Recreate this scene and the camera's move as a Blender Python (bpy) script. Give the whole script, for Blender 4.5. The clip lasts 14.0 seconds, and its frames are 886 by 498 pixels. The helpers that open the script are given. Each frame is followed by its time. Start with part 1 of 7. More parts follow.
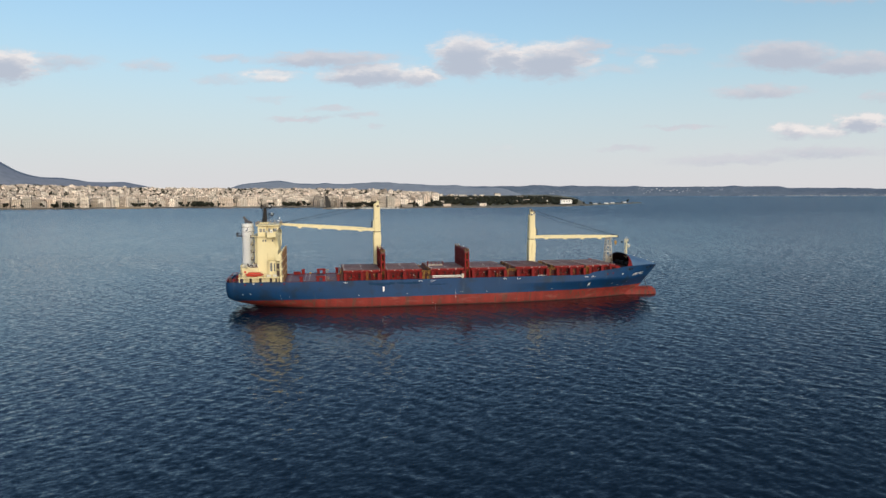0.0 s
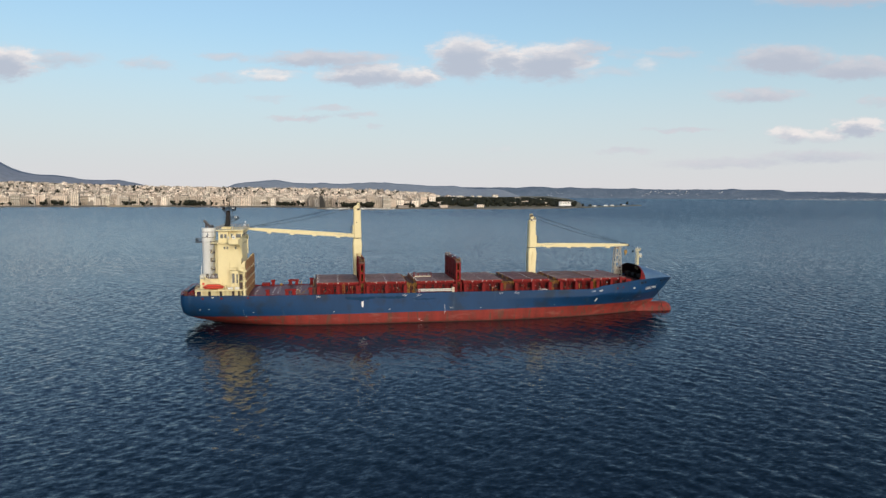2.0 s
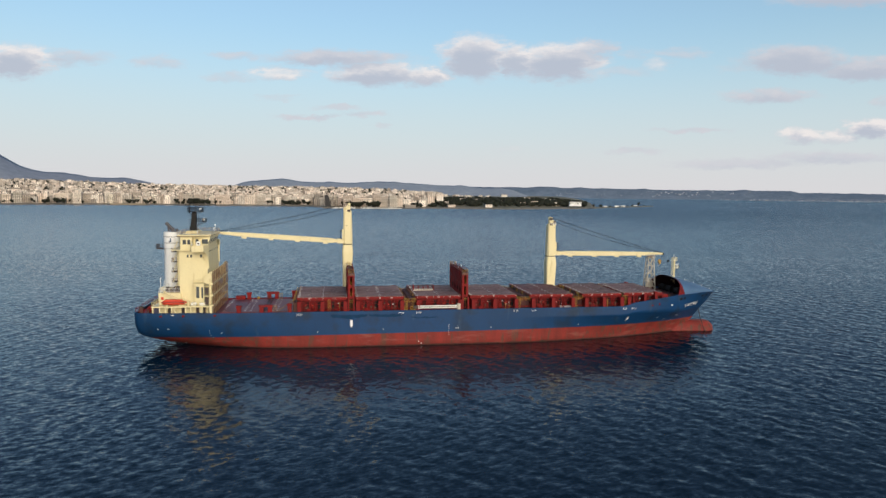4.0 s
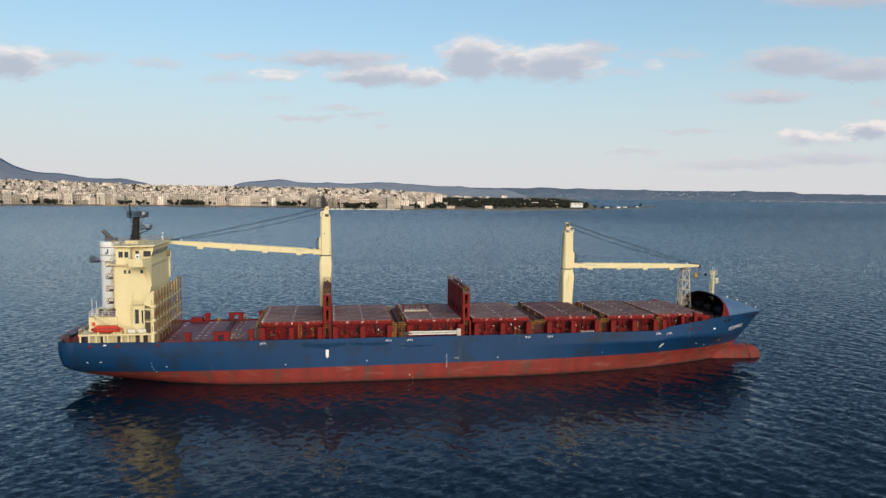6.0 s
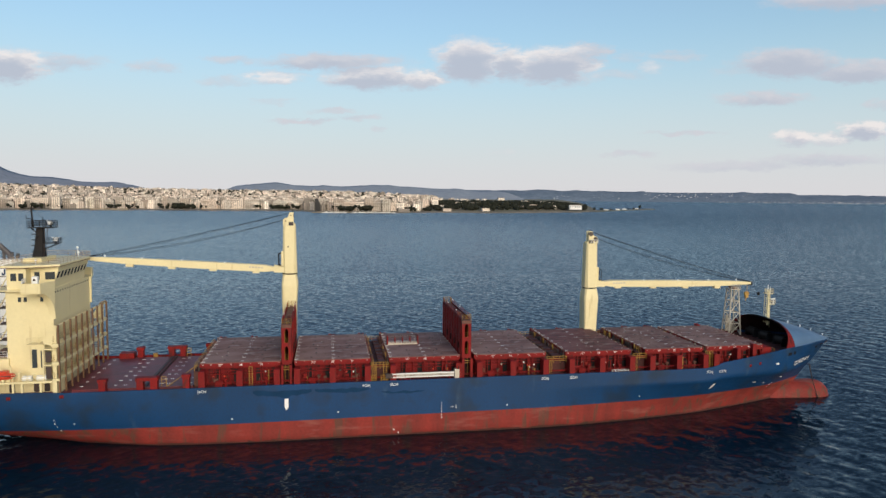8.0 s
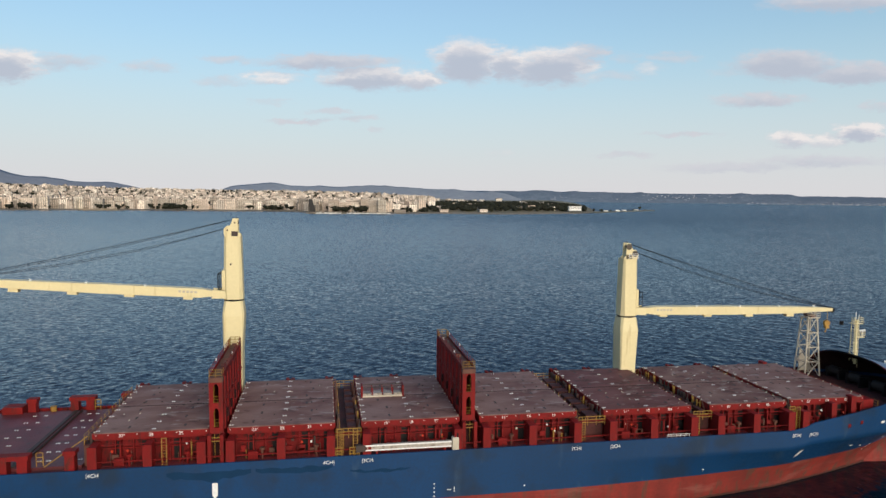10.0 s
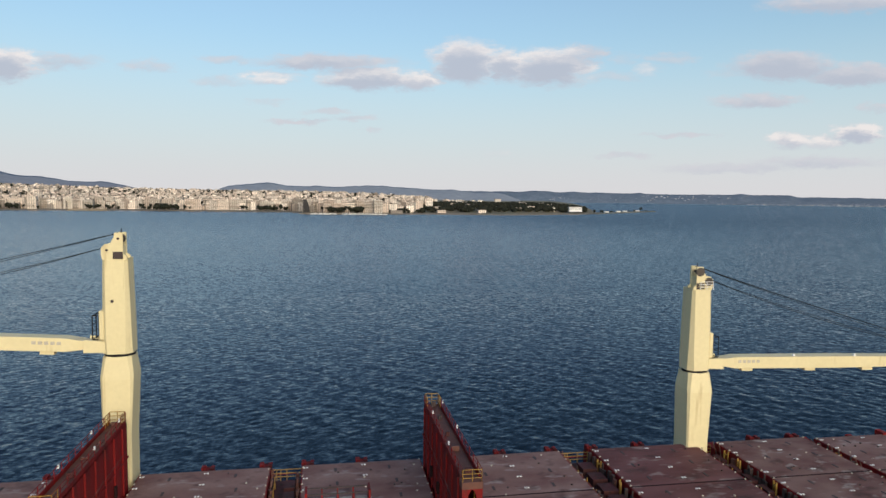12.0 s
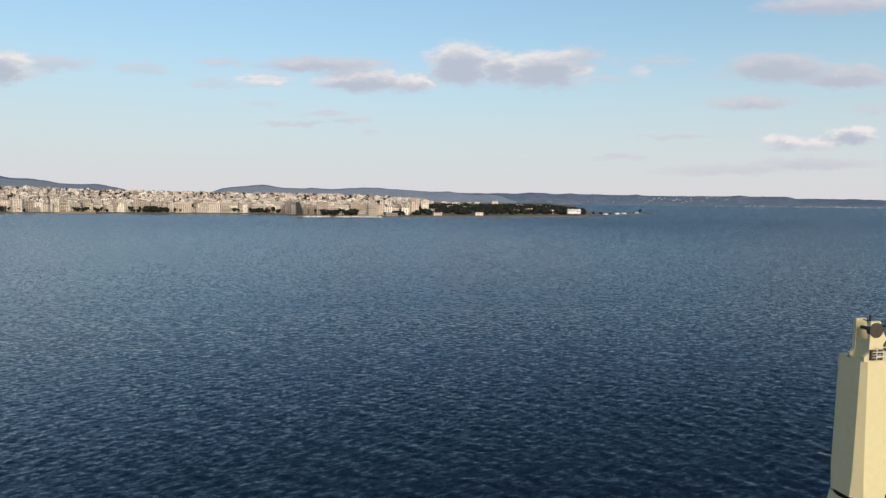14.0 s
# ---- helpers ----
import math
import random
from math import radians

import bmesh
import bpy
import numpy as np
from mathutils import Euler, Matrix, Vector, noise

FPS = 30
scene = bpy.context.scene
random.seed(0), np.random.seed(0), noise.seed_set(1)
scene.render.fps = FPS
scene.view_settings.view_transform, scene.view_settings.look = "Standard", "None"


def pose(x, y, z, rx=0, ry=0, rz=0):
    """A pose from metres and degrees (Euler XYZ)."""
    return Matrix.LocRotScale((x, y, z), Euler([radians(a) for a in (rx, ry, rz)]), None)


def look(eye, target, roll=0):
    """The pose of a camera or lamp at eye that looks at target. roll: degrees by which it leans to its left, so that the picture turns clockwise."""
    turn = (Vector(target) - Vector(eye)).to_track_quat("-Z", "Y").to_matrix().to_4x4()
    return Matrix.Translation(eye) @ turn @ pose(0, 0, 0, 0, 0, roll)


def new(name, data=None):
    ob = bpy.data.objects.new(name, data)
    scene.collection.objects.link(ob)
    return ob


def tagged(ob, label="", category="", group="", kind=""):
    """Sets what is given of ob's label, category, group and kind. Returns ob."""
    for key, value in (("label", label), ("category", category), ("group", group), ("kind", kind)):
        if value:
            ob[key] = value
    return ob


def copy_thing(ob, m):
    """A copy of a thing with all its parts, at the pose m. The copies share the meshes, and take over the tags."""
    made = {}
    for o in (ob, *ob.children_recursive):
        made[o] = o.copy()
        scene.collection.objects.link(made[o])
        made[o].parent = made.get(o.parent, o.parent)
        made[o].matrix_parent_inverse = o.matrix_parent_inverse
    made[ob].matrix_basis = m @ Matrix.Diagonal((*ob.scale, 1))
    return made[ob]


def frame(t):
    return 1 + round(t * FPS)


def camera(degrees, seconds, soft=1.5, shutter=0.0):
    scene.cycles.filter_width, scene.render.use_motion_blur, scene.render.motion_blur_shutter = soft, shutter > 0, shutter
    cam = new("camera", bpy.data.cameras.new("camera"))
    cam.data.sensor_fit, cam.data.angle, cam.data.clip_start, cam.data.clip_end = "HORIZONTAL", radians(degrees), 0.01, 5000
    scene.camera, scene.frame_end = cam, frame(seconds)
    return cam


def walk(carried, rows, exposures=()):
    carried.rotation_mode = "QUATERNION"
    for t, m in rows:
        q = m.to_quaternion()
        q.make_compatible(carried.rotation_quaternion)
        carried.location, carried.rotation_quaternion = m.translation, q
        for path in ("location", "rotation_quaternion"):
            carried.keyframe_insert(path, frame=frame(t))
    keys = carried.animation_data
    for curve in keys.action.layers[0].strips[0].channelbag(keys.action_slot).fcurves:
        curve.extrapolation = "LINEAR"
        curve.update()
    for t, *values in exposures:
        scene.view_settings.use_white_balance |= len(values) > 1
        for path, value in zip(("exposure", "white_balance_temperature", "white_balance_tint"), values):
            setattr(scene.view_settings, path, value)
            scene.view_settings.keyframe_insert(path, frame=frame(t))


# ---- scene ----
cam = camera(65.7, 14.0)
PATH = [
    (0, (-44.94, -241.705, 38.91), (-44.603, -239.741, 38.741), -0.2),
    (0.5, (-42.573, -235.094, 38.872), (-42.233, -233.13, 38.702), -0.1),
    (1, (-40.71, -228.29, 38.93), (-40.367, -226.327, 38.761), 0.1),
    (1.5, (-38.984, -221.277, 39.12), (-38.636, -219.315, 38.953), 0.2),
    (2, (-37.207, -213.676, 39.238), (-36.863, -211.713, 39.071), 0.3),
    (2.5, (-35.419, -205.801, 39.202), (-35.097, -203.835, 39.033), 0.4),
    (3, (-33.752, -197.834, 39.091), (-33.432, -195.867, 38.922), 0.5),
    (5.5, (-26.652, -159.281, 39.093), (-26.33, -157.314, 38.926), 0.7),
    (6, (-25.212, -151.471, 39.066), (-24.888, -149.505, 38.9), 0.6),
    (6.5, (-23.783, -143.778, 39.005), (-23.458, -141.811, 38.841), 0.6),
    (7, (-22.428, -135.948, 39.01), (-22.1, -133.982, 38.847), 0.5),
    (7.5, (-20.973, -128.009, 38.959), (-20.641, -126.043, 38.798), 0.4),
    (9.8, (-14.363, -92.256, 38.933), (-14.023, -90.292, 38.778), 0.5),
    (10, (-13.836, -89.226, 38.957), (-13.494, -87.262, 38.8), 0.5),
    (10.5, (-12.326, -81.415, 39.023), (-11.982, -79.451, 38.866), 0.5),
    (11, (-10.775, -73.508, 39.072), (-10.429, -71.544, 38.916), 0.5),
    (11.5, (-9.138, -65.687, 39.054), (-8.791, -63.723, 38.897), 0.5),
    (12, (-7.594, -57.858, 39.16), (-7.246, -55.894, 39.004), 0.6),
    (12.5, (-6.172, -50.269, 39.198), (-5.822, -48.305, 39.045), 0.5),
    (13, (-4.824, -42.652, 39.227), (-4.47, -40.689, 39.077), 0.5),
    (13.5, (-2.974, -34.705, 39.202), (-2.618, -32.742, 39.053), 0.5),
    (14, (-1.658, -27.368, 39.237), (-1.3, -25.406, 39.087), 0.5),
]
# the ship lies along x with its bow at +x; the sea is at z = 0
walk(cam, [(t, look(eye, target, roll)) for t, eye, target, roll in PATH])

# ---- light ----
SUN_AZ, SUN_EL = radians(167.0), radians(15.0)      # clockwise from +y
sun = new("sun", bpy.data.lights.new("sun", "SUN"))
sun.data.energy, sun.data.angle, sun.data.color = 3.8, radians(50.0), (1.0, 0.86, 0.66)
sun.matrix_world = look((0, 0, 200), (-math.sin(SUN_AZ) * 100, -math.cos(SUN_AZ) * 100, 200 - 100 * math.tan(SUN_EL)))
scene.view_settings.exposure = 0.0

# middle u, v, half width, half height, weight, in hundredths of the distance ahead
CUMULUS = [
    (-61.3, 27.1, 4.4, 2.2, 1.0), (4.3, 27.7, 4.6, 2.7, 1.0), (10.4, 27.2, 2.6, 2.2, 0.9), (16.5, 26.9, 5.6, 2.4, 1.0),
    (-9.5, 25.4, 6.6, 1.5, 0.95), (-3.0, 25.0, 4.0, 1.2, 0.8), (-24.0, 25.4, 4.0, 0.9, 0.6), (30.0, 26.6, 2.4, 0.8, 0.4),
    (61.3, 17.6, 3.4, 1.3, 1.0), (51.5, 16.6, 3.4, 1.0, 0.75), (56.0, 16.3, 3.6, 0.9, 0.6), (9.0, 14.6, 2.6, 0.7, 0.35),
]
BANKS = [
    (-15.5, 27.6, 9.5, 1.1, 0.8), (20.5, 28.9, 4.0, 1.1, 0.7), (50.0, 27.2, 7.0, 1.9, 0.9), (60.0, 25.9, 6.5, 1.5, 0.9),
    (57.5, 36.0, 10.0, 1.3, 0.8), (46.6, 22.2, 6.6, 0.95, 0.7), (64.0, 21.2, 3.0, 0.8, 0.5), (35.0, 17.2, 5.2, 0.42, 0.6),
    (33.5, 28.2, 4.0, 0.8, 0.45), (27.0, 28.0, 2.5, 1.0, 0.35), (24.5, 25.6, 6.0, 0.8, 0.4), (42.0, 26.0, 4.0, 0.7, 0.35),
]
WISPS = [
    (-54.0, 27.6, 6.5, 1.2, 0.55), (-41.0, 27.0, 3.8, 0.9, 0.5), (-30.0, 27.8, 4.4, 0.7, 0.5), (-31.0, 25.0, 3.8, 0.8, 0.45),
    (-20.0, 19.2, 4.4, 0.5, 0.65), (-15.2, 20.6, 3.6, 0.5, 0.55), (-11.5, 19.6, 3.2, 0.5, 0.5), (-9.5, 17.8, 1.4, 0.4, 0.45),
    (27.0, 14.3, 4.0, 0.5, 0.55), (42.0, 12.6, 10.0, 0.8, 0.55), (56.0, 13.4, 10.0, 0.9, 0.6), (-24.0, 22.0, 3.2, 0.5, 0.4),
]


def link(nt, a, b):
    nt.links.new(a, b)


def nod(nt, kind, **inputs):
    """A node of that kind with its attributes (lower case) and inputs (i0, i1, ...) set."""
    n = nt.nodes.new(kind)
    for key, v in inputs.items():
        if key[0] == "i" and key[1:].isdigit():
            s = n.inputs[int(key[1:])]
            if isinstance(v, bpy.types.NodeSocket):
                nt.links.new(v, s)
            else:
                s.default_value = v
        elif key == "op":
            n.operation = v
        elif key == "dtype":
            n.data_type = v
        elif key == "itype":
            n.interpolation_type = v
    return n


def maths(nt, op, a, b=0.0, c=0.0):
    return nod(nt, "ShaderNodeMath", op=op, i0=a, i1=b, i2=c).outputs[0]


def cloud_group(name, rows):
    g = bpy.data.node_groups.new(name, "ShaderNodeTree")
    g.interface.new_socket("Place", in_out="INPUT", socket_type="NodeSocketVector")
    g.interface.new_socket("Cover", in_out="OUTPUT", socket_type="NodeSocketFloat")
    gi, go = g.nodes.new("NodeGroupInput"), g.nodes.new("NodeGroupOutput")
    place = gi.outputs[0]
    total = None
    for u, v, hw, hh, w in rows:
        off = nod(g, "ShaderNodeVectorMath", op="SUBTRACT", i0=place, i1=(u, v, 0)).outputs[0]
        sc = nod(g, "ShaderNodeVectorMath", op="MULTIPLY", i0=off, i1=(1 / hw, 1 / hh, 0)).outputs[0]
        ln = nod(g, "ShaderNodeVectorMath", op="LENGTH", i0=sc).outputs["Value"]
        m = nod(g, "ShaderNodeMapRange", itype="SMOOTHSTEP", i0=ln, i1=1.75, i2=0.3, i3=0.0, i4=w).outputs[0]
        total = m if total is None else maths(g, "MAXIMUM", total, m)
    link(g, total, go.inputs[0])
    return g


def build_world():
    world = bpy.data.worlds.new("sky")
    scene.world = world
    world.use_nodes = True
    nt = world.node_tree
    nt.nodes.clear()
    sky = nt.nodes.new("ShaderNodeTexSky")
    sky.sky_type, sky.sun_disc = "NISHITA", False
    sky.sun_elevation, sky.sun_rotation = SUN_EL, SUN_AZ
    sky.altitude, sky.air_density, sky.dust_density, sky.ozone_density = 0, 1.0, 0.7, 2.7
    way = nt.nodes.new("ShaderNodeTexCoord").outputs["Generated"]
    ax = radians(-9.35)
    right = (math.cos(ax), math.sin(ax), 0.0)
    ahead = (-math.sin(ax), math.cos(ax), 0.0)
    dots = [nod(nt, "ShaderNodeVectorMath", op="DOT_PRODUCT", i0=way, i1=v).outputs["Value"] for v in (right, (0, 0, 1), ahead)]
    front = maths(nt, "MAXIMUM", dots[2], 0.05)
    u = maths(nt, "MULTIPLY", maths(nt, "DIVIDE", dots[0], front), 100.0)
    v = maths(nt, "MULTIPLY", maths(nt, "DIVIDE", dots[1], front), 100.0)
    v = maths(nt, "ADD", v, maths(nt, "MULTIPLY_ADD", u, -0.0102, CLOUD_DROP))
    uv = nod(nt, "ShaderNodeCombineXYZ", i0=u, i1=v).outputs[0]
    # ragged edges: the places are pushed about by two noises
    wide = nod(nt, "ShaderNodeVectorMath", op="MULTIPLY", i0=uv, i1=(0.35, 0.9, 1)).outputs[0]
    n1 = nt.nodes.new("ShaderNodeTexNoise")
    n1.inputs["Scale"].default_value, n1.inputs["Detail"].default_value, n1.inputs["Roughness"].default_value = 0.8, 9.0, 0.66
    link(nt, wide, n1.inputs["Vector"])
    push = nod(nt, "ShaderNodeVectorMath", op="SUBTRACT", i0=n1.outputs["Color"], i1=(0.5, 0.5, 0.5)).outputs[0]
    push = nod(nt, "ShaderNodeVectorMath", op="MULTIPLY", i0=push, i1=(8.5, 2.6, 0)).outputs[0]
    warped = nod(nt, "ShaderNodeVectorMath", op="ADD", i0=uv, i1=push).outputs[0]
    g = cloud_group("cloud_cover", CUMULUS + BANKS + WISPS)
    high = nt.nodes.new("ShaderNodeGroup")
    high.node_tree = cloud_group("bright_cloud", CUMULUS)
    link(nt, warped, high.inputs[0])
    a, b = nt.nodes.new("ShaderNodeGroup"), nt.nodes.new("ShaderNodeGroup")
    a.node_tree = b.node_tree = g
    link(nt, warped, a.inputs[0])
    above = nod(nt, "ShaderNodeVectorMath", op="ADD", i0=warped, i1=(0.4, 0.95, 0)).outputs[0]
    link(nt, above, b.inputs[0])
    n2 = nt.nodes.new("ShaderNodeTexNoise")
    n2.inputs["Scale"].default_value, n2.inputs["Detail"].default_value = 1.1, 5.0
    link(nt, wide, n2.inputs["Vector"])
    fluff = maths(nt, "MULTIPLY_ADD", n2.outputs["Fac"], 1.1, 0.42)
    cover = maths(nt, "MULTIPLY", a.outputs[0], fluff)
    cover = nod(nt, "ShaderNodeMapRange", itype="SMOOTHSTEP", i0=cover, i1=0.10, i2=0.75, i3=0.0, i4=0.9).outputs[0]
    ahead_only = nod(nt, "ShaderNodeMapRange", itype="SMOOTHSTEP", i0=dots[2], i1=0.25, i2=0.5, i3=0.0, i4=1.0).outputs[0]
    cover = maths(nt, "MULTIPLY", cover, ahead_only)
    shade = nod(nt, "ShaderNodeMapRange", itype="SMOOTHSTEP", i0=b.outputs[0], i1=0.05, i2=1.0, i3=1.25, i4=0.0).outputs[0]
    shade = maths(nt, "MULTIPLY", shade, maths(nt, "MULTIPLY_ADD", n2.outputs["Fac"], 1.2, 0.3))
    # only the heaped clouds catch the sun; the layers stay grey
    shade = maths(nt, "MULTIPLY", shade, nod(nt, "ShaderNodeMapRange", i0=high.outputs[0], i1=0.1, i2=0.7, i3=0.3, i4=1.0).outputs[0])
    tint = nod(nt, "ShaderNodeMix", dtype="RGBA").outputs[2]
    mix = tint.node
    link(nt, shade, mix.inputs[0])
    mix.inputs[6].default_value = CLOUD_SHADE
    mix.inputs[7].default_value = CLOUD_LIT
    # thin haze that pales the sky, in a high pale-blue layer and a low milky one
    clear = sky.outputs[0]
    for colour, top, most in HAZES:
        haze = nod(nt, "ShaderNodeMapRange", itype="SMOOTHSTEP", i0=dots[1], i1=top, i2=-0.02, i3=0.0, i4=most).outputs[0]
        air = nod(nt, "ShaderNodeMix", dtype="RGBA").outputs[2].node
        link(nt, haze, air.inputs[0])
        link(nt, clear, air.inputs[6])
        air.inputs[7].default_value = colour
        clear = air.outputs[2]
    full = nod(nt, "ShaderNodeMix", dtype="RGBA").outputs[2].node
    link(nt, cover, full.inputs[0])
    link(nt, air.outputs[2], full.inputs[6])
    link(nt, mix.outputs[2], full.inputs[7])
    bg = nt.nodes.new("ShaderNodeBackground")
    bg.inputs["Strength"].default_value = SKY_STRENGTH
    out = nt.nodes.new("ShaderNodeOutputWorld")
    link(nt, full.outputs[2], bg.inputs["Color"])
    link(nt, bg.outputs[0], out.inputs["Surface"])


SKY_STRENGTH = 0.165
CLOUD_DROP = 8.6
CLOUD_SHADE, CLOUD_LIT = (2.95, 3.15, 3.7, 1), (5.3, 4.95, 4.85, 1)
HAZES = (((2.7, 4.0, 4.45, 1), 0.50, 0.82), ((4.25, 4.3, 4.38, 1), 0.235, 0.9), ((4.3, 4.05, 4.15, 1), 0.085, 0.6))
build_world()


# ---- materials ----
def material(name, base, other=None, scale=0.4, rough=0.6, metal=0.0, bump=0.1, fine=8.0, spots=None, spot_at=0.62, streak=(1, 1, 1),
             jitter=0.0, island=False, spec=0.5, hue=None, grain_amount=1.0, blots=None):
    """A weathered surface: two tones on a broad noise, fine grain, spots of a third tone, and relief."""
    m = bpy.data.materials.new(name)
    m.use_nodes = True
    nt = m.node_tree
    bsdf = nt.nodes["Principled BSDF"]
    co = nt.nodes.new("ShaderNodeTexCoord").outputs["Object"]
    st = nod(nt, "ShaderNodeVectorMath", op="MULTIPLY", i0=co, i1=streak).outputs[0]

    def noise_fac(sc, detail=4.0, vec=st):
        n = nt.nodes.new("ShaderNodeTexNoise")
        n.inputs["Scale"].default_value, n.inputs["Detail"].default_value = sc, detail
        link(nt, vec, n.inputs["Vector"])
        return n.outputs["Fac"]

    other = other or tuple(c * 0.8 for c in base)
    mix = nod(nt, "ShaderNodeMix", dtype="RGBA").outputs[2].node
    broad = nod(nt, "ShaderNodeMapRange", i0=noise_fac(scale), i1=0.32, i2=0.68, i3=0.0, i4=1.0).outputs[0]
    link(nt, broad, mix.inputs[0])
    mix.inputs[6].default_value, mix.inputs[7].default_value = (*base, 1), (*other, 1)
    col = mix.outputs[2]
    grain = noise_fac(fine, 5.0, co)
    gm = nod(nt, "ShaderNodeMapRange", i0=grain, i1=0.3, i2=0.7, i3=1 - 0.14 * grain_amount, i4=1 + 0.1 * grain_amount).outputs[0]
    if jitter:
        r = (nt.nodes.new("ShaderNodeNewGeometry").outputs["Random Per Island"] if island else nt.nodes.new("ShaderNodeObjectInfo").outputs["Random"])
        if hue:
            mix.inputs[7].default_value = (*hue, 1)
            link(nt, maths(nt, "FRACT", maths(nt, "MULTIPLY", r, 7.31)), mix.inputs[0])
        jm = nod(nt, "ShaderNodeMapRange", i0=r, i1=0.0, i2=1.0, i3=1 - jitter, i4=1 + jitter * 0.6).outputs[0]
        gm = maths(nt, "MULTIPLY", gm, jm)
    hsv = nt.nodes.new("ShaderNodeHueSaturation")
    link(nt, gm, hsv.inputs["Value"])
    link(nt, col, hsv.inputs["Color"])
    col = hsv.outputs[0]
    rg = nod(nt, "ShaderNodeMapRange", i0=grain, i1=0.3, i2=0.7, i3=max(rough - 0.1, 0.05), i4=min(rough + 0.1, 1)).outputs[0]
    if spots:
        sp = nod(nt, "ShaderNodeMix", dtype="RGBA").outputs[2].node
        f = nod(nt, "ShaderNodeMapRange", i0=noise_fac(scale * 2.7, 8.0), i1=spot_at, i2=spot_at + 0.1, i3=0.0, i4=0.85).outputs[0]
        link(nt, f, sp.inputs[0])
        link(nt, col, sp.inputs[6])
        sp.inputs[7].default_value = (*spots, 1)
        col = sp.outputs[2]
    if blots:
        # stains and runs of another colour: tone, scale, threshold, stretch
        tone, size, start, pull = blots
        far = nod(nt, "ShaderNodeVectorMath", op="MULTIPLY", i0=co, i1=pull).outputs[0]
        sp = nod(nt, "ShaderNodeMix", dtype="RGBA").outputs[2].node
        link(nt, nod(nt, "ShaderNodeMapRange", i0=noise_fac(size, 9.0, far), i1=start, i2=start + 0.16, i3=0.0, i4=0.7).outputs[0], sp.inputs[0])
        link(nt, col, sp.inputs[6])
        sp.inputs[7].default_value = (*tone, 1)
        col = sp.outputs[2]
    link(nt, col, bsdf.inputs["Base Color"])
    link(nt, rg, bsdf.inputs["Roughness"])
    bsdf.inputs["Metallic"].default_value = metal
    bsdf.inputs["Specular IOR Level"].default_value = spec
    if bump:
        bp = nt.nodes.new("ShaderNodeBump")
        bp.inputs["Strength"].default_value, bp.inputs["Distance"].default_value = bump, 0.05
        link(nt, grain, bp.inputs["Height"])
        link(nt, bp.outputs[0], bsdf.inputs["Normal"])
    return m


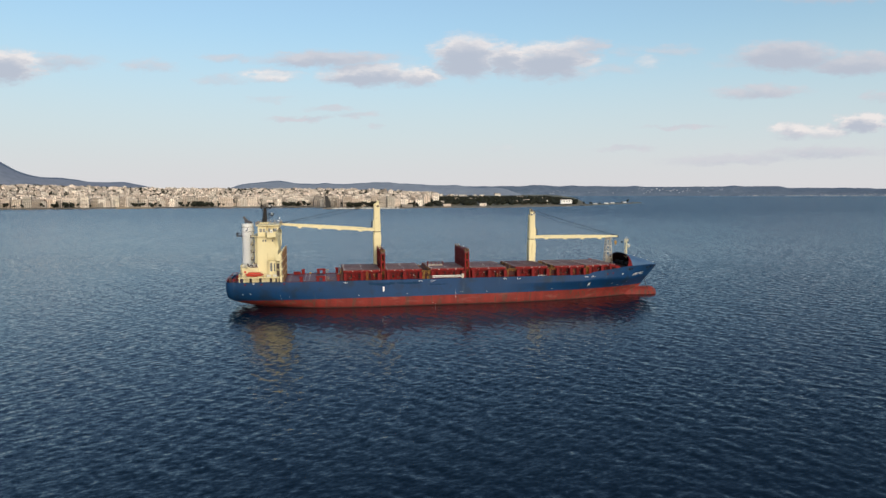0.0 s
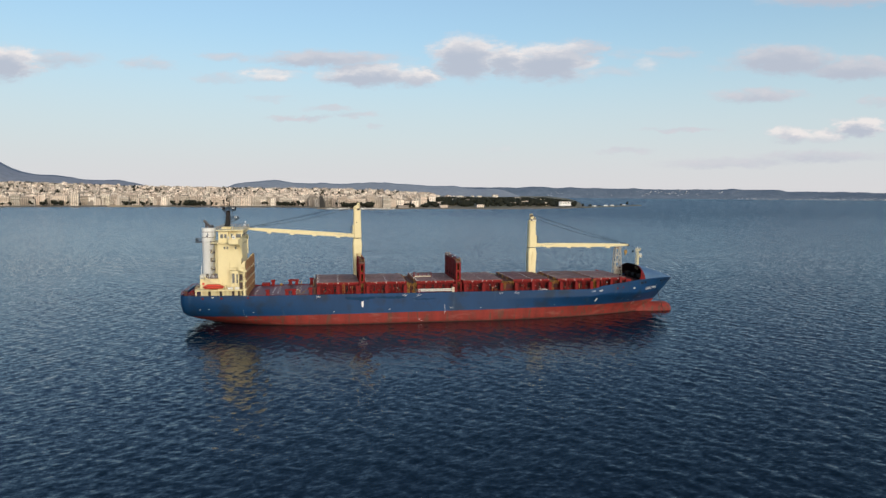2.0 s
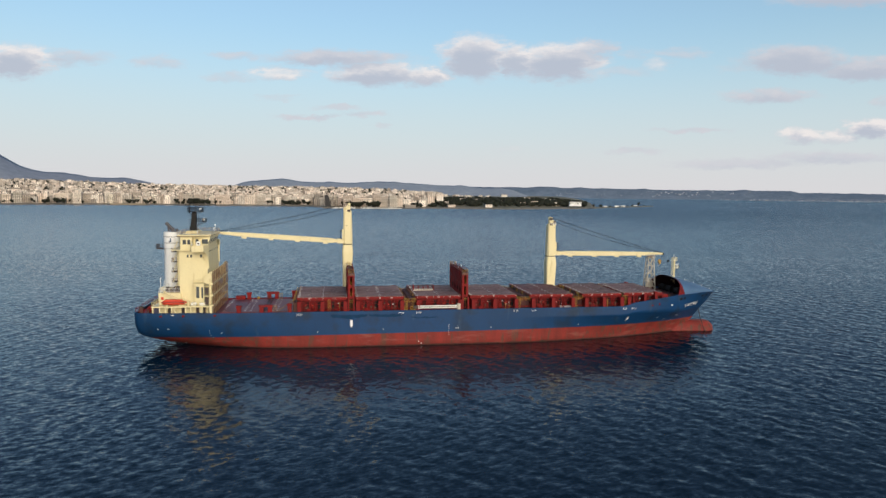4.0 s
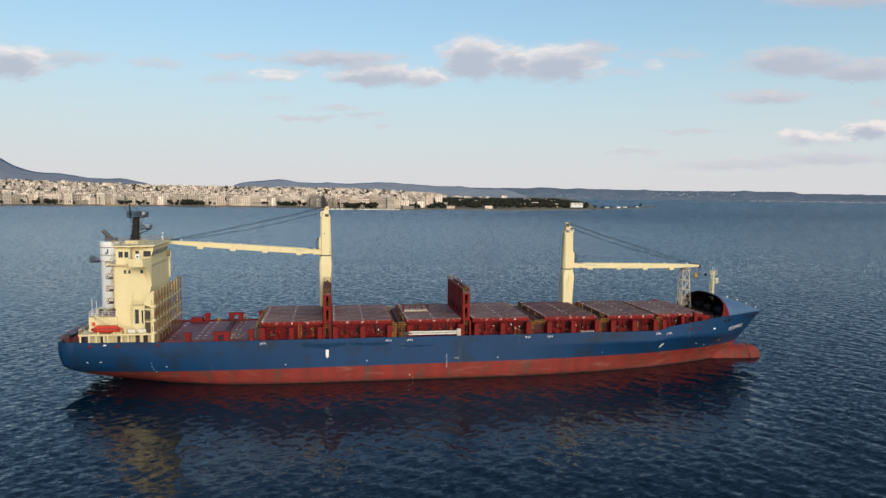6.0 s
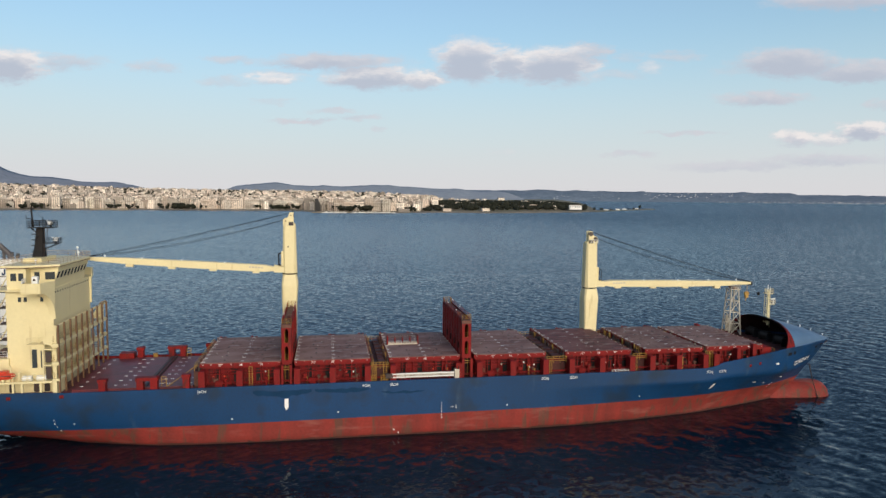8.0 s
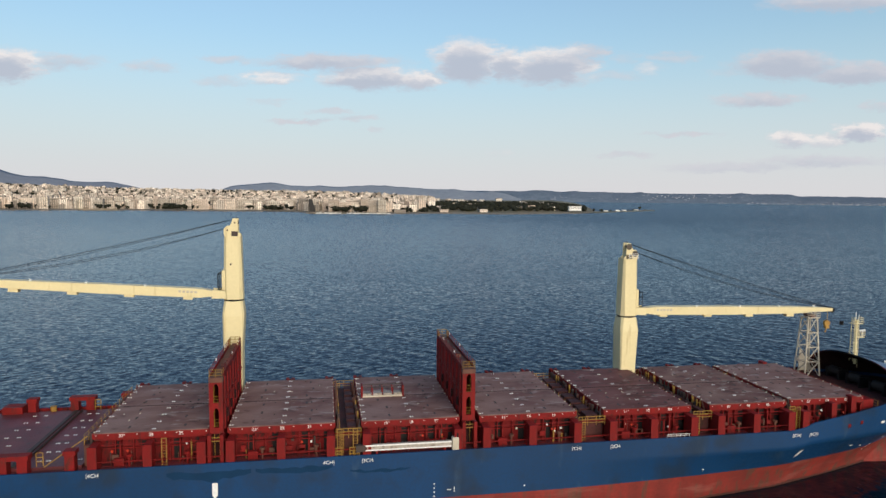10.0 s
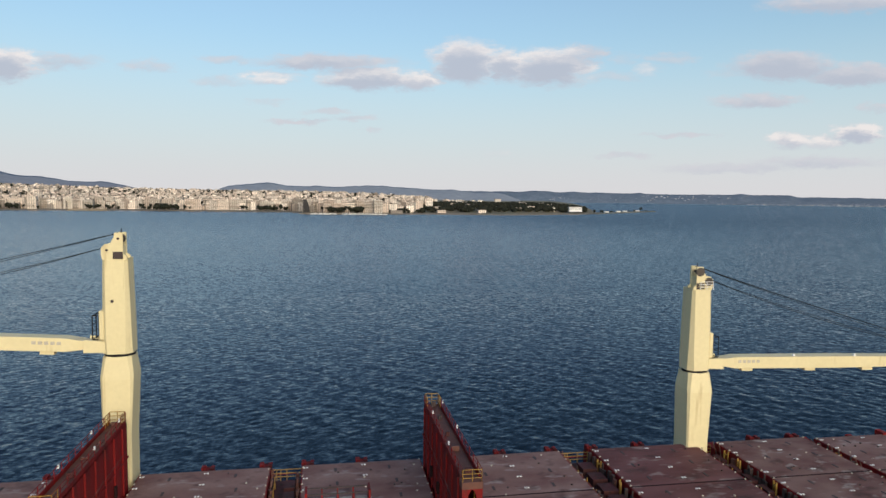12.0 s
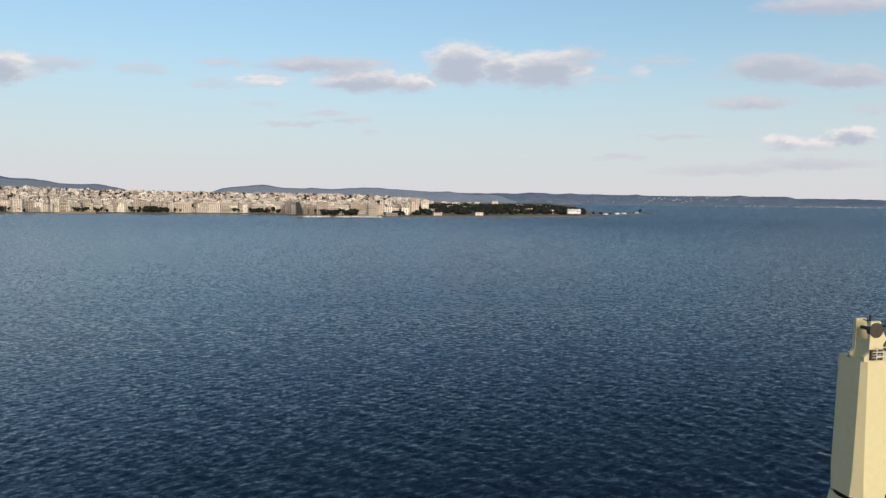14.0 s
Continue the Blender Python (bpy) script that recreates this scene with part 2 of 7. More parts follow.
def sea_material():
    m = bpy.data.materials.new("sea_water")
    m.use_nodes = True
    nt = m.node_tree
    bsdf = nt.nodes["Principled BSDF"]
    co = nt.nodes.new("ShaderNodeTexCoord").outputs["Object"]
    bsdf.inputs["Base Color"].default_value = SEA_COLOUR
    bsdf.inputs["Roughness"].default_value = SEA_ROUGH
    bsdf.inputs["IOR"].default_value = 1.33
    # wind waves: trains of several lengths and headings, with bent and broken crests
    total = None
    rng = random.Random(11)
    bends = []
    for scale in (0.22, 0.6):
        n = nt.nodes.new("ShaderNodeTexNoise")
        n.inputs["Scale"].default_value, n.inputs["Detail"].default_value = scale, 1.0
        link(nt, co, n.inputs["Vector"])
        bends.append(nod(nt, "ShaderNodeVectorMath", op="SUBTRACT", i0=n.outputs["Color"], i1=(0.5, 0.5, 0.5)).outputs[0])
    for k in range(SEA_TRAINS):
        length = 0.9 * 1.2 ** k
        turn = radians(90) + rng.gauss(0, SEA_SPREAD)
        kx, ky = math.cos(turn) * 2 * math.pi / length, math.sin(turn) * 2 * math.pi / length
        ph = nod(nt, "ShaderNodeVectorMath", op="DOT_PRODUCT", i0=co, i1=(kx, ky, 0)).outputs["Value"]
        way = [rng.uniform(-1, 1) for c in range(3)]
        bend = nod(nt, "ShaderNodeVectorMath", op="DOT_PRODUCT", i0=bends[0 if length > 2.2 else 1], i1=[22 * c for c in way]).outputs["Value"]
        ph = maths(nt, "ADD", maths(nt, "ADD", ph, bend), rng.uniform(0, 6.28))
        up = maths(nt, "COSINE", ph)
        amp = SEA_SLOPE * (1.0 if length < 4 else 0.85) * rng.uniform(0.8, 1.2)
        tilt = nod(nt, "ShaderNodeVectorMath", op="MULTIPLY", i0=nod(nt, "ShaderNodeCombineXYZ", i0=up, i1=up).outputs[0], i1=(math.cos(turn) * amp, math.sin(turn) * amp, 0)).outputs[0]
        total = tilt if total is None else nod(nt, "ShaderNodeVectorMath", op="ADD", i0=total, i1=tilt).outputs[0]
    n = nt.nodes.new("ShaderNodeTexNoise")
    n.inputs["Scale"].default_value, n.inputs["Detail"].default_value = 2.4, 2.0
    mp = nt.nodes.new("ShaderNodeMapping")
    mp.inputs["Scale"].default_value = (0.5, 1, 1)
    link(nt, co, mp.inputs["Vector"])
    link(nt, mp.outputs[0], n.inputs["Vector"])
    chop = nod(nt, "ShaderNodeVectorMath", op="SUBTRACT", i0=n.outputs["Color"], i1=(0.5, 0.5, 0.5)).outputs[0]
    chop = nod(nt, "ShaderNodeVectorMath", op="MULTIPLY", i0=chop, i1=(SEA_CHOP, SEA_CHOP, 0)).outputs[0]
    total = nod(nt, "ShaderNodeVectorMath", op="ADD", i0=total, i1=chop).outputs[0]
    # calmer and rougher patches, tens of metres wide
    gust = nt.nodes.new("ShaderNodeTexNoise")
    gust.inputs["Scale"].default_value, gust.inputs["Detail"].default_value = 0.016, 4.0
    mp = nt.nodes.new("ShaderNodeMapping")
    mp.inputs["Scale"].default_value = (0.5, 1, 1)
    link(nt, co, mp.inputs["Vector"])
    link(nt, mp.outputs[0], gust.inputs["Vector"])
    g = nod(nt, "ShaderNodeMapRange", i0=gust.outputs["Fac"], i1=0.3, i2=0.7, i3=0.85 * SEA_RELIEF, i4=1.15 * SEA_RELIEF).outputs[0]
    # the ripples carry all the relief beyond the modelled waves, where the sight is flat and shows their fronts alone
    off = nod(nt, "ShaderNodeSeparateXYZ", i0=co).outputs[1]
    g = maths(nt, "MULTIPLY", g, nod(nt, "ShaderNodeMapRange", i0=off, i1=60.0, i2=260.0, i3=0.8, i4=SEA_FAR).outputs[0])
    link(nt, nod(nt, "ShaderNodeMapRange", i0=off, i1=0.0, i2=900.0, i3=SEA_ROUGH, i4=SEA_ROUGH + 0.05).outputs[0], bsdf.inputs["Roughness"])
    # round the ship the water is sheltered, and level on the whole
    along = maths(nt, "ABSOLUTE", nod(nt, "ShaderNodeSeparateXYZ", i0=co).outputs[0])
    along = maths(nt, "MULTIPLY_ADD", off, -0.45, along)
    open_water = None
    for value, near, far in ((off, -28.0, -82.0), (along, 52.0, 84.0), (off, -12.0, 0.0)):
        side = nod(nt, "ShaderNodeMapRange", itype="SMOOTHSTEP", i0=value, i1=near, i2=far, i3=0.0, i4=1.0).outputs[0]
        open_water = side if open_water is None else maths(nt, "MAXIMUM", open_water, side)
    g = maths(nt, "MULTIPLY", g, maths(nt, "MULTIPLY_ADD", open_water, 0.25, 0.75))
    lean_y = nod(nt, "ShaderNodeMapRange", i0=off, i1=220.0, i2=1000.0, i3=SEA_LEAN, i4=-0.132).outputs[0]
    # more wind on the open side beyond the bow
    bay = nod(nt, "ShaderNodeMapRange", i0=nod(nt, "ShaderNodeSeparateXYZ", i0=co).outputs[0], i1=140.0, i2=440.0, i3=0.0, i4=-0.038).outputs[0]
    lean_y = maths(nt, "ADD", lean_y, bay)
    lean_y = maths(nt, "MULTIPLY", lean_y, maths(nt, "MULTIPLY_ADD", open_water, 1.2, -0.2))
    lean_x = maths(nt, "MULTIPLY", open_water, -0.055)
    crest = nod(nt, "ShaderNodeCombineXYZ", i0=lean_x, i1=lean_y).outputs[0]
    slope = nt.nodes.new("ShaderNodeVectorMath")
    slope.operation = "SCALE"
    link(nt, total, slope.inputs[0])
    link(nt, g, slope.inputs["Scale"])
    normal = nt.nodes.new("ShaderNodeNewGeometry").outputs["Normal"]
    lean = nod(nt, "ShaderNodeVectorMath", op="ADD", i0=slope.outputs[0], i1=crest).outputs[0]
    # far off, the backs of the waves are out of sight
    back = nod(nt, "ShaderNodeMapRange", i0=off, i1=0.0, i2=220.0, i3=0.35, i4=SEA_BACK).outputs[0]
    lean = nod(nt, "ShaderNodeVectorMath", op="MINIMUM", i0=lean, i1=nod(nt, "ShaderNodeCombineXYZ", i0=1.0, i1=back, i2=1.0).outputs[0]).outputs[0]
    tip = nod(nt, "ShaderNodeVectorMath", op="ADD", i0=normal, i1=lean).outputs[0]
    tip = nod(nt, "ShaderNodeVectorMath", op="NORMALIZE", i0=tip).outputs[0]
    link(nt, tip, bsdf.inputs["Normal"])
    return m


SEA_COLOUR, SEA_RELIEF, SEA_ROUGH = (0.0003, 0.0056, 0.0128, 1), 1.0, 0.14
SEA_BACK, SEA_LEAN, SEA_FAR = -0.03, -0.067, 1.05
SEA_TRAINS, SEA_SPREAD, SEA_SLOPE, SEA_CHOP = 11, 0.85, 0.032, 0.20
SEA = sea_material()
BLUE = material("blue_hull_paint", (0.003, 0.041, 0.127), (0.003, 0.032, 0.095), 0.12, 0.55, bump=0.06, fine=3.0, spots=(0.03, 0.065, 0.12), spot_at=0.62, streak=(1, 1, 0.35), spec=0.3, blots=((0.011, 0.022, 0.042), 0.42, 0.51, (0.5, 0.5, 0.5)))
SHIELD = material("faded_blue_paint", (0.07, 0.14, 0.25), (0.055, 0.11, 0.20), 0.25, 0.5, bump=0.05)
ANTIFOUL = material("red_bottom_paint", (0.235, 0.034, 0.027), (0.15, 0.03, 0.025), 0.22, 0.65, bump=0.12, fine=2.5, spots=(0.10, 0.05, 0.036), spot_at=0.53, streak=(1.6, 1.6, 0.22), spec=0.12, blots=((0.25, 0.085, 0.07), 0.55, 0.55, (0.35, 0.35, 1.6)))
SLIME = material("waterline_slime", (0.05, 0.030, 0.022), (0.10, 0.03, 0.025), 0.5, 0.6, bump=0.1, spec=0.2)
RED = material("red_oxide_paint", (0.215, 0.013, 0.013), (0.15, 0.012, 0.012), 0.5, 0.6, bump=0.08, spots=(0.085, 0.022, 0.018), spot_at=0.60, streak=(1, 1, 0.4), spec=0.12, blots=((0.05, 0.018, 0.016), 0.8, 0.53, (1.5, 1.5, 0.3)))
GRIMY = material("grimy_red_paint", (0.175, 0.012, 0.013), (0.115, 0.011, 0.012), 0.7, 0.7, bump=0.1, spots=(0.035, 0.014, 0.013), spot_at=0.52, streak=(1, 1, 0.3), spec=0.1)
DECK = material("deck_red_paint", (0.165, 0.036, 0.042), (0.105, 0.027, 0.032), 0.3, 0.5, bump=0.1, spots=(0.07, 0.032, 0.034), spot_at=0.60, spec=0.3, blots=((0.055, 0.022, 0.022), 0.35, 0.54, (0.6, 1.0, 1)))
HATCH = material("worn_hatch_steel", (0.272, 0.172, 0.150), (0.155, 0.068, 0.058), 0.33, 0.7, bump=0.15, fine=4.0, spots=(0.33, 0.265, 0.245), spot_at=0.60, streak=(0.45, 1, 1), spec=0.2, blots=((0.065, 0.030, 0.025), 0.7, 0.57, (0.75, 1.1, 1)))
HATCH_RED = material("red_worn_hatch_steel", (0.175, 0.075, 0.070), (0.105, 0.034, 0.032), 0.4, 0.7, bump=0.15, fine=4.0, spots=(0.25, 0.18, 0.165), spot_at=0.58, streak=(0.45, 1, 1), spec=0.2, blots=((0.045, 0.02, 0.018), 0.6, 0.55, (0.5, 1.2, 1)))
HATCH_BROWN = material("brown_worn_hatch_steel", (0.225, 0.135, 0.115), (0.125, 0.050, 0.043), 0.4, 0.7, bump=0.15, fine=4.0, spots=(0.31, 0.25, 0.225), spot_at=0.58, streak=(0.6, 1, 1), spec=0.2, blots=((0.05, 0.022, 0.019), 0.65, 0.56, (0.7, 1.1, 1)))
# darker red for dirty walkways, and for painted shade on the fore deck
GAP = material("dirt_and_shade_red_paint", (0.085, 0.026, 0.026), (0.05, 0.02, 0.018), 0.6, 0.7, bump=0.1, spots=(0.03, 0.018, 0.015), spot_at=0.55, spec=0.2)
# near-black red painted as shade inside the shield and openings; also panel seams
GLOOM = material("dark_red_shade_and_seam", (0.030, 0.011, 0.011), (0.018, 0.009, 0.009), 0.5, 0.8, bump=0.1, spec=0.1)
CREAM = material("cream_paint", (0.72, 0.625, 0.365), (0.68, 0.585, 0.34), 0.25, 0.45, bump=0.01, fine=2.5, grain_amount=0.25, spots=(0.55, 0.42, 0.22), spot_at=0.74, streak=(1, 1, 0.25), spec=0.25, blots=((0.42, 0.30, 0.14), 0.7, 0.62, (1.6, 1.6, 0.15)))
WHITE = material("white_paint", (0.82, 0.82, 0.80), (0.75, 0.74, 0.72), 0.35, 0.45, bump=0.03, streak=(1, 1, 0.3), spec=0.25)
# mast black, also painted as shade in the recess and on the winches
BLACK = material("black_mast_and_shade_paint", (0.008, 0.008, 0.009), (0.016, 0.013, 0.013), 0.6, 0.6, bump=0.05, spec=0.2)
DARK = material("dark_steel", (0.035, 0.028, 0.026), (0.06, 0.035, 0.03), 0.7, 0.7, bump=0.1)
RUST = material("rusty_brown_steel", (0.14, 0.055, 0.035), (0.08, 0.03, 0.022), 0.8, 0.7, bump=0.12)
YELLOW = material("yellow_rail_paint", (0.40, 0.23, 0.035), (0.26, 0.14, 0.03), 1.2, 0.6)
ORANGE = material("orange_plastic", (0.62, 0.05, 0.02), (0.5, 0.045, 0.02), 0.6, 0.4)
GREY = material("galvanised_grey", (0.54, 0.49, 0.39), (0.42, 0.37, 0.30), 0.7, 0.5)
ROPE = material("black_wire", (0.008, 0.008, 0.009), (0.012, 0.012, 0.012), 2.0, 0.8, bump=0, spec=0.1)
LETTER = material("white_lettering", (0.8, 0.8, 0.78), (0.7, 0.7, 0.68), 2.0, 0.5, bump=0)
GLASS = material("dark_window_glass", (0.03, 0.035, 0.04), (0.04, 0.05, 0.055), 0.5, 0.12, bump=0, spec=0.8)
SOOT = material("sooty_steel", (0.05, 0.045, 0.05), (0.1, 0.09, 0.09), 0.9, 0.6)


# ---- mesh helpers ----
def part(name, bm, mat, parent=None, label="", smooth=False):
    """Links a bmesh as one mesh object, under a thing or a part where one is given."""
    me = bpy.data.meshes.new(name)
    bmesh.ops.recalc_face_normals(bm, faces=bm.faces)
    bm.to_mesh(me)
    bm.free()
    for one in mat if isinstance(mat, (list, tuple)) else (mat,):
        me.materials.append(one)
    if smooth:
        me.shade_smooth()
    ob = new(name, me)
    if parent:
        ob.parent = parent
    return tagged(ob, label)


def share(name, me, parent, at=(0, 0, 0)):
    """One more piece on the same mesh."""
    ob = new(name, me)
    ob.parent, ob.location = parent, at
    return ob


def box(bm, x0, x1, y0, y1, z0, z1, mi=0):
    v = [bm.verts.new((x, y, z)) for z in (z0, z1) for y in (y0, y1) for x in (x0, x1)]
    for a, b, c, d in ((0, 2, 3, 1), (4, 5, 7, 6), (0, 1, 5, 4), (2, 6, 7, 3), (0, 4, 6, 2), (1, 3, 7, 5)):
        bm.faces.new((v[a], v[b], v[c], v[d])).material_index = mi
    return bm


def boxes(*rows):
    bm = bmesh.new()
    for r in rows:
        box(bm, *r)
    return bm


def bevelled(bm, w=0.04):
    bmesh.ops.bevel(bm, geom=list(bm.edges), offset=w, segments=1, affect="EDGES")
    return bm


def tube(bm, p, q, r, n=6, r2=None):
    p, q = Vector(p), Vector(q)
    turn = (q - p).to_track_quat("Z", "Y")
    rings = []
    for end, rad in ((p, r), (q, r if r2 is None else r2)):
        rings.append([bm.verts.new(end + turn @ Vector((rad * math.cos(6.28319 * k / n), rad * math.sin(6.28319 * k / n), 0))) for k in range(n)])
    for k in range(n):
        bm.faces.new((rings[0][k], rings[0][(k + 1) % n], rings[1][(k + 1) % n], rings[1][k]))
    bm.faces.new(rings[0][::-1])
    bm.faces.new(rings[1])
    return bm


def tubes(*rows):
    bm = bmesh.new()
    for r in rows:
        tube(bm, *r)
    return bm


def loft(bm, rings, caps=True, mi=0):
    vs = [[bm.verts.new(p) for p in ring] for ring in rings]
    n = len(rings[0])
    for a, b in zip(vs, vs[1:]):
        for k in range(n):
            bm.faces.new((a[k], a[(k + 1) % n], b[(k + 1) % n], b[k])).material_index = mi
    if caps:
        bm.faces.new(vs[0][::-1])
        bm.faces.new(vs[-1])
    return bm


def prism(bm, outline, y0, y1):
    """An outline in x and z, made thick along y."""
    return loft(bm, [[(x, y0, z) for x, z in outline], [(x, y1, z) for x, z in outline]])


def oct_ring(cx, cy, z, hx, hy, cut):
    """A rectangle with cut corners; cut from 0 (square) to 0.6 (nearly round)."""
    a, b = hx * cut, hy * cut
    return [(cx + sx, cy + sy, z) for sx, sy in ((hx - a, -hy), (hx, -hy + b), (hx, hy - b), (hx - a, hy), (-hx + a, hy), (-hx, hy - b), (-hx, -hy + b), (-hx + a, -hy))]


def writing(name, text, size, m, mat, parent=None, label=""):
    cu = bpy.data.curves.new(name, "FONT")
    cu.body, cu.size, cu.extrude, cu.align_x = text, size, 0.006, "CENTER"
    tmp = bpy.data.objects.new(name, cu)
    scene.collection.objects.link(tmp)
    me = bpy.data.meshes.new_from_object(tmp.evaluated_get(bpy.context.evaluated_depsgraph_get()))
    bpy.data.objects.remove(tmp)
    bpy.data.curves.remove(cu)
    me.materials.clear()
    me.materials.append(mat)
    ob = new(name, me)
    ob.matrix_world = m
    if parent:
        ob.parent = parent
    return tagged(ob, label)


def rail(bm, pts, h=1.1, r=0.03, gap=1.6, bars=3):
    """A railing along a line of points."""
    for p, q in zip(pts, pts[1:]):
        p, q = Vector(p), Vector(q)
        for b in range(bars):
            up = Vector((0, 0, h * (b + 1) / bars))
            tube(bm, p + up, q + up, r, 4)
        n = max(1, round((q - p).length / gap))
        for k in range(n + 1):
            s = p.lerp(q, k / n)
            tube(bm, s, s + Vector((0, 0, h)), r, 4)
    return bm


def each(name, rows, mat, parent, label=""):
    """A part for every box of the rows."""
    return [part(name, boxes(r), mat, parent, label) for r in rows]


def smoothstep(a, b, x):
    s = np.clip((np.asarray(x, float) - a) / (b - a), 0, 1)
    return s * s * (3 - 2 * s)


# ---- sea ----
def axis(lo, hi, step, far):
    """Even steps from lo to hi, then ever longer ones out to far on both sides."""
    mid = list(np.arange(lo, hi + step, step))
    out, s, x = [], step, mid[-1]
    while x < far:
        s *= 1.16
        x += s
        out.append(x)
    back, s, x = [], step, lo
    while x > -far:
        s *= 1.16
        x -= s
        back.append(x)
    return np.array(back[::-1] + mid + out)


def build_sea():
    xs, ys = axis(-135, 185, 0.52, 7000), axis(-205, 170, 0.52, 7000)
    gx, gy = np.meshgrid(xs, ys)
    rng = np.random.default_rng(23)
    h = np.zeros_like(gx)
    # short-crested wind waves: sharp crests, broad troughs, in groups
    for k in range(30):
        lam = 1.5 * 1.052 ** k
        turn = radians(14) + rng.normal(0, 0.8 if lam < 2.4 else 0.38)
        amp = SEA_SWELL * lam * (0.7 if lam > 4.2 else 1.0) * rng.uniform(0.7, 1.2)
        ph = (gx * math.cos(turn) + gy * math.sin(turn)) * 2 * math.pi / lam + rng.uniform(0, 6.28)
        bend = 0.9 * np.sin(gx * 0.041 * rng.uniform(0.6, 1.4) + k) * np.cos(gy * 0.037 + 1.7 * k)
        wave = np.exp(1.1 * np.sin(ph + 2.2 * bend)) - 1.33
        h += 0.75 * amp * wave * (0.75 + 0.45 * np.sin(0.05 * gx * (1 + 0.1 * k) + 0.043 * gy * rng.uniform(-1, 1) + 2.1 * k))
    edge = smoothstep(-140, -125, gx) * smoothstep(190, 172, gx) * smoothstep(-208, -198, gy) * smoothstep(172, 40, gy)
    h = np.where(edge > 0, h * edge, 0)
    # the water lies quieter against the hull
    h *= 1 - 0.75 * (smoothstep(16, 12, abs(gy)) * smoothstep(-84, -80, gx) * smoothstep(84, 80, gx))
    verts = np.stack([gx, gy, h], -1).reshape(-1, 3)
    nx, ny = len(xs), len(ys)
    i = np.arange(nx * ny).reshape(ny, nx)
    quads = np.stack([i[:-1, :-1], i[:-1, 1:], i[1:, 1:], i[1:, :-1]], -1).reshape(-1, 4)
    me = bpy.data.meshes.new("water")
    me.vertices.add(len(verts))
    me.vertices.foreach_set("co", verts.ravel())
    me.loops.add(quads.size)
    me.loops.foreach_set("vertex_index", quads.ravel())
    me.polygons.add(len(quads))
    me.polygons.foreach_set("loop_start", np.arange(0, quads.size, 4))
    me.update(calc_edges=True)
    me.validate()
    me.shade_smooth()
    me.materials.append(SEA)
    tagged(new("water", me), "dark blue rippled sea reaching to the horizon", "water", kind="structure")


SEA_SWELL = 0.0039
build_sea()

# ---- ship: hull ----
ship = tagged(new("cargo_ship"), "blue-hulled container ship with red bottom, empty decks, anchored", "ship")


def top_z(u):
    return float(np.interp(u, [-78, -62, -58, 46, 47, 48.2, 49.5, 56, 63, 72, 79], [9.2, 9.15, 8.95, 8.95, 9.1, 9.65, 9.9, 10.65, 11.4, 11.4, 11.0]))


def deck_half(u):
    return float(np.interp(u, [-77.8, -77.2, -76, -73, -68, -60, 40, 46, 51, 56, 60, 63, 66, 69, 72, 75, 77.3, 79], [10.4, 10.9, 11.2, 11.6, 11.9, 12, 12, 11.95, 11.7, 11.1, 10.3, 9.5, 8.4, 7.0, 5.3, 3.3, 1.7, 0.06]))


def water_half(u):
    return float(np.interp(u, [-77.8, -70, -63.7, -56, -48, -40, -30, 14, 22, 33, 46, 56, 63, 70, 76, 79], [3.6, 6.0, 7.9, 9.4, 10.7, 11.6, 12, 12, 11.6, 10.4, 8.2, 6.0, 4.4, 2.6, 1.0, 0.05]))


def red_z(u):
    return 3.35 + 0.0065 * u


def hull_point(u, z):
    zt = top_z(u)
    k = min(max(z / zt, 0), 1)
    w0, wd = water_half(u), deck_half(u)
    f = 1 - (1 - k) ** 2.4 if u < 0 else min(k / float(np.interp(u, [50, 66], [0.74, 0.60])), 1.0) ** 1.5
    half = w0 + (wd - w0) * f
    if z < 0:
        half *= 1 + 0.08 * z
    if u > 46:
        stem = float(np.interp(z, [-3, 0, 2.6, 5, 8, 11.4], [69.5, 70.5, 71.4, 73.4, 76.2, 79.0]))
        x = 46 + (u - 46) * (stem - 46) / 33
    elif u < -45:
        tail = float(np.interp(z, [-3, -0.6, 0, 1.5, 2.4, 3.2, 4.2, 6.5, 9.2], [-58, -63, -66, -71.7, -74.2, -76.0, -77.0, -77.3, -77.3]))
        x = -45 + (u + 45) * (tail + 45) / -32.8
    else:
        x = u
    return x, half, z


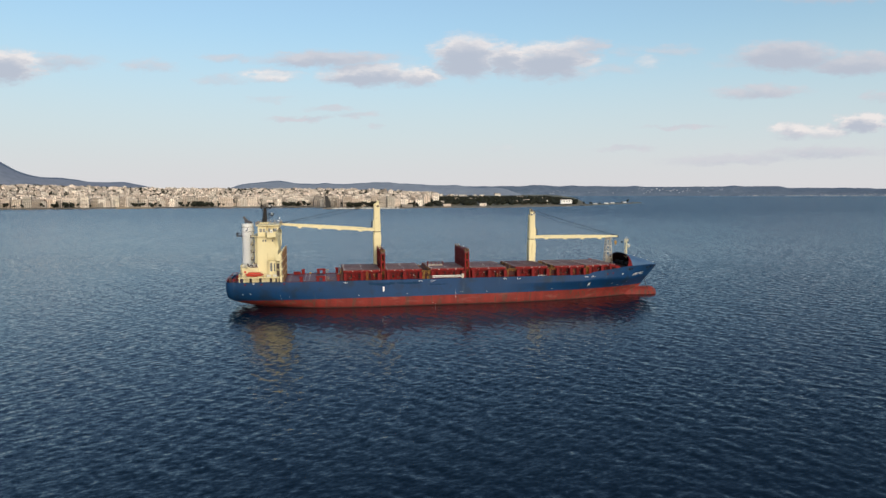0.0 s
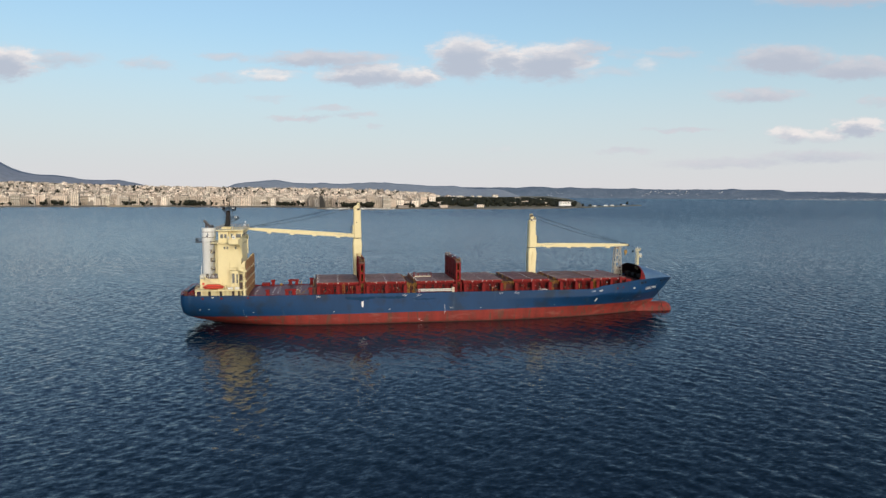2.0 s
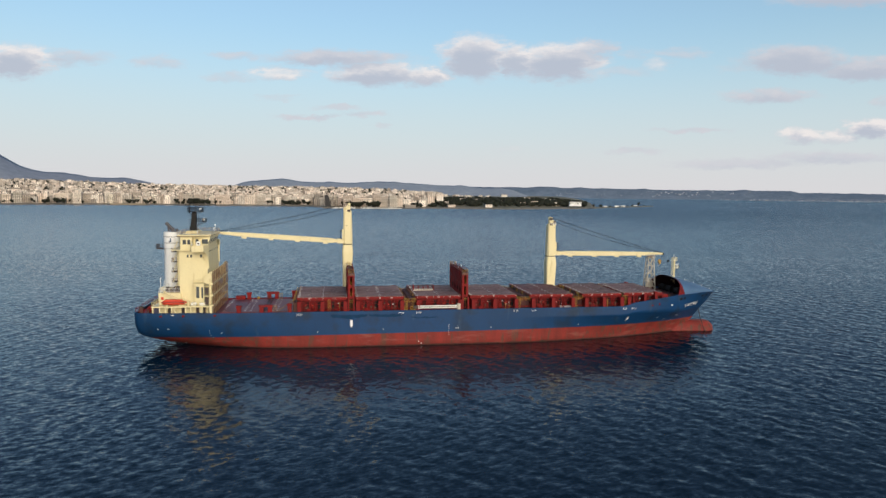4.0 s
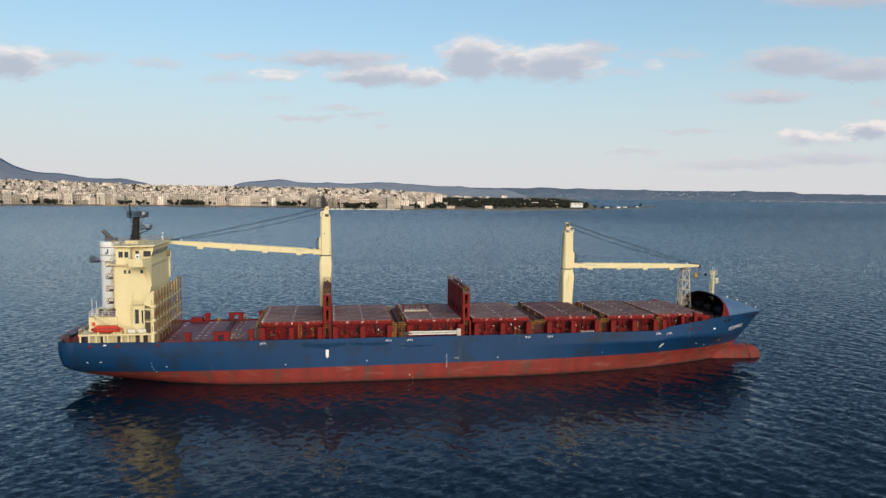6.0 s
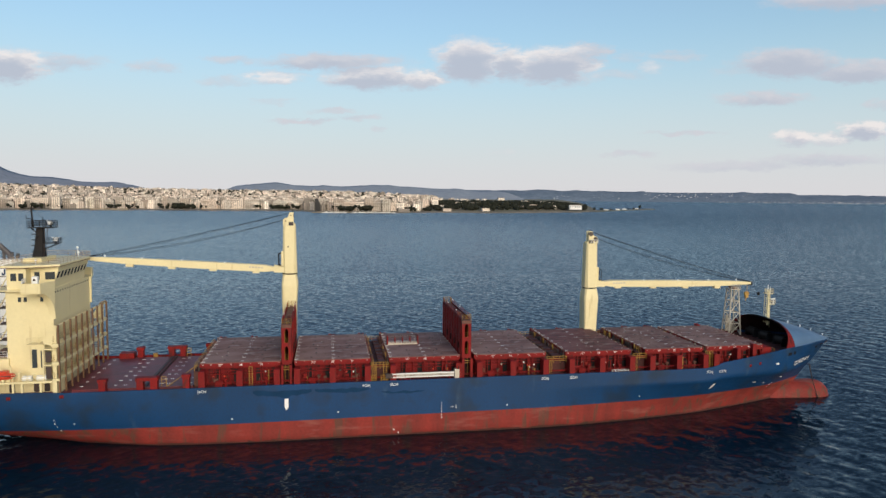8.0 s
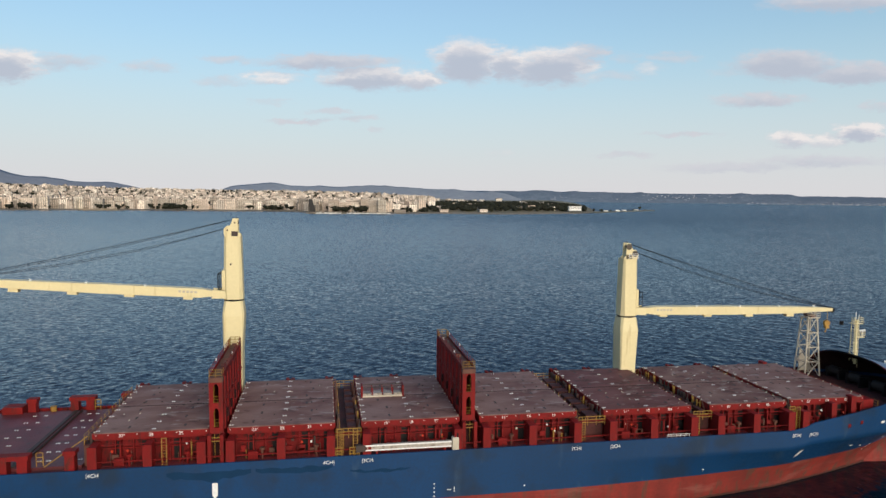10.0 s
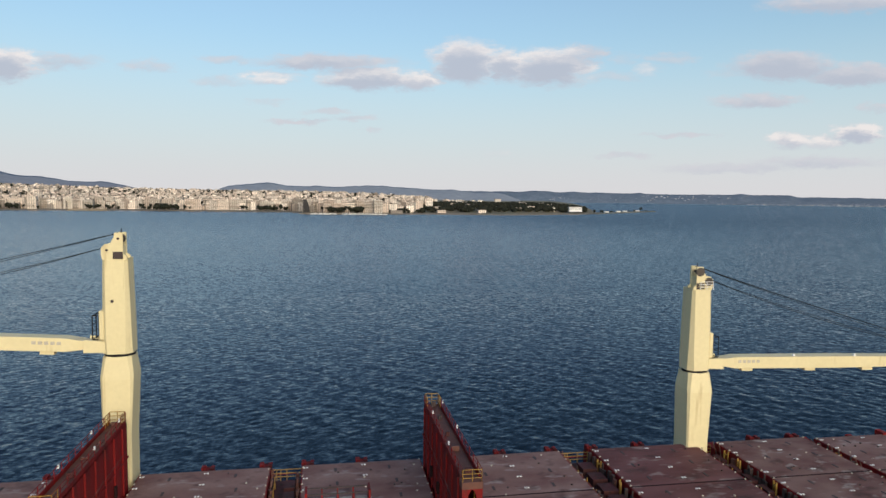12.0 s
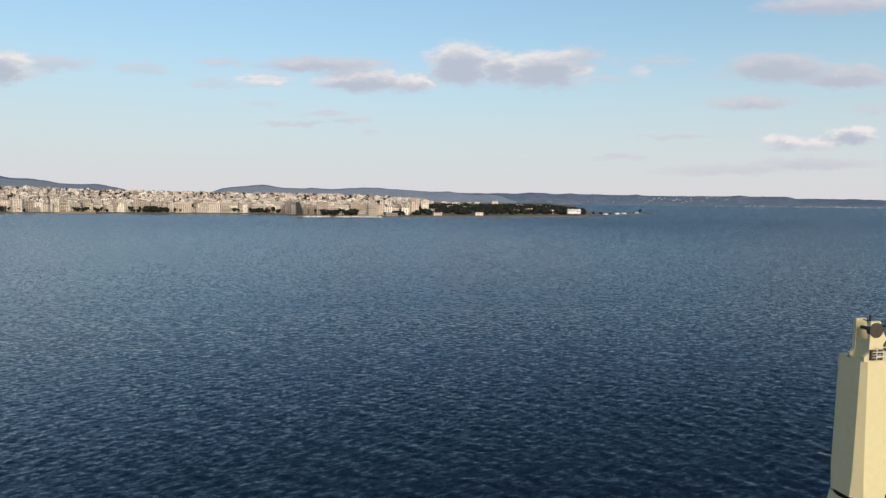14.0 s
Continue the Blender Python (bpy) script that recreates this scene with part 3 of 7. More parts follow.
def build_hull():
    us = np.concatenate([np.linspace(-77.8, -70, 9), np.linspace(-68, -44, 13), np.linspace(-38, 20, 11), np.linspace(24, 58, 20), np.linspace(59.5, 79, 24)])
    for name, mat, lo, hi, n, label in (("hull_bottom", ANTIFOUL, -2.6, None, 6, "weathered red bottom paint"), ("hull_side", BLUE, None, 1, 14, "blue painted topsides")):
        bm = bmesh.new()
        grid = []
        for u in us:
            zr, zt = red_z(u), top_z(u)
            z0, z1 = (lo, zr) if hi is None else (zr, zt)
            col = []
            for j in range(n + 1):
                x, half, z = hull_point(u, z0 + (z1 - z0) * j / n)
                col.append((bm.verts.new((x, -half, z)), bm.verts.new((x, half, z))))
            grid.append(col)
        for a, b in zip(grid, grid[1:]):
            for j in range(n):
                bm.faces.new((a[j][0], b[j][0], b[j + 1][0], a[j + 1][0]))
                bm.faces.new((a[j][1], a[j + 1][1], b[j + 1][1], b[j][1]))
        for col in (grid[0],):
            for j in range(n):
                bm.faces.new((col[j][0], col[j + 1][0], col[j + 1][1], col[j][1]))
        part(name, bm, mat, ship, label, smooth=True)
    # gunwale: a narrow rounded cap along the top edge of both sides
    for s in (-1, 1):
        bm = bmesh.new()
        pts = [(hull_point(u, top_z(u))[0], s * (deck_half(u) - 0.06), top_z(u)) for u in us]
        for p, q in zip(pts, pts[1:]):
            tube(bm, p, q, 0.11, 5)
        part("gunwale", bm, BLUE, ship)
        # inner face of the bulwark, painted like the deck
        bm = bmesh.new()
        prev = None
        for u in us[4:60]:
            x, half, zt = hull_point(u, top_z(u))
            col = [bm.verts.new((x, s * (half - dy), z)) for dy, z in ((0.16, 8.4), (0.16, zt + 0.06), (-0.01, zt + 0.115))]
            if prev:
                for k in range(2):
                    bm.faces.new((prev[k], col[k], col[k + 1], prev[k + 1]))
            prev = col
        if s > 0:
            part("bulwark_lining", bm, GRIMY, ship, "red inner face of the bulwark")
        else:
            bm.free()
    # grime and weed along the waterline, with a ragged upper edge
    for s in (-1, 1):
        bm = bmesh.new()
        prev = None
        for u in np.linspace(-72, 76, 260):
            zt = 0.32 + 0.30 * noise.noise((u * 0.35, s, 0)) + 0.18 * noise.noise((u * 1.7, s, 3))
            col = []
            for z in (-0.8, -0.2, max(zt, 0.05)):
                x, half, _ = hull_point(u, z)
                col.append(bm.verts.new((x, s * (half + 0.02), z)))
            if prev:
                for k in range(2):
                    bm.faces.new((prev[k], col[k], col[k + 1], prev[k + 1]))
            prev = col
        part("waterline_grime", bm, SLIME, ship, "dark weed and grime along the waterline")
    # bulbous bow
    rings = []
    for k in range(25):
        f = k / 24
        x = 60 + 18.4 * f
        g = max(1 - max((f - 0.80) / 0.20, 0) ** 3.5, 0.02) ** 0.5
        rings.append([(x, 3.1 * min(0.55 + 0.6 * f, 1) * g * math.copysign(abs(math.cos(a)) ** 0.8, math.cos(a)), -0.7 + (3.3 + 0.2 * f) * g * math.copysign(abs(math.sin(a)) ** 0.8, math.sin(a))) for a in np.linspace(0, 2 * math.pi, 20, endpoint=False)])
    part("bulbous_bow", loft(bmesh.new(), rings), ANTIFOUL, ship, "red bulbous bow stained at the waterline", smooth=True)
    # main deck and raised fore deck
    bm = bmesh.new()
    rows = []
    for u in np.linspace(-77, 47, 40):
        d = deck_half(u) - 0.15
        rows.append((bm.verts.new((u, -d, 8.6)), bm.verts.new((u, d, 8.6))))
    for a, b in zip(rows, rows[1:]):
        bm.faces.new((a[0], b[0], b[1], a[1]))
    part("main_deck", bm, DECK, ship, "dull red steel deck")
    bm = bmesh.new()
    rows = []
    for u in np.linspace(47, 78.4, 24):
        d = max(deck_half(u) - 0.15, 0.05)
        z = top_z(u) - 0.55 - 0.5 * float(smoothstep(60, 50, u))
        rows.append((bm.verts.new((u, -d, z)), bm.verts.new((u, d, z))))
    for a, b in zip(rows, rows[1:]):
        bm.faces.new((a[0], b[0], b[1], a[1]))
    # the fore deck's darker red stands in for shade under the shield
    part("fore_deck", bm, GAP, ship, "dull red raised fore deck, darkened for the shade under the shield")
    # bow shield: a shell that opens aft; its red edge is broadest low down at the sides
    def shell(name, mat, label, start, end, rings, shrink):
        bm = bmesh.new()
        prev = None
        for f in np.linspace(0, 1, rings):
            ring = []
            for a in np.linspace(math.pi, 0, 25):
                c, s = math.cos(a), math.sin(a)
                low = (1 - s) ** 1.5
                x = start(low) + (end(low) - start(low)) * f
                w = max(deck_half(x) - 0.12 - shrink, 0.03)
                h = max(4.4 * (max(78.6 - x, 0) / 14.6) ** 0.92 - shrink, 0.02)
                ring.append(bm.verts.new((x, w * math.copysign(abs(c) ** 0.72, c), top_z(x) - 0.05 + h * s ** 0.9)))
            if prev:
                for k in range(24):
                    bm.faces.new((prev[k], prev[k + 1], ring[k + 1], ring[k]))
            prev = ring
        return part(name, bm, mat, ship, label, smooth=True)
    shell("bow_shield", SHIELD, "grey-blue bow shield plating", lambda low: 64.4 + 0.7 * low, lambda low: 78.5, 18, 0.0)
    shell("shield_rim", GRIMY, "red edge of the bow shield", lambda low: 64.34 - 1.7 * low, lambda low: 64.42 + 0.7 * low, 4, 0.01)
    # the lining's near-black red paints in the shade inside the shell
    shell("shield_lining", GLOOM, "inside of the bow shield, red darkened for its shade", lambda low: 64.15, lambda low: 77.0, 13, 0.25)


build_hull()

# ---- ship: hatches, coamings and the posts along the side ----
HATCHES = [(-39.1, -26.9), (-24.7, -12.7), (-9.5, 2.15), (4.75, 17.0), (20.7, 32.4), (35.2, 46.0), (47.1, 58.0)]
BAYS = [("27", "26", "25"), ("23", "22", "21"), ("19", "18", "17"), ("15", "14", "13"), ("11", "10", "09"), ("07", "06", "05"), ("03", "02", "01")]
HALF, ZC, ZT = 9.7, 11.75, 12.3
POST = boxes((-0.40, 0.40, 0, 1.9, 8.6, 11.4), (-0.48, 0.48, -0.06, 0.06, 8.6, 11.45))
POST_MESH = bpy.data.meshes.new("post")
bmesh.ops.recalc_face_normals(POST, faces=POST.faces)
POST.to_mesh(POST_MESH)
POST.free()
POST_MESH.materials.append(RED)
SOCKET_BM = boxes((-0.22, -0.05, -0.1, 0.1, 0, 0.05), (0.05, 0.22, -0.1, 0.1, 0, 0.05))
SLOT_BM = boxes((-0.12, 0.12, -0.4, 0.4, 0, 0.03))


def mesh_of(name, bm, mat):
    me = bpy.data.meshes.new(name)
    bmesh.ops.recalc_face_normals(bm, faces=bm.faces)
    bm.to_mesh(me)
    bm.free()
    me.materials.append(mat)
    return me


HEADS = (-38.4, -32.2, -19.0, -12.5, -8.9, -2.9, 10.7, 16.8, 20.6, 26.6, 40.5, 46.2, 56.2, 61.8)
POST_HEAD = mesh_of("post_head", boxes((-0.55, 0.55, -0.6, 0.6, 0, 0.62), (-0.6, -0.2, -0.4, 0.4, 0.62, 0.85), (0.25, 0.6, -0.4, 0.4, 0.62, 0.78)), GRIMY)
SOCKET = mesh_of("socket", SOCKET_BM, LETTER)
SLOT = mesh_of("slot", SLOT_BM, DARK)
EYE_BIT = mesh_of("lashing_eye", boxes((-0.09, 0.09, -0.05, 0.05, 0, 0.12)), DARK)
EYE_PALE = mesh_of("lashing_eye", boxes((-0.08, 0.08, -0.06, 0.06, 0, 0.08)), GREY)
CLEAT = mesh_of("cleat", boxes((-0.045, 0.045, -0.07, 0.07, 0, 0.09), (-0.10, 0.03, -0.03, 0.03, -0.2, 0.04)), GREY)
BOLT = mesh_of("bolt", boxes((-0.055, 0.055, -0.03, 0.0, -0.04, 0.04)), LETTER)
STIFF = mesh_of("stiffener", boxes((-0.05, 0.05, -0.42, 0, 8.6, ZC - 0.36)), RED)
GEAR = mesh_of("lashing_gear", boxes((-0.12, 0.12, -0.25, 0.25, 10.9, 11.95)), RUST)
GEARS = [GEAR, mesh_of("lashing_gear", boxes((-0.1, 0.1, -0.45, 0.45, 10.9, 11.7), (-0.05, 0.05, -0.1, 0.1, 11.7, 12.3)), DARK),
         mesh_of("lashing_gear", tubes(((0, -0.5, 11.0), (0.05, 0.45, 12.35), 0.06, 5), ((0.05, -0.3, 11.0), (-0.02, 0.3, 12.3), 0.05, 5)), RUST),
         mesh_of("lashing_gear", boxes((-0.14, 0.14, -0.16, 0.16, 10.9, 12.15)), DARK),
         mesh_of("lashing_gear", boxes((-0.08, 0.08, -0.3, -0.2, 10.9, 12.3), (-0.08, 0.08, 0.2, 0.3, 10.9, 12.3), (-0.06, 0.06, -0.2, 0.2, 11.9, 12.0)), YELLOW)]
gear_rng = random.Random(19)
FACE = Matrix.Rotation(radians(90), 4, "X")


def hatch_cover(n, x0, x1):
    """A steel hatch cover of two panels with the lashing sockets on it, over a coaming."""
    half = HALF if n < 6 else 9.2
    ob = tagged(new("hatch_cover"), "worn brown-red steel hatch cover lying on its coaming", "hatch cover", "hatch covers")
    ob.location = ((x0 + x1) / 2, 0, ZC)
    hw = (x1 - x0) / 2
    for y0, y1 in ((-half, -0.07), (0.07, half)):
        bm = box(bmesh.new(), -hw, hw, y0, y1, 0.06, ZT - ZC)
        bevelled(bm, 0.05)
        part("panel", bm, (HATCH, HATCH, HATCH, HATCH, HATCH_RED, HATCH_BROWN, HATCH)[n], ob)
    part("panel_seam", boxes((-hw + 0.02, hw - 0.02, -0.1, 0.1, 0.06, ZT - ZC + 0.006)), GLOOM, ob, "dark seam between the two panels")
    bm = boxes((-hw - 0.06, hw + 0.06, -half - 0.08, -half - 0.01, -0.1, 0.47), (-hw - 0.06, hw + 0.06, half + 0.01, half + 0.08, -0.1, 0.47),
               (-hw - 0.1, -hw - 0.01, -half, half, -0.1, 0.5), (hw + 0.01, hw + 0.1, -half, half, -0.1, 0.5))
    part("skirt", bm, RED, ob, "red edge skirt")
    rng = random.Random(n)
    top = ZT - ZC
    for fx in (-0.95, 0.02):
        for k in range(8):
            y = -half + 0.7 + (2 * half - 1.4) * k / 7
            share("socket", SOCKET, ob, (fx * hw, y, top))
    for fx in (-0.5, 0.5):
        for k in range(6):
            y = -half + 1.6 + (2 * half - 3.2) * k / 5
            share("slot", SLOT, ob, (fx * hw + rng.uniform(-0.5, 0.5), y, top))
    # pale cleats along the two ends, and small pale bolts along the sides
    for sx in (-1, 1):
        for k in range(11):
            share("cleat", CLEAT, ob, (sx * (hw - 0.05), -half + 0.5 + (2 * half - 1.0) * (k + rng.uniform(-0.2, 0.2)) / 10, top))
    for k in range(9):
        share("bolt", BOLT, ob, ((-0.95 + 1.9 * k / 8 + rng.uniform(-0.03, 0.03)) * hw, -half - 0.09, 0.3))
    # loose lashing eyes scattered over the cover
    for k in range(16):
        g = share("lashing_eye", EYE_BIT if k % 3 else EYE_PALE, ob, (rng.uniform(-0.9, 0.9) * hw, rng.uniform(-0.92, 0.92) * half, top))
        g.rotation_euler = (0, 0, rng.uniform(0, 3))
    return ob


def coaming(n, x0, x1):
    half = (HALF if n < 6 else 9.2) - 0.12
    rim = half
    half -= 0.45
    bm = boxes((x0 + 0.1, x1 - 0.1, -half, half, 8.4, ZC - 0.35))
    ob = part("coaming", bm, GRIMY, ship, "grimy red hatch coaming")
    part("coaming_rim", boxes((x0 + 0.05, x1 - 0.05, -rim, rim, ZC - 0.35, ZC - 0.02)), RED, ob, "brighter red rim of the coaming")
    # stiffeners and boxes on the near and far sides of the coaming
    for s in (-1, 1):
        for k in range(7):
            p = share("stiffener", STIFF, ob, (x0 + 0.3 + (x1 - x0 - 0.6) * k / 6, s * half, 0))
            p.scale = (1, -s, 1)
        part("stringer", boxes((x0, x1, min(s * half, s * (half + 0.35)), max(s * half, s * (half + 0.35)), 10.4, 10.5)), RED, ob)
    rng = random.Random(40 + n)
    for k in range(6):
        x = rng.uniform(x0 + 1, x1 - 1)
        z = rng.uniform(8.7, 9.6)
        part("locker", boxes((x - rng.uniform(0.2, 0.5), x + 0.3, -half - 0.75, -half - 0.5, z, z + rng.uniform(0.3, 0.8))), RED if k % 3 else RUST, ob)
    # pipes, valves and small fittings crowded into the side recess
    for k in range(6):
        x, y = rng.uniform(x0 + 0.6, x1 - 0.6), -half - rng.uniform(0.3, 0.9)
        bm = tubes(((x, y, 8.6), (x, y, rng.uniform(9.4, 11.2)), rng.choice((0.05, 0.08, 0.12)), 6))
        part("pipe", bm, rng.choice((GRIMY, RED, RED, DARK, RUST, YELLOW)), ob)
    for k in range(5):
        x, y, z = rng.uniform(x0 + 0.6, x1 - 0.6), -half - rng.uniform(0.5, 0.9), rng.uniform(8.8, 10.8)
        w = rng.uniform(0.06, 0.13)
        part("fitting", boxes((x - w, x + w, y - 0.1, y + 0.1, z - w, z + w)), rng.choice((LETTER, DARK, RED, RUST, GREY)), ob)
    # black plates beside the stiffeners, hooded vents, a box and a shelf
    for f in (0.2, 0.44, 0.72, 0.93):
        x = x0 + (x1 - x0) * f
        # each plate paints the shade of an opening; the coaming behind is solid
        part("recess_opening", boxes((x - 0.42, x + 0.30, -half - 0.02, -half + 0.01, 8.75, 11.1)), BLACK, ob, "black plate for the shade of an opening in the coaming")
        part("upright", boxes((x + 0.32, x + 0.46, -half - 0.75, -half - 0.02, 8.6, 11.25)), RED, ob)
    for f in (0.33, 0.83):
        x = x0 + (x1 - x0) * f + rng.uniform(-0.3, 0.3)
        bm = tubes(((x, -half - 1.1, 8.6), (x, -half - 1.1, 9.7), 0.13, 8), ((x, -half - 1.1, 9.7), (x, -half - 1.1, 9.95), 0.3, 8))
        part("deck_vent", bm, RUST if n % 2 else RED, ob, "hooded deck vent")
    part("deck_box", bevelled(boxes((x0 + 2.2, x0 + 3.3, -half - 1.2, -half - 0.6, 8.6, 9.5)), 0.04), RED, ob)
    if n < 6:
        part("recess_rail", rail(bmesh.new(), [(x0 + 0.9, -11.55, 8.7), (x1 - 0.9, -11.55, 8.7)], 1.0, 0.022, 1.5, 2), GRIMY, ob)
    for k in range(2):
        x = rng.uniform(x0 + 1, x1 - 1)
        bm = bmesh.new()
        bmesh.ops.create_icosphere(bm, subdivisions=1, radius=0.16, matrix=Matrix.Translation((x, -half - 0.7, 10.2)))
        part("deck_lamp", bm, ORANGE, ob, "small bright red lamp")
    # white bay numbers
    for txt, f in zip(BAYS[n], (0.24, 0.5, 0.76)):
        x = x0 + (x1 - x0) * f
        writing("bay_number", txt, 0.5, Matrix.Translation((x, -rim - 0.215, ZC + 0.02)) @ FACE, LETTER, ob, "white painted bay number")


for n, (x0, x1) in enumerate(HATCHES):
    coaming(n, x0, x1)
    hatch_cover(n, x0, x1)

# posts that carry the containers outboard of the hatches
for n, (x0, x1) in enumerate(HATCHES):
    for x in ((x0 + 0.45, (x0 + x1) / 2, x1 - 0.45) if n < 6 else (x0 + 0.5,)):
        if not (n == 2 and abs(x - (x0 + x1) / 2) < 0.1):
            share("container_post", POST_MESH, ship, (x, -11.75, 0))
        p = share("container_post", POST_MESH, ship, (x, 11.75, 0))
        p.rotation_euler = (0, 0, math.pi)
        if min(abs(x - h) for h in HEADS) < 1.3:
            share("post_head", POST_HEAD, ship, (x, 10.9, 11.4))
for n, (x, y, s) in enumerate(((52.6, -10.6, 0.72), (56.0, -10.0, 0.8))):
    for m in (1, -1):
        p = share("container_post", POST_MESH, ship, (x, y * m, 9.9 - 8.6 * s + 0.4 * n))
        p.scale = (0.8, 0.6 * m, s)

# cross decks between the hatches
for k, ((a, b), (c, d)) in enumerate(zip(HATCHES, HATCHES[1:])):
    if k in (0, 2):
        continue
    wide = c - b
    bm = boxes((b + 0.1, c - 0.1, -9.6, 9.6, 8.5, 10.9))
    ob = part("cross_deck", bm, GAP, ship, "dull red walkway between hatches")
    if wide > 2.5:
        each("vent_box", [(b + 1.5, c - 0.7, -9.3 + 2.6 * i, -7.5 + 2.6 * i, 10.9, 11.55) for i in range(7)], GAP, ob)
    for i in range(18):
        for x, y in ((b + 0.38, -9.1 + 1.07 * i), (c - 0.38, -9.0 + 1.05 * i)):
            g = share("lashing_gear", gear_rng.choice(GEARS[:4] * 2 + GEARS), ob, (x + gear_rng.uniform(-0.1, 0.1), y + gear_rng.uniform(-0.4, 0.4), 0))
            g.rotation_euler = (gear_rng.uniform(-0.02, 0.02), 0, gear_rng.uniform(-0.4, 0.4))
    bm = bmesh.new()
    for i in range(8):
        y = -8.4 + 2.3 * i
        tube(bm, (b + 0.6, y, 10.9), (b + 0.6, y, 11.9 + 0.2 * (i % 2)), 0.055, 5)
    tube(bm, (b + 0.6, -9.4, 11.7), (b + 0.6, 9.4, 11.7), 0.035, 4)
    part("guard", bm, YELLOW, ob, "yellow guard rail")
    bm = bmesh.new()
    rail(bm, [(b + 0.15, -10.4, 10.6), (c - 0.15, -10.4, 10.6)], 1.1, 0.045, 1.2)
    part("walkway_rail", bm, YELLOW, ob, "yellow walkway railing")
    bm = bmesh.new()
    rail(bm, [(b + 0.15, 10.4, 10.6), (c - 0.15, 10.4, 10.6)], 1.1, 0.045, 1.2)
    part("walkway_rail", bm, YELLOW, ob, "yellow walkway railing")
    for s in (-1, 1):
        bm = bmesh.new()
        y = s * 10.4
        tube(bm, (b + 0.6, y, 8.6), (b + 0.6, y, 11.6), 0.04, 4)
        tube(bm, (b + 1.0, y, 8.6), (b + 1.0, y, 11.6), 0.04, 4)
        for i in range(9):
            tube(bm, (b + 0.6, y, 8.8 + 0.32 * i), (b + 1.0, y, 8.8 + 0.32 * i), 0.03, 4)
        part("deck_ladder", bm, YELLOW, ob, "yellow deck ladder")

# yellow ladders and pipes in the side recess
for x in (-31.6, -12.4, -10.6, 46.6):
    bm = bmesh.new()
    tube(bm, (x, -11.2, 8.7), (x, -11.2, 11.9), 0.045, 5)
    tube(bm, (x, -11.2, 11.9), (x + 0.5, -11.2, 11.9), 0.045, 5)
    tube(bm, (x + 0.5, -11.2, 8.7), (x + 0.5, -11.2, 11.9), 0.045, 5)
    for q in range(9):
        tube(bm, (x, -11.2, 8.9 + 0.32 * q), (x + 0.5, -11.2, 8.9 + 0.32 * q), 0.022, 4)
    part("side_ladder", bm, YELLOW, ship, "yellow painted ladder beside the hatches")
for s in (-1, 1):
    bm = bmesh.new()
    tube(bm, (-39, s * 10.35, 9.2), (46, s * 10.35, 9.2), 0.09, 5)
    tube(bm, (-39, s * 10.5, 11.2), (46, s * 10.5, 11.2), 0.05, 5)
    tube(bm, (-39, s * 11.6, 9.7), (46, s * 11.6, 9.7), 0.03, 4)
    part("side_pipe", bm, RED, ship)


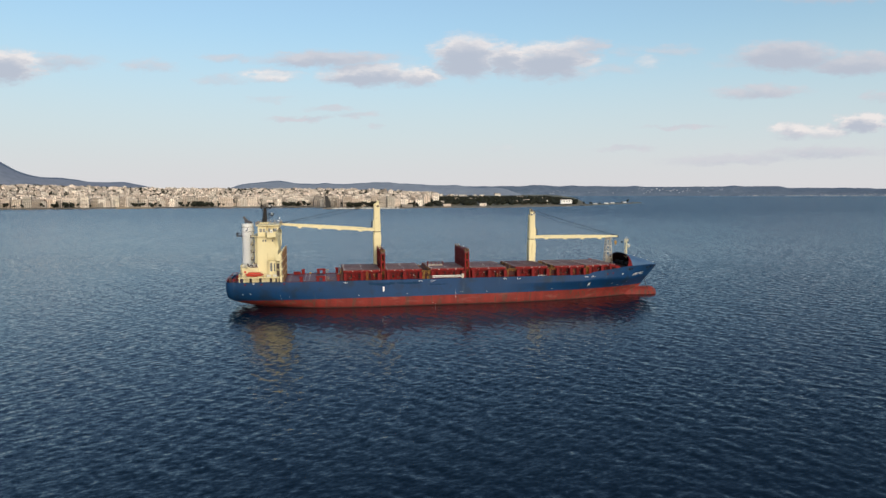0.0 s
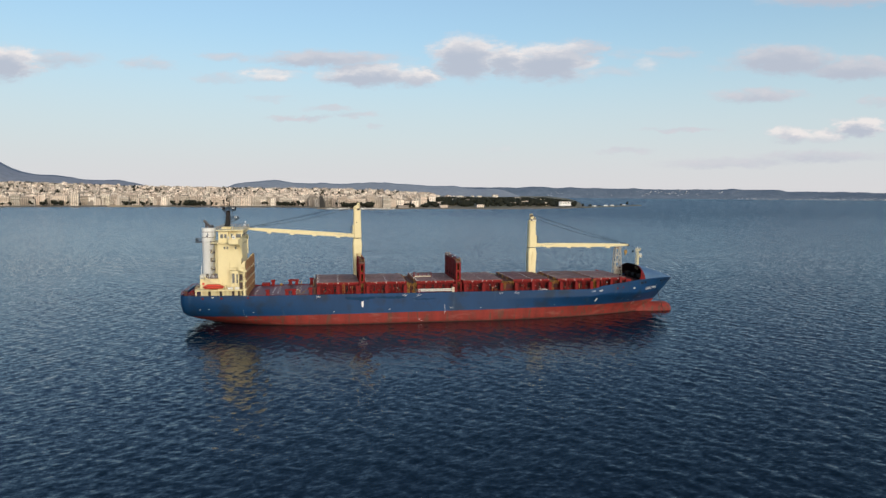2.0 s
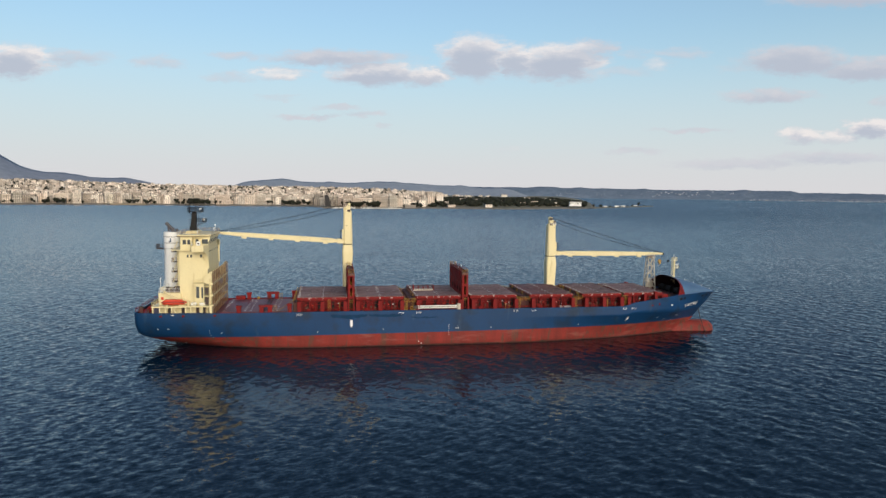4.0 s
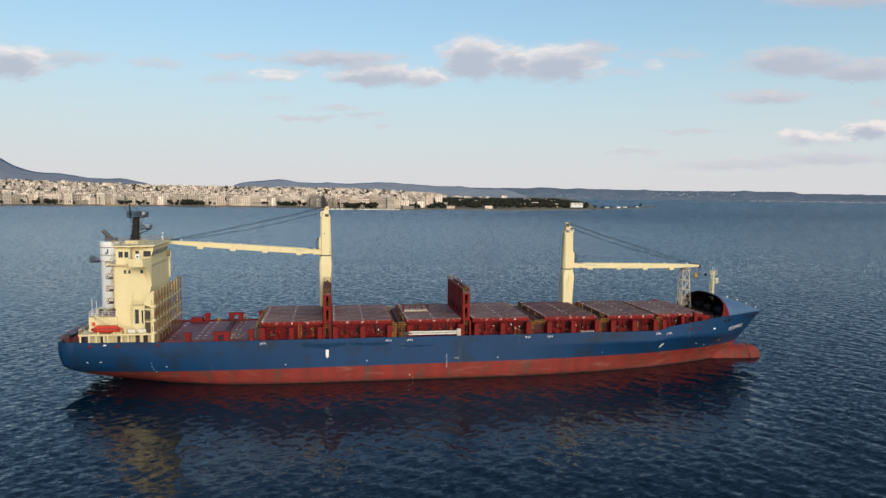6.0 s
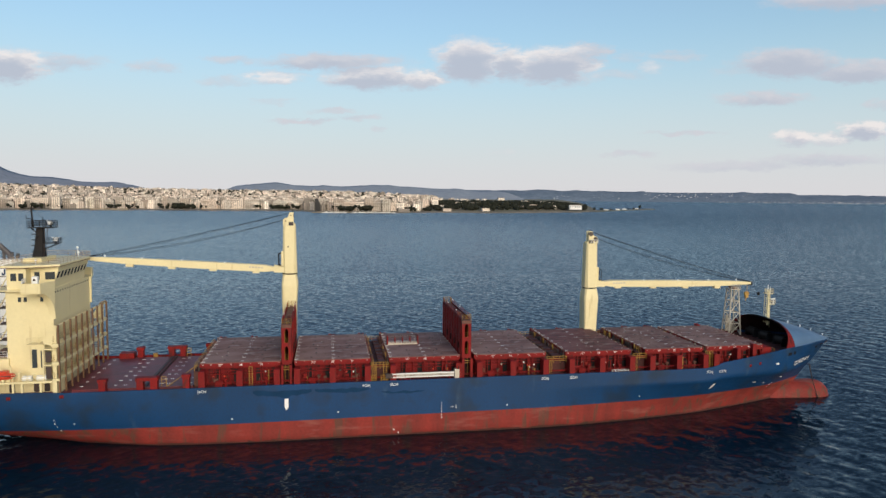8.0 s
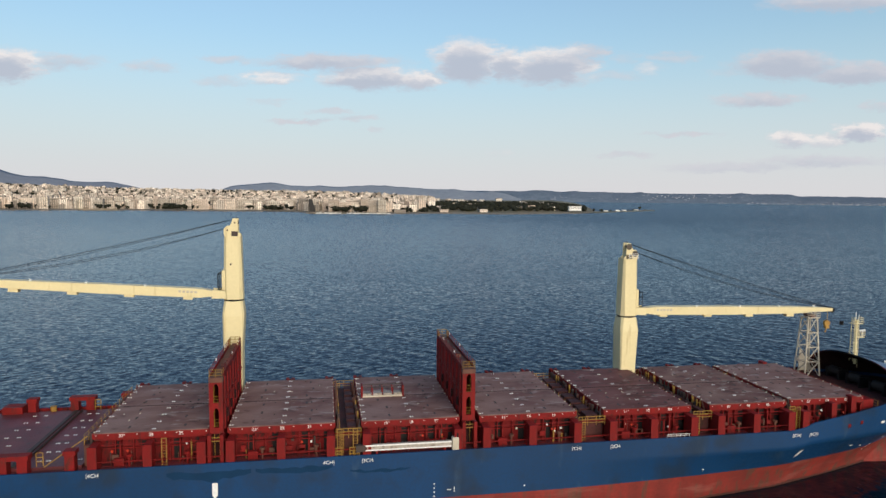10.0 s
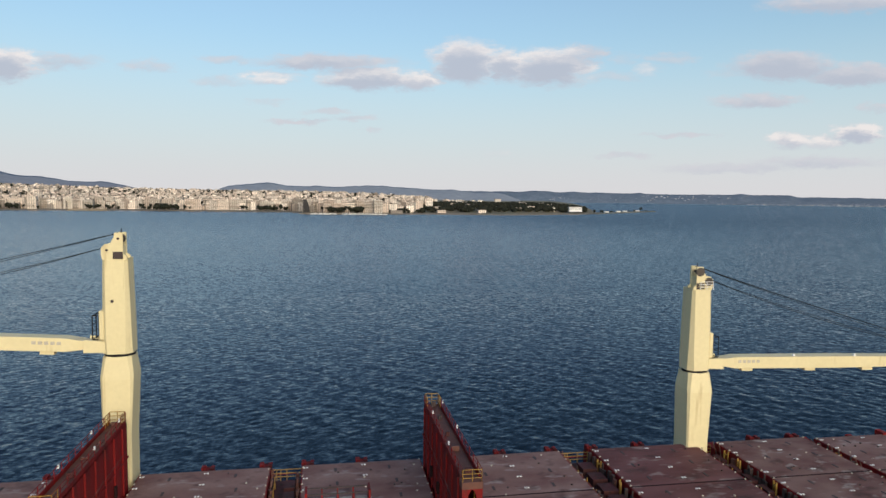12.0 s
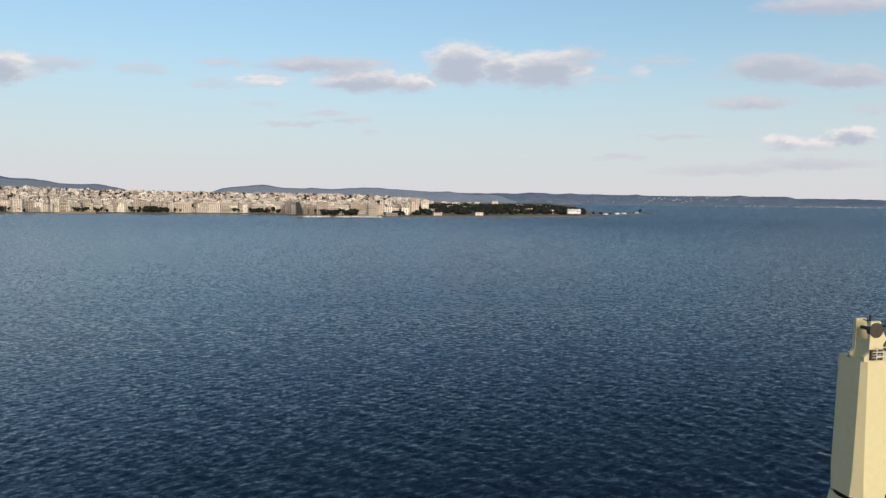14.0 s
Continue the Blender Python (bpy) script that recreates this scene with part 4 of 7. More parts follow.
# ---- lashing bridges between hatches ----
def lashing_bridge(x0, x1, y0, y1, z1):
    """A tall steel wall with arched openings in its end and a railed walk on top."""
    xm, w = (x0 + x1) / 2, x1 - x0
    bm = bmesh.new()
    for x in (x0, x1 - 0.12):
        box(bm, x, x + 0.12, y0 + 0.25, y1, 8.6, z1)
    box(bm, x0, x1, y1 - 0.15, y1, 8.6, z1)
    box(bm, x0, x1, y0 + 0.3, y1 - 0.16, z1 - 0.12, z1 - 0.01)
    wall = part("lashing_bridge", bm, RED, ship, "tall red lashing bridge between hatches")
    # end plate with two arched openings, one above the other
    hw, ow = w / 2, 0.30
    for za, zb in ((11.8, 12.5), (14.75, 15.35), (17.55, z1)):
        part("end_plate", boxes((xm - hw, xm + hw, y0, y0 + 0.25, za, zb)), RED, wall)
    for za, zb in ((12.5, 14.75), (15.35, 17.55)):
        for s in (-1, 1):
            bm = bmesh.new()
            loft(bm, [[(xm + s * hw, yy, za), (xm + s * hw, yy, zb), (xm + s * 0.02, yy, zb), (xm + s * 0.16, yy, zb - 0.14), (xm + s * ow, yy, zb - 0.42), (xm + s * ow, yy, za)] for yy in (y0 + 0.004, y0 + 0.246)])
            part("end_jamb", bm, RED, wall)
    # dark plate painted as the shade of the passage, with yellow bars across it
    part("passage", boxes((x0 + 0.13, x1 - 0.13, y0 + 0.5, y0 + 0.6, 8.6, 11.8)), GLOOM, wall, "dark plate for the shade of the passage under the bridge")
    for s in (x0 - 0.12, x1 - 0.28):
        part("passage_post", boxes((s, s + 0.4, y0 - 0.9, y0 + 0.24, 8.6, 11.9)), RED, wall)
    part("passage_bar", tubes(*[((x0 + 0.2, y0 - 0.7, z), (x1 - 0.2, y0 - 0.7, z), 0.045, 5) for z in (11.2, 11.6)]), YELLOW, wall, "yellow bars across the passage")
    part("end_cap", boxes((x0 - 0.02, x1 + 0.02, y0 - 0.03, y0 + 0.9, z1 - 0.5, z1 + 0.03)), RUST, wall, "rust-brown plate at the top of the end")
    for s in (x0 + 0.01, x1 - 0.07):
        part("toe_board", boxes((s, s + 0.06, y0 + 1.0, y1 - 0.1, z1, z1 + 0.34)), RED, wall)
    rng = random.Random(int(y1 * 10))
    for k in range(5):
        y = y0 + 1.8 + (y1 - y0 - 3.0) * k / 4 + rng.uniform(-0.8, 0.8)
        part("bridge_gear", boxes((xm + rng.uniform(-0.5, 0.0), xm + rng.uniform(0.1, 0.4), y - rng.uniform(0.05, 0.15), y + 0.1, z1 + 0.04, z1 + rng.uniform(0.15, 0.5))), rng.choice((RUST, DARK, GAP)), wall)
    for s in (x0 - 0.16, x1 + 0.16):
        part("hand_line", tubes(((s, y0 + 1.0, 15.6), (s, y1 - 1.0, 15.9), 0.02, 4)), RUST, wall)
        for k in range(4):
            y = y0 + 2.4 + 3.6 * k
            # dark plates painted as the shade of holes; the wall is closed here
            part("side_hole", boxes((s - 0.1, s + 0.1, y - 0.2, y + 0.2, 13.1, 14.1)), GLOOM, wall, "dark plate for the shade of a hole in the bridge side")
    bm = bmesh.new()
    for s in (x0 - 0.07, x1 + 0.07):
        k = y0 + 1.2
        while k < y1 - 0.3:
            box(bm, s - 0.07, s + 0.07, k - 0.08, k + 0.08, 12.0, z1 - 0.05)
            k += 2.45
        box(bm, s - 0.05, s + 0.05, y0 + 0.3, y1, 15.0, 15.16)
    part("rib", bm, RED, wall)
    bm = bmesh.new()
    for zf in (12.5, 15.2):
        for q in range(3):
            tube(bm, (xm - 0.3, y0 + 0.1, zf + 0.35 * q + 0.2), (xm + 0.3, y0 + 0.1, zf + 0.35 * q + 0.2), 0.022, 4)
    for s in (-0.28, 0.28):
        tube(bm, (xm + s, y0 + 0.5, 8.8), (xm + s, y0 + 0.5, z1), 0.035, 4)
    part("end_ladder", bm, YELLOW, wall, "yellow ladder inside the openings")
    bm = bmesh.new()
    rail(bm, [(x0 + 0.05, y0 + 0.1, z1), (x0 + 0.05, y1 - 0.1, z1)], 1.0, 0.035, 1.5)
    rail(bm, [(x1 - 0.05, y0 + 0.1, z1), (x1 - 0.05, y1 - 0.1, z1)], 1.0, 0.035, 1.5)
    part("top_rail", bm, RED, wall, "red top railing")
    bm = bmesh.new()
    rail(bm, [(x0 + 0.05, y0 + 0.05, z1), (x1 - 0.05, y0 + 0.05, z1), (x1 - 0.05, y0 + 1.1, z1)], 0.95, 0.03, 0.8)
    part("end_rail", bm, YELLOW, wall, "yellow end railing")
    for s, ys in ((x0 + 0.05, (0.3, 0.72)), (x1 - 0.05, (0.5, 0.88))):
        for f in ys:
            y = y0 + f * (y1 - y0)
            part("rail_lamp", boxes((s - 0.06, s + 0.06, y - 0.09, y + 0.09, z1 + 0.8, z1 + 1.05)), WHITE, wall, "small white lamp on the railing")
    part("far_rail", rail(bmesh.new(), [(x0 + 0.12, y1 - 1.4, z1), (x0 + 0.12, y1 - 0.06, z1), (x1 - 0.12, y1 - 0.06, z1), (x1 - 0.12, y1 - 1.4, z1)], 1.1, 0.035, 0.7), YELLOW, wall, "yellow far end railing")
    part("walkway", boxes((x0 + 0.14, x1 - 0.14, y0 + 0.3, y1 - 0.2, z1, z1 + 0.04)), RUST, wall, "worn walkway grating")
    return wall


lashing_bridge(-26.65, -25.15, -10.3, 7.2, 18.2)
lashing_bridge(2.5, 4.05, -10.0, 9.2, 18.1)


# ---- deck cranes ----
BRONZE = material("greasy_brown_sheave", (0.05, 0.034, 0.02), (0.03, 0.022, 0.015), 1.5, 0.5, bump=0.05)
def deck_crane(cx, cy, z_ring, tip, side):
    """side: +1 for a jib towards the bow, -1 towards the stern."""
    zs, zt = z_ring - 2.3, z_ring + 8.8
    rings = [oct_ring(cx - 0.12, cy, 8.4, 1.23, 1.5, 0.08), oct_ring(cx - 0.1, cy, z_ring - 7.6, 1.25, 1.5, 0.12), oct_ring(cx, cy, zs, 1.44, 1.55, 0.16), oct_ring(cx, cy, zs + 0.3, 1.45, 1.52, 0.18), oct_ring(cx, cy, z_ring - 0.18, 1.24, 1.3, 0.26)]
    crane = part("deck_crane", loft(bmesh.new(), rings), CREAM, ship, "cream painted deck crane with its jib lowered")
    part("slew_ring", tubes(((cx, cy, z_ring - 0.2), (cx, cy, z_ring + 0.06), 1.36, 28)), BLACK, crane, "black slewing ring")
    rings = [oct_ring(cx, cy, z_ring + 0.06, 1.32, 1.35, 0.42), oct_ring(cx, cy, z_ring + 1.6, 1.28, 1.35, 0.33), oct_ring(cx, cy, zt - 0.6, 1.12, 1.2, 0.25), oct_ring(cx, cy, zt, 1.10, 1.18, 0.24)]
    part("tower", loft(bmesh.new(), rings), CREAM, crane)
    # head with two sheaves: the tall half stands away from the jib
    out = [(1.05, 0), (1.15, 0.5), (1.12, 1.1), (0.8, 1.45), (0.35, 1.5), (0.1, 1.95), (0.05, 2.0), (-0.05, 2.5), (-0.75, 2.5), (-0.78, 0.55), (-1.1, 0.3), (-1.1, 0)]
    bm = bmesh.new()
    for ya, yb in ((-1.15, -0.95), (0.0, 0.2)):
        prism(bm, [(cx + side * x, zt + z) for x, z in out], cy + ya, cy + yb)
    box(bm, cx - 1.1, cx + 1.1, cy - 0.9, cy + 0.9, zt - 0.1, zt + 0.12)
    xa, xb = sorted((cx - side * 0.73, cx - side * 0.55))
    box(bm, xa, xb, cy - 0.95, cy + 0.0, zt, zt + 1.3)
    part("head", bm, CREAM, crane)
    for dx, dz, r in ((-0.35, 1.95, 0.48), (0.65, 0.9, 0.46)):
        for dy in ((-1.05,) if side > 0 else (-0.5,)):
            part("sheave", tubes(((cx + side * dx, cy + dy - 0.14, zt + dz), (cx + side * dx, cy + dy + 0.14, zt + dz), r, 18)), BRONZE, crane, "dark brown rope sheave")
        part("axle", tubes(((cx + side * dx, cy - 1.2, zt + dz), (cx + side * dx, cy + 0.25, zt + dz), 0.12, 8)), DARK, crane)
    part("vent_hatch", boxes((cx - 0.1 if side < 0 else cx - 0.75, cx + 0.75 if side < 0 else cx + 0.1, cy - 1.27, cy - 1.16, zt + 0.1, zt + 0.75)), DARK, crane, "dark opening below the head")
    if side < 0:
        part("small_port", tubes(((cx - 0.25, cy - 1.37, z_ring + 5.0), (cx - 0.25, cy - 1.2, z_ring + 5.0), 0.14, 10)), DARK, crane)
    if side > 0:
        part("head_rail", rail(bmesh.new(), [(cx - 0.35, cy - 1.3, zt + 0.05), (cx + 1.12, cy - 1.3, zt + 0.05)], 0.85, 0.03, 0.7), WHITE, crane, "white rail below the sheaves")
        each("vent_bar", [(cx - 0.62, cx - 0.02, cy - 1.3, cy - 1.27, zt + z, zt + z + 0.04) for z in (0.25, 0.42, 0.59)], CREAM, crane)
    part("head_lamp", tubes(((cx - side * 0.6, cy - 0.9, zt + 2.5), (cx - side * 0.6, cy - 0.9, zt + 2.9), 0.05, 6)), BLACK, crane)
    # cab and its platform on the jib side
    xa, xb = sorted((cx + side * 1.1, cx + side * 1.5))
    part("cab", bevelled(boxes((xa, xb, cy - 1.1, cy + 0.9, z_ring + 1.4, z_ring + 4.1)), 0.05), CREAM, crane)
    bm = bmesh.new()
    xr = cx + side * 1.5
    xo = cx + side * 2.0
    for y in (cy - 1.3, cy - 0.2, cy + 0.9):
        tube(bm, (xr, y, z_ring + 1.5), (xo, y, z_ring + 1.5), 0.05, 4)
        tube(bm, (xo, y, z_ring + 1.5), (xo, y, z_ring + 3.7), 0.05, 4)
        tube(bm, (xo, y, z_ring + 3.7), (xr, y, z_ring + 3.7), 0.05, 4)
    for z in (1.5, 2.2, 2.9, 3.7):
        tube(bm, (xo, cy - 1.3, z_ring + z), (xo, cy + 0.9, z_ring + z), 0.045, 4)
    part("cab_cage", bm, BLACK, crane, "black guard cage before the cab")
    xa, xb = sorted((cx + side * 1.5, cx + side * 1.58))
    part("cab_window", boxes((xa, xb, cy - 0.95, cy + 0.65, z_ring + 2.2, z_ring + 3.6)), GLASS, crane, "dark cab window")
    # box jib: forked at the heel, deepest near it, slim at the tip
    heel = Vector((cx + side * 1.55, cy, z_ring + 0.75))
    tip = Vector(tip)
    way = (tip - heel).normalized()
    across = Vector((0, 0, 1)).cross(way).normalized()
    up = way.cross(across)
    length = (tip - heel).length
    rings = []
    for f, hh, hw, dz in ((0.03, 0.34, 0.72, 0.0), (0.09, 0.62, 0.8, 0), (0.45, 0.64, 0.76, 0.0), (0.80, 0.52, 0.68, 0.04), (0.93, 0.36, 0.58, 0.08), (1.0, 0.22, 0.46, 0.1)):
        c = heel + way * (f * length) + up * dz
        rings.append([tuple(c + across * a + up * b) for a, b in ((-hw, -hh), (hw, -hh), (hw, hh), (-hw, hh))])
    jib = part("jib", loft(bmesh.new(), rings), CREAM, crane)
    for s in (-1, 1):
        bm = bmesh.new()
        ring = []
        for f, hh in ((-0.035, 0.5), (0.04, 0.6)):
            c = heel + way * (f * length) + across * (s * 1.05)
            ring.append([tuple(c + across * a + up * b) for a, b in ((-0.12, -hh), (0.12, -hh), (0.12, hh), (-0.12, hh))])
        loft(bm, ring)
        part("jib_fork", bm, CREAM, crane)
    for f in (0.135, 0.36, 0.57, 0.78):
        bm = bmesh.new()
        c = heel + way * (f * length)
        ring = [[tuple(c + way * w + across * a + up * b) for a, b in ((-0.5, -0.98), (0.5, -0.98), (0.5, -0.4), (-0.5, -0.4))] for w in (-0.6, 0.6)]
        loft(bm, ring)
        part("jib_bracket", bm, CREAM, crane)
    c = heel + way * (0.14 * length) - across * (0.8 * side)
    for k in range(5):
        e = c + way * (k * 0.52 - 1.2)
        bm = box(bmesh.new(), e.x - 0.17, e.x + 0.17, e.y - 0.03, e.y + 0.01, e.z + 0.0, e.z + 0.3)
        part("jib_marking", bm, GREY, crane, "faint plain bar in place of a stencilled letter")
    for f in (0.3, 0.52, 0.72, 0.9):
        e = heel + way * (f * length) + up * 0.62
        part("jib_lamp", boxes((e.x - 0.12, e.x + 0.12, e.y - 0.5, e.y - 0.25, e.z, e.z + 0.22)), WHITE, jib, "small white work lamp")
    part("tip_sheave", tubes((tip - across * 0.4, tip + across * 0.4, 0.42, 12)), BLACK, crane, "black sheave at the tip")
    top_a = Vector((cx - side * 0.35, cy - 0.5, zt + 2.45))
    top_b = Vector((cx + side * 1.3, cy, zt + 1.0))
    for start, f, dy, sag in ((top_a, 1.0, -0.45, 0.25), (top_a, 1.0, 0.45, 0.25), (top_a, 0.99, 0.0, 0.45), (top_b, 0.99, -0.3, 0.7), (top_b, 0.985, 0.35, 0.9)):
        bm = bmesh.new()
        end = heel + way * (f * length) + up * 0.35
        pts = []
        for k in range(11):
            q = start.lerp(end, k / 10)
            pts.append(q + across * dy * (1 - 0.4 * k / 10) - Vector((0, 0, 4 * sag * (k / 10) * (1 - k / 10))))
        loft(bm, [[p + across * (0.032 * math.cos(1.2566 * k)) + up * (0.032 * math.sin(1.2566 * k)) for k in range(5)] for p in pts])
        part("hoist_wire", bm, ROPE, crane, "black hoisting wire")
    return crane


deck_crane(32.5, 10.1, 20.55, (66.0, 7.2, 21.2), 1)
deck_crane(-26.3, 10.1, 24.15, (-61.3, 8.2, 27.3), -1)

# lattice rest under the forward jib
bm = bmesh.new()
corner = [[(62.3 + sx * w, 7.3 + sy * w, z) for sx, sy in ((-1, -1), (1, -1), (1, 1), (-1, 1))] for z, w in ((10.6, 1.3), (13.1, 1.17), (15.4, 1.04), (17.7, 0.92), (20.1, 0.8))]
for a, b in zip(corner, corner[1:]):
    for k in range(4):
        tube(bm, a[k], b[k], 0.13, 6)
        tube(bm, b[k], b[(k + 1) % 4], 0.09, 5)
        tube(bm, a[k], b[(k + 1) % 4], 0.08, 5)
box(bm, 61.2, 63.4, 6.2, 8.4, 20.05, 20.2)
rest = part("jib_rest", bm, GREY, ship, "grey-white lattice tower that carries the jib")
part("rest_rail", rail(bmesh.new(), [(61.2, 6.2, 20.2), (63.4, 6.2, 20.2), (63.4, 8.4, 20.2)], 0.9, 0.04, 1.0), GREY, rest)
part("cradle", boxes((61.9, 62.7, 6.4, 8.2, 20.2, 20.6)), RUST, rest)
bm = bmesh.new()
tube(bm, (65.3, 7.0, 21.2), (65.3, 7.0, 19.6), 0.04, 4)
bmesh.ops.create_cone(bm, cap_ends=True, segments=12, radius1=0.5, radius2=0.5, depth=0.4, matrix=Matrix.Translation((65.2, 7.0, 19.1)) @ Matrix.Rotation(radians(90), 4, "X"))
box(bm, 64.9, 65.5, 6.75, 7.25, 18.3, 19.1)
tube(bm, (65.2, 7.0, 18.3), (65.0, 7.0, 17.6), 0.1, 5)
part("hook_block", bm, YELLOW, ship, "yellow hook block hanging from the jib")
part("anchor_ball", tubes(((67.9, 7.0, 18.75), (67.9, 7.0, 19.35), 0.3, 10)), BLACK, ship, "black day-signal ball")

# foremast behind the bow shield
bm = tubes(((68.5, 4.5, 13.0), (68.5, 4.5, 20.0), 0.21, 10, 0.16))
fore = part("foremast", bm, CREAM, ship, "cream foremast with a ladder and lamps")
bm = bmesh.new()
for dy in (-0.35, 0.35):
    tube(bm, (67.8, 4.5 + dy, 13.5), (67.9, 4.5 + dy, 20.4), 0.05, 5)
for k in range(16):
    tube(bm, (67.85, 4.15, 13.8 + 0.4 * k), (67.85, 4.85, 13.8 + 0.4 * k), 0.035, 4)
part("ladder", bm, CREAM, fore)
bm = boxes((67.5, 69.2, 4.0, 5.0, 19.4, 19.5))
rail(bm, [(67.5, 4.0, 19.5), (69.2, 4.0, 19.5), (69.2, 5.0, 19.5)], 0.9, 0.035, 0.9)
part("lamp_platform", bm, CREAM, fore)
bm = boxes((68.4, 69.8, 4.2, 4.7, 17.2, 17.3))
rail(bm, [(68.8, 4.2, 17.3), (69.8, 4.2, 17.3)], 0.8, 0.035, 0.5)
part("lamp_platform", bm, CREAM, fore)
for x, z0, z1, r in ((68.3, 19.9, 21.2, 0.05), (68.8, 19.5, 20.8, 0.05), (69.6, 17.3, 18.1, 0.12)):
    part("lamp", tubes(((x, 4.5, z0), (x, 4.5, z1), r, 6)), WHITE, fore)

for z in (15.0, 16.3, 18.4):
    part("mast_bracket", boxes((67.9, 68.9, 4.42, 4.58, z, z + 0.12)), CREAM, fore)
part("cable_run", tubes(((68.75, 4.3, 12.5), (68.7, 4.3, 19.4), 0.05, 6)), CREAM, fore)
part("horn", tubes(((68.9, 4.3, 18.3), (69.7, 4.1, 18.4), 0.14, 8)), WHITE, fore)

for x in (69.5, 72.2, 74.6, 77.2):
    h = 4.4 * (max(78.6 - x, 0) / 14.6) ** 0.92
    part("shield_lamp", tubes(((x, -0.3, top_z(x) + h - 0.1), (x, -0.3, top_z(x) + h + 0.2), 0.06, 6), ((x, -0.3, top_z(x) + h + 0.2), (x, -0.3, top_z(x) + h + 0.35), 0.11, 8)), WHITE, ship, "small white lamp on the bow shield")
# gear inside the shield
for y in (-4.2, 0.3, 4.6):
    bm = bmesh.new()
    tube(bm, (65.4, y - 1.1, 11.9), (65.4, y + 1.1, 11.9), 0.75, 14)
    box(bm, 64.6, 66.4, y - 1.4, y - 1.15, 10.8, 12.4)
    box(bm, 64.6, 66.4, y + 1.15, y + 1.4, 10.8, 12.4)
    # black in place of the shade that falls on the winches
    part("windlass", bm, BLACK, ship, "mooring winch, painted black for the shade under the shield")
bm = bmesh.new()
rail(bm, [(60.4, -9.2, 10.4), (60.4, 9.2, 10.4)], 1.1, 0.04, 1.4)
part("fore_rail", bm, YELLOW, ship, "yellow railing before the shield")
bm = boxes((58.3, 60.2, -8.7, 8.7, 9.9, 11.6))
part("fore_store", bm, RED, ship, "red store house behind the last hatch")
bm = bmesh.new()
prism(bm, [(61.7, 11.2), (64.4, 11.2), (61.9, 14.6), (61.7, 14.6)], 8.4, 8.55)
part("shield_bracket", bm, GREY, ship, "pale triangular bracket of the shield")

# anchor chain, hull ports and marks
bm = bmesh.new()
ch = [(71.6, -4.2, 7.0), (72.8, -3.6, 4.0), (74.2, -3.2, 1.0), (74.9, -3.1, -0.6)]
for p, q in zip(ch, ch[1:]):
    tube(bm, p, q, 0.09, 5)
part("anchor_chain", bm, DARK, ship, "dark anchor chain running into the water")


def on_side(u, z, out=0.03):
    """The place on the near side of the hull and the turn of a plate lying on it."""
    x, half, _ = hull_point(u, z)
    x2, half2, _ = hull_point(u + 0.5, z)
    x3, half3, _ = hull_point(u, z + 0.5)
    a = Vector((x2 - x, -(half2 - half), 0)).normalized()
    b = Vector((x3 - x, -(half3 - half), 0.5)).normalized()
    n = a.cross(b).normalized()
    b = n.cross(a)
    m = Matrix((a, b, n)).transposed().to_4x4()
    m.translation = Vector((x, -half, z)) + n * out
    return m


def plate(name, outline, u, z, mat, label="", thick=0.03):
    bm = bmesh.new()
    loft(bm, [[(x, y, 0) for x, y in outline], [(x, y, thick) for x, y in outline]])
    ob = part(name, bm, mat, ship, label)
    ob.matrix_world = on_side(u, z)
    return ob


def oblong(w, h):
    return [(-w / 2, -h / 2), (w / 2, -h / 2), (w / 2, h / 2), (-w / 2, h / 2)]


plate("tug_mark", [(-0.3, 0.9), (-0.3, -0.5), (0, -0.9), (0.3, -0.5), (0.3, 0.9)], -25.9, 5.9, LETTER, "white tug push mark")
plate("tug_mark", [(-0.15, 0.7), (-0.4, -0.3), (-0.3, -0.7), (0.1, -0.35), (0.4, 0.7)], 47.9, 5.4, LETTER, "white tug push mark")
for u, txt in ((-38.6, "|4CH"), (-13.4, "4CH|"), (-9.0, "|3CH"), (16.3, "3CH|"), (21.3, "|2CH"), (46.2, "2CH|"), (49.0, "|1CH")):
    m = on_side(u, 8.2)
    writing("hold_mark", txt, 0.6, m, LETTER, ship, "white hold mark")
writing("ship_name", "CORONA J", 1.25, on_side(70.1, 8.0) @ Matrix.Rotation(radians(4), 4, "Z"), LETTER, ship, "white ship name")
for u, z in ((64.3, 10.3), (65.6, 10.4), (73.4, 10.4), (75.6, 10.4)):
    plate("fairlead", oblong(1.0 if u < 65 or 73 < u < 75 else 0.6, 0.6), u, z, BLACK, "dark mooring opening")
for u, z in ((55.0, 9.0), (57.2, 9.25)):
    plate("side_port", oblong(0.45, 0.5), u, z, GRIMY, "red framed side port")
for u in (-71.5, -66.2, -58.8):
    plate("side_port", oblong(0.6, 0.5), u, 8.5, GRIMY, "red framed side port")
plate("side_mark", oblong(0.6, 0.22), -68.7, 8.75, LETTER, "small white bar")
plate("side_mark", oblong(0.7, 0.3), 61.8, 8.8, LETTER, "small white bar")
for u, z, w in ((-72.5, 5.2, 0.5), (-70, 5.3, 0.8), (-57.5, 4.1, 0.3), (-34.2, 3.95, 0.35), (-17.9, 4.3, 0.35), (9.8, 4.2, 0.3), (33.6, 4.4, 0.3), (-9.0, 1.0, 0.35), (-8.3, 0.5, 0.25), (59.5, 5.2, 0.9), (63, 4.6, 0.6), (67.4, 5.4, 0.9)):
    plate("side_mark", oblong(0.6 * w, 0.18 if w < 0.6 else 0.13), u, z, LETTER, "small white hull mark")
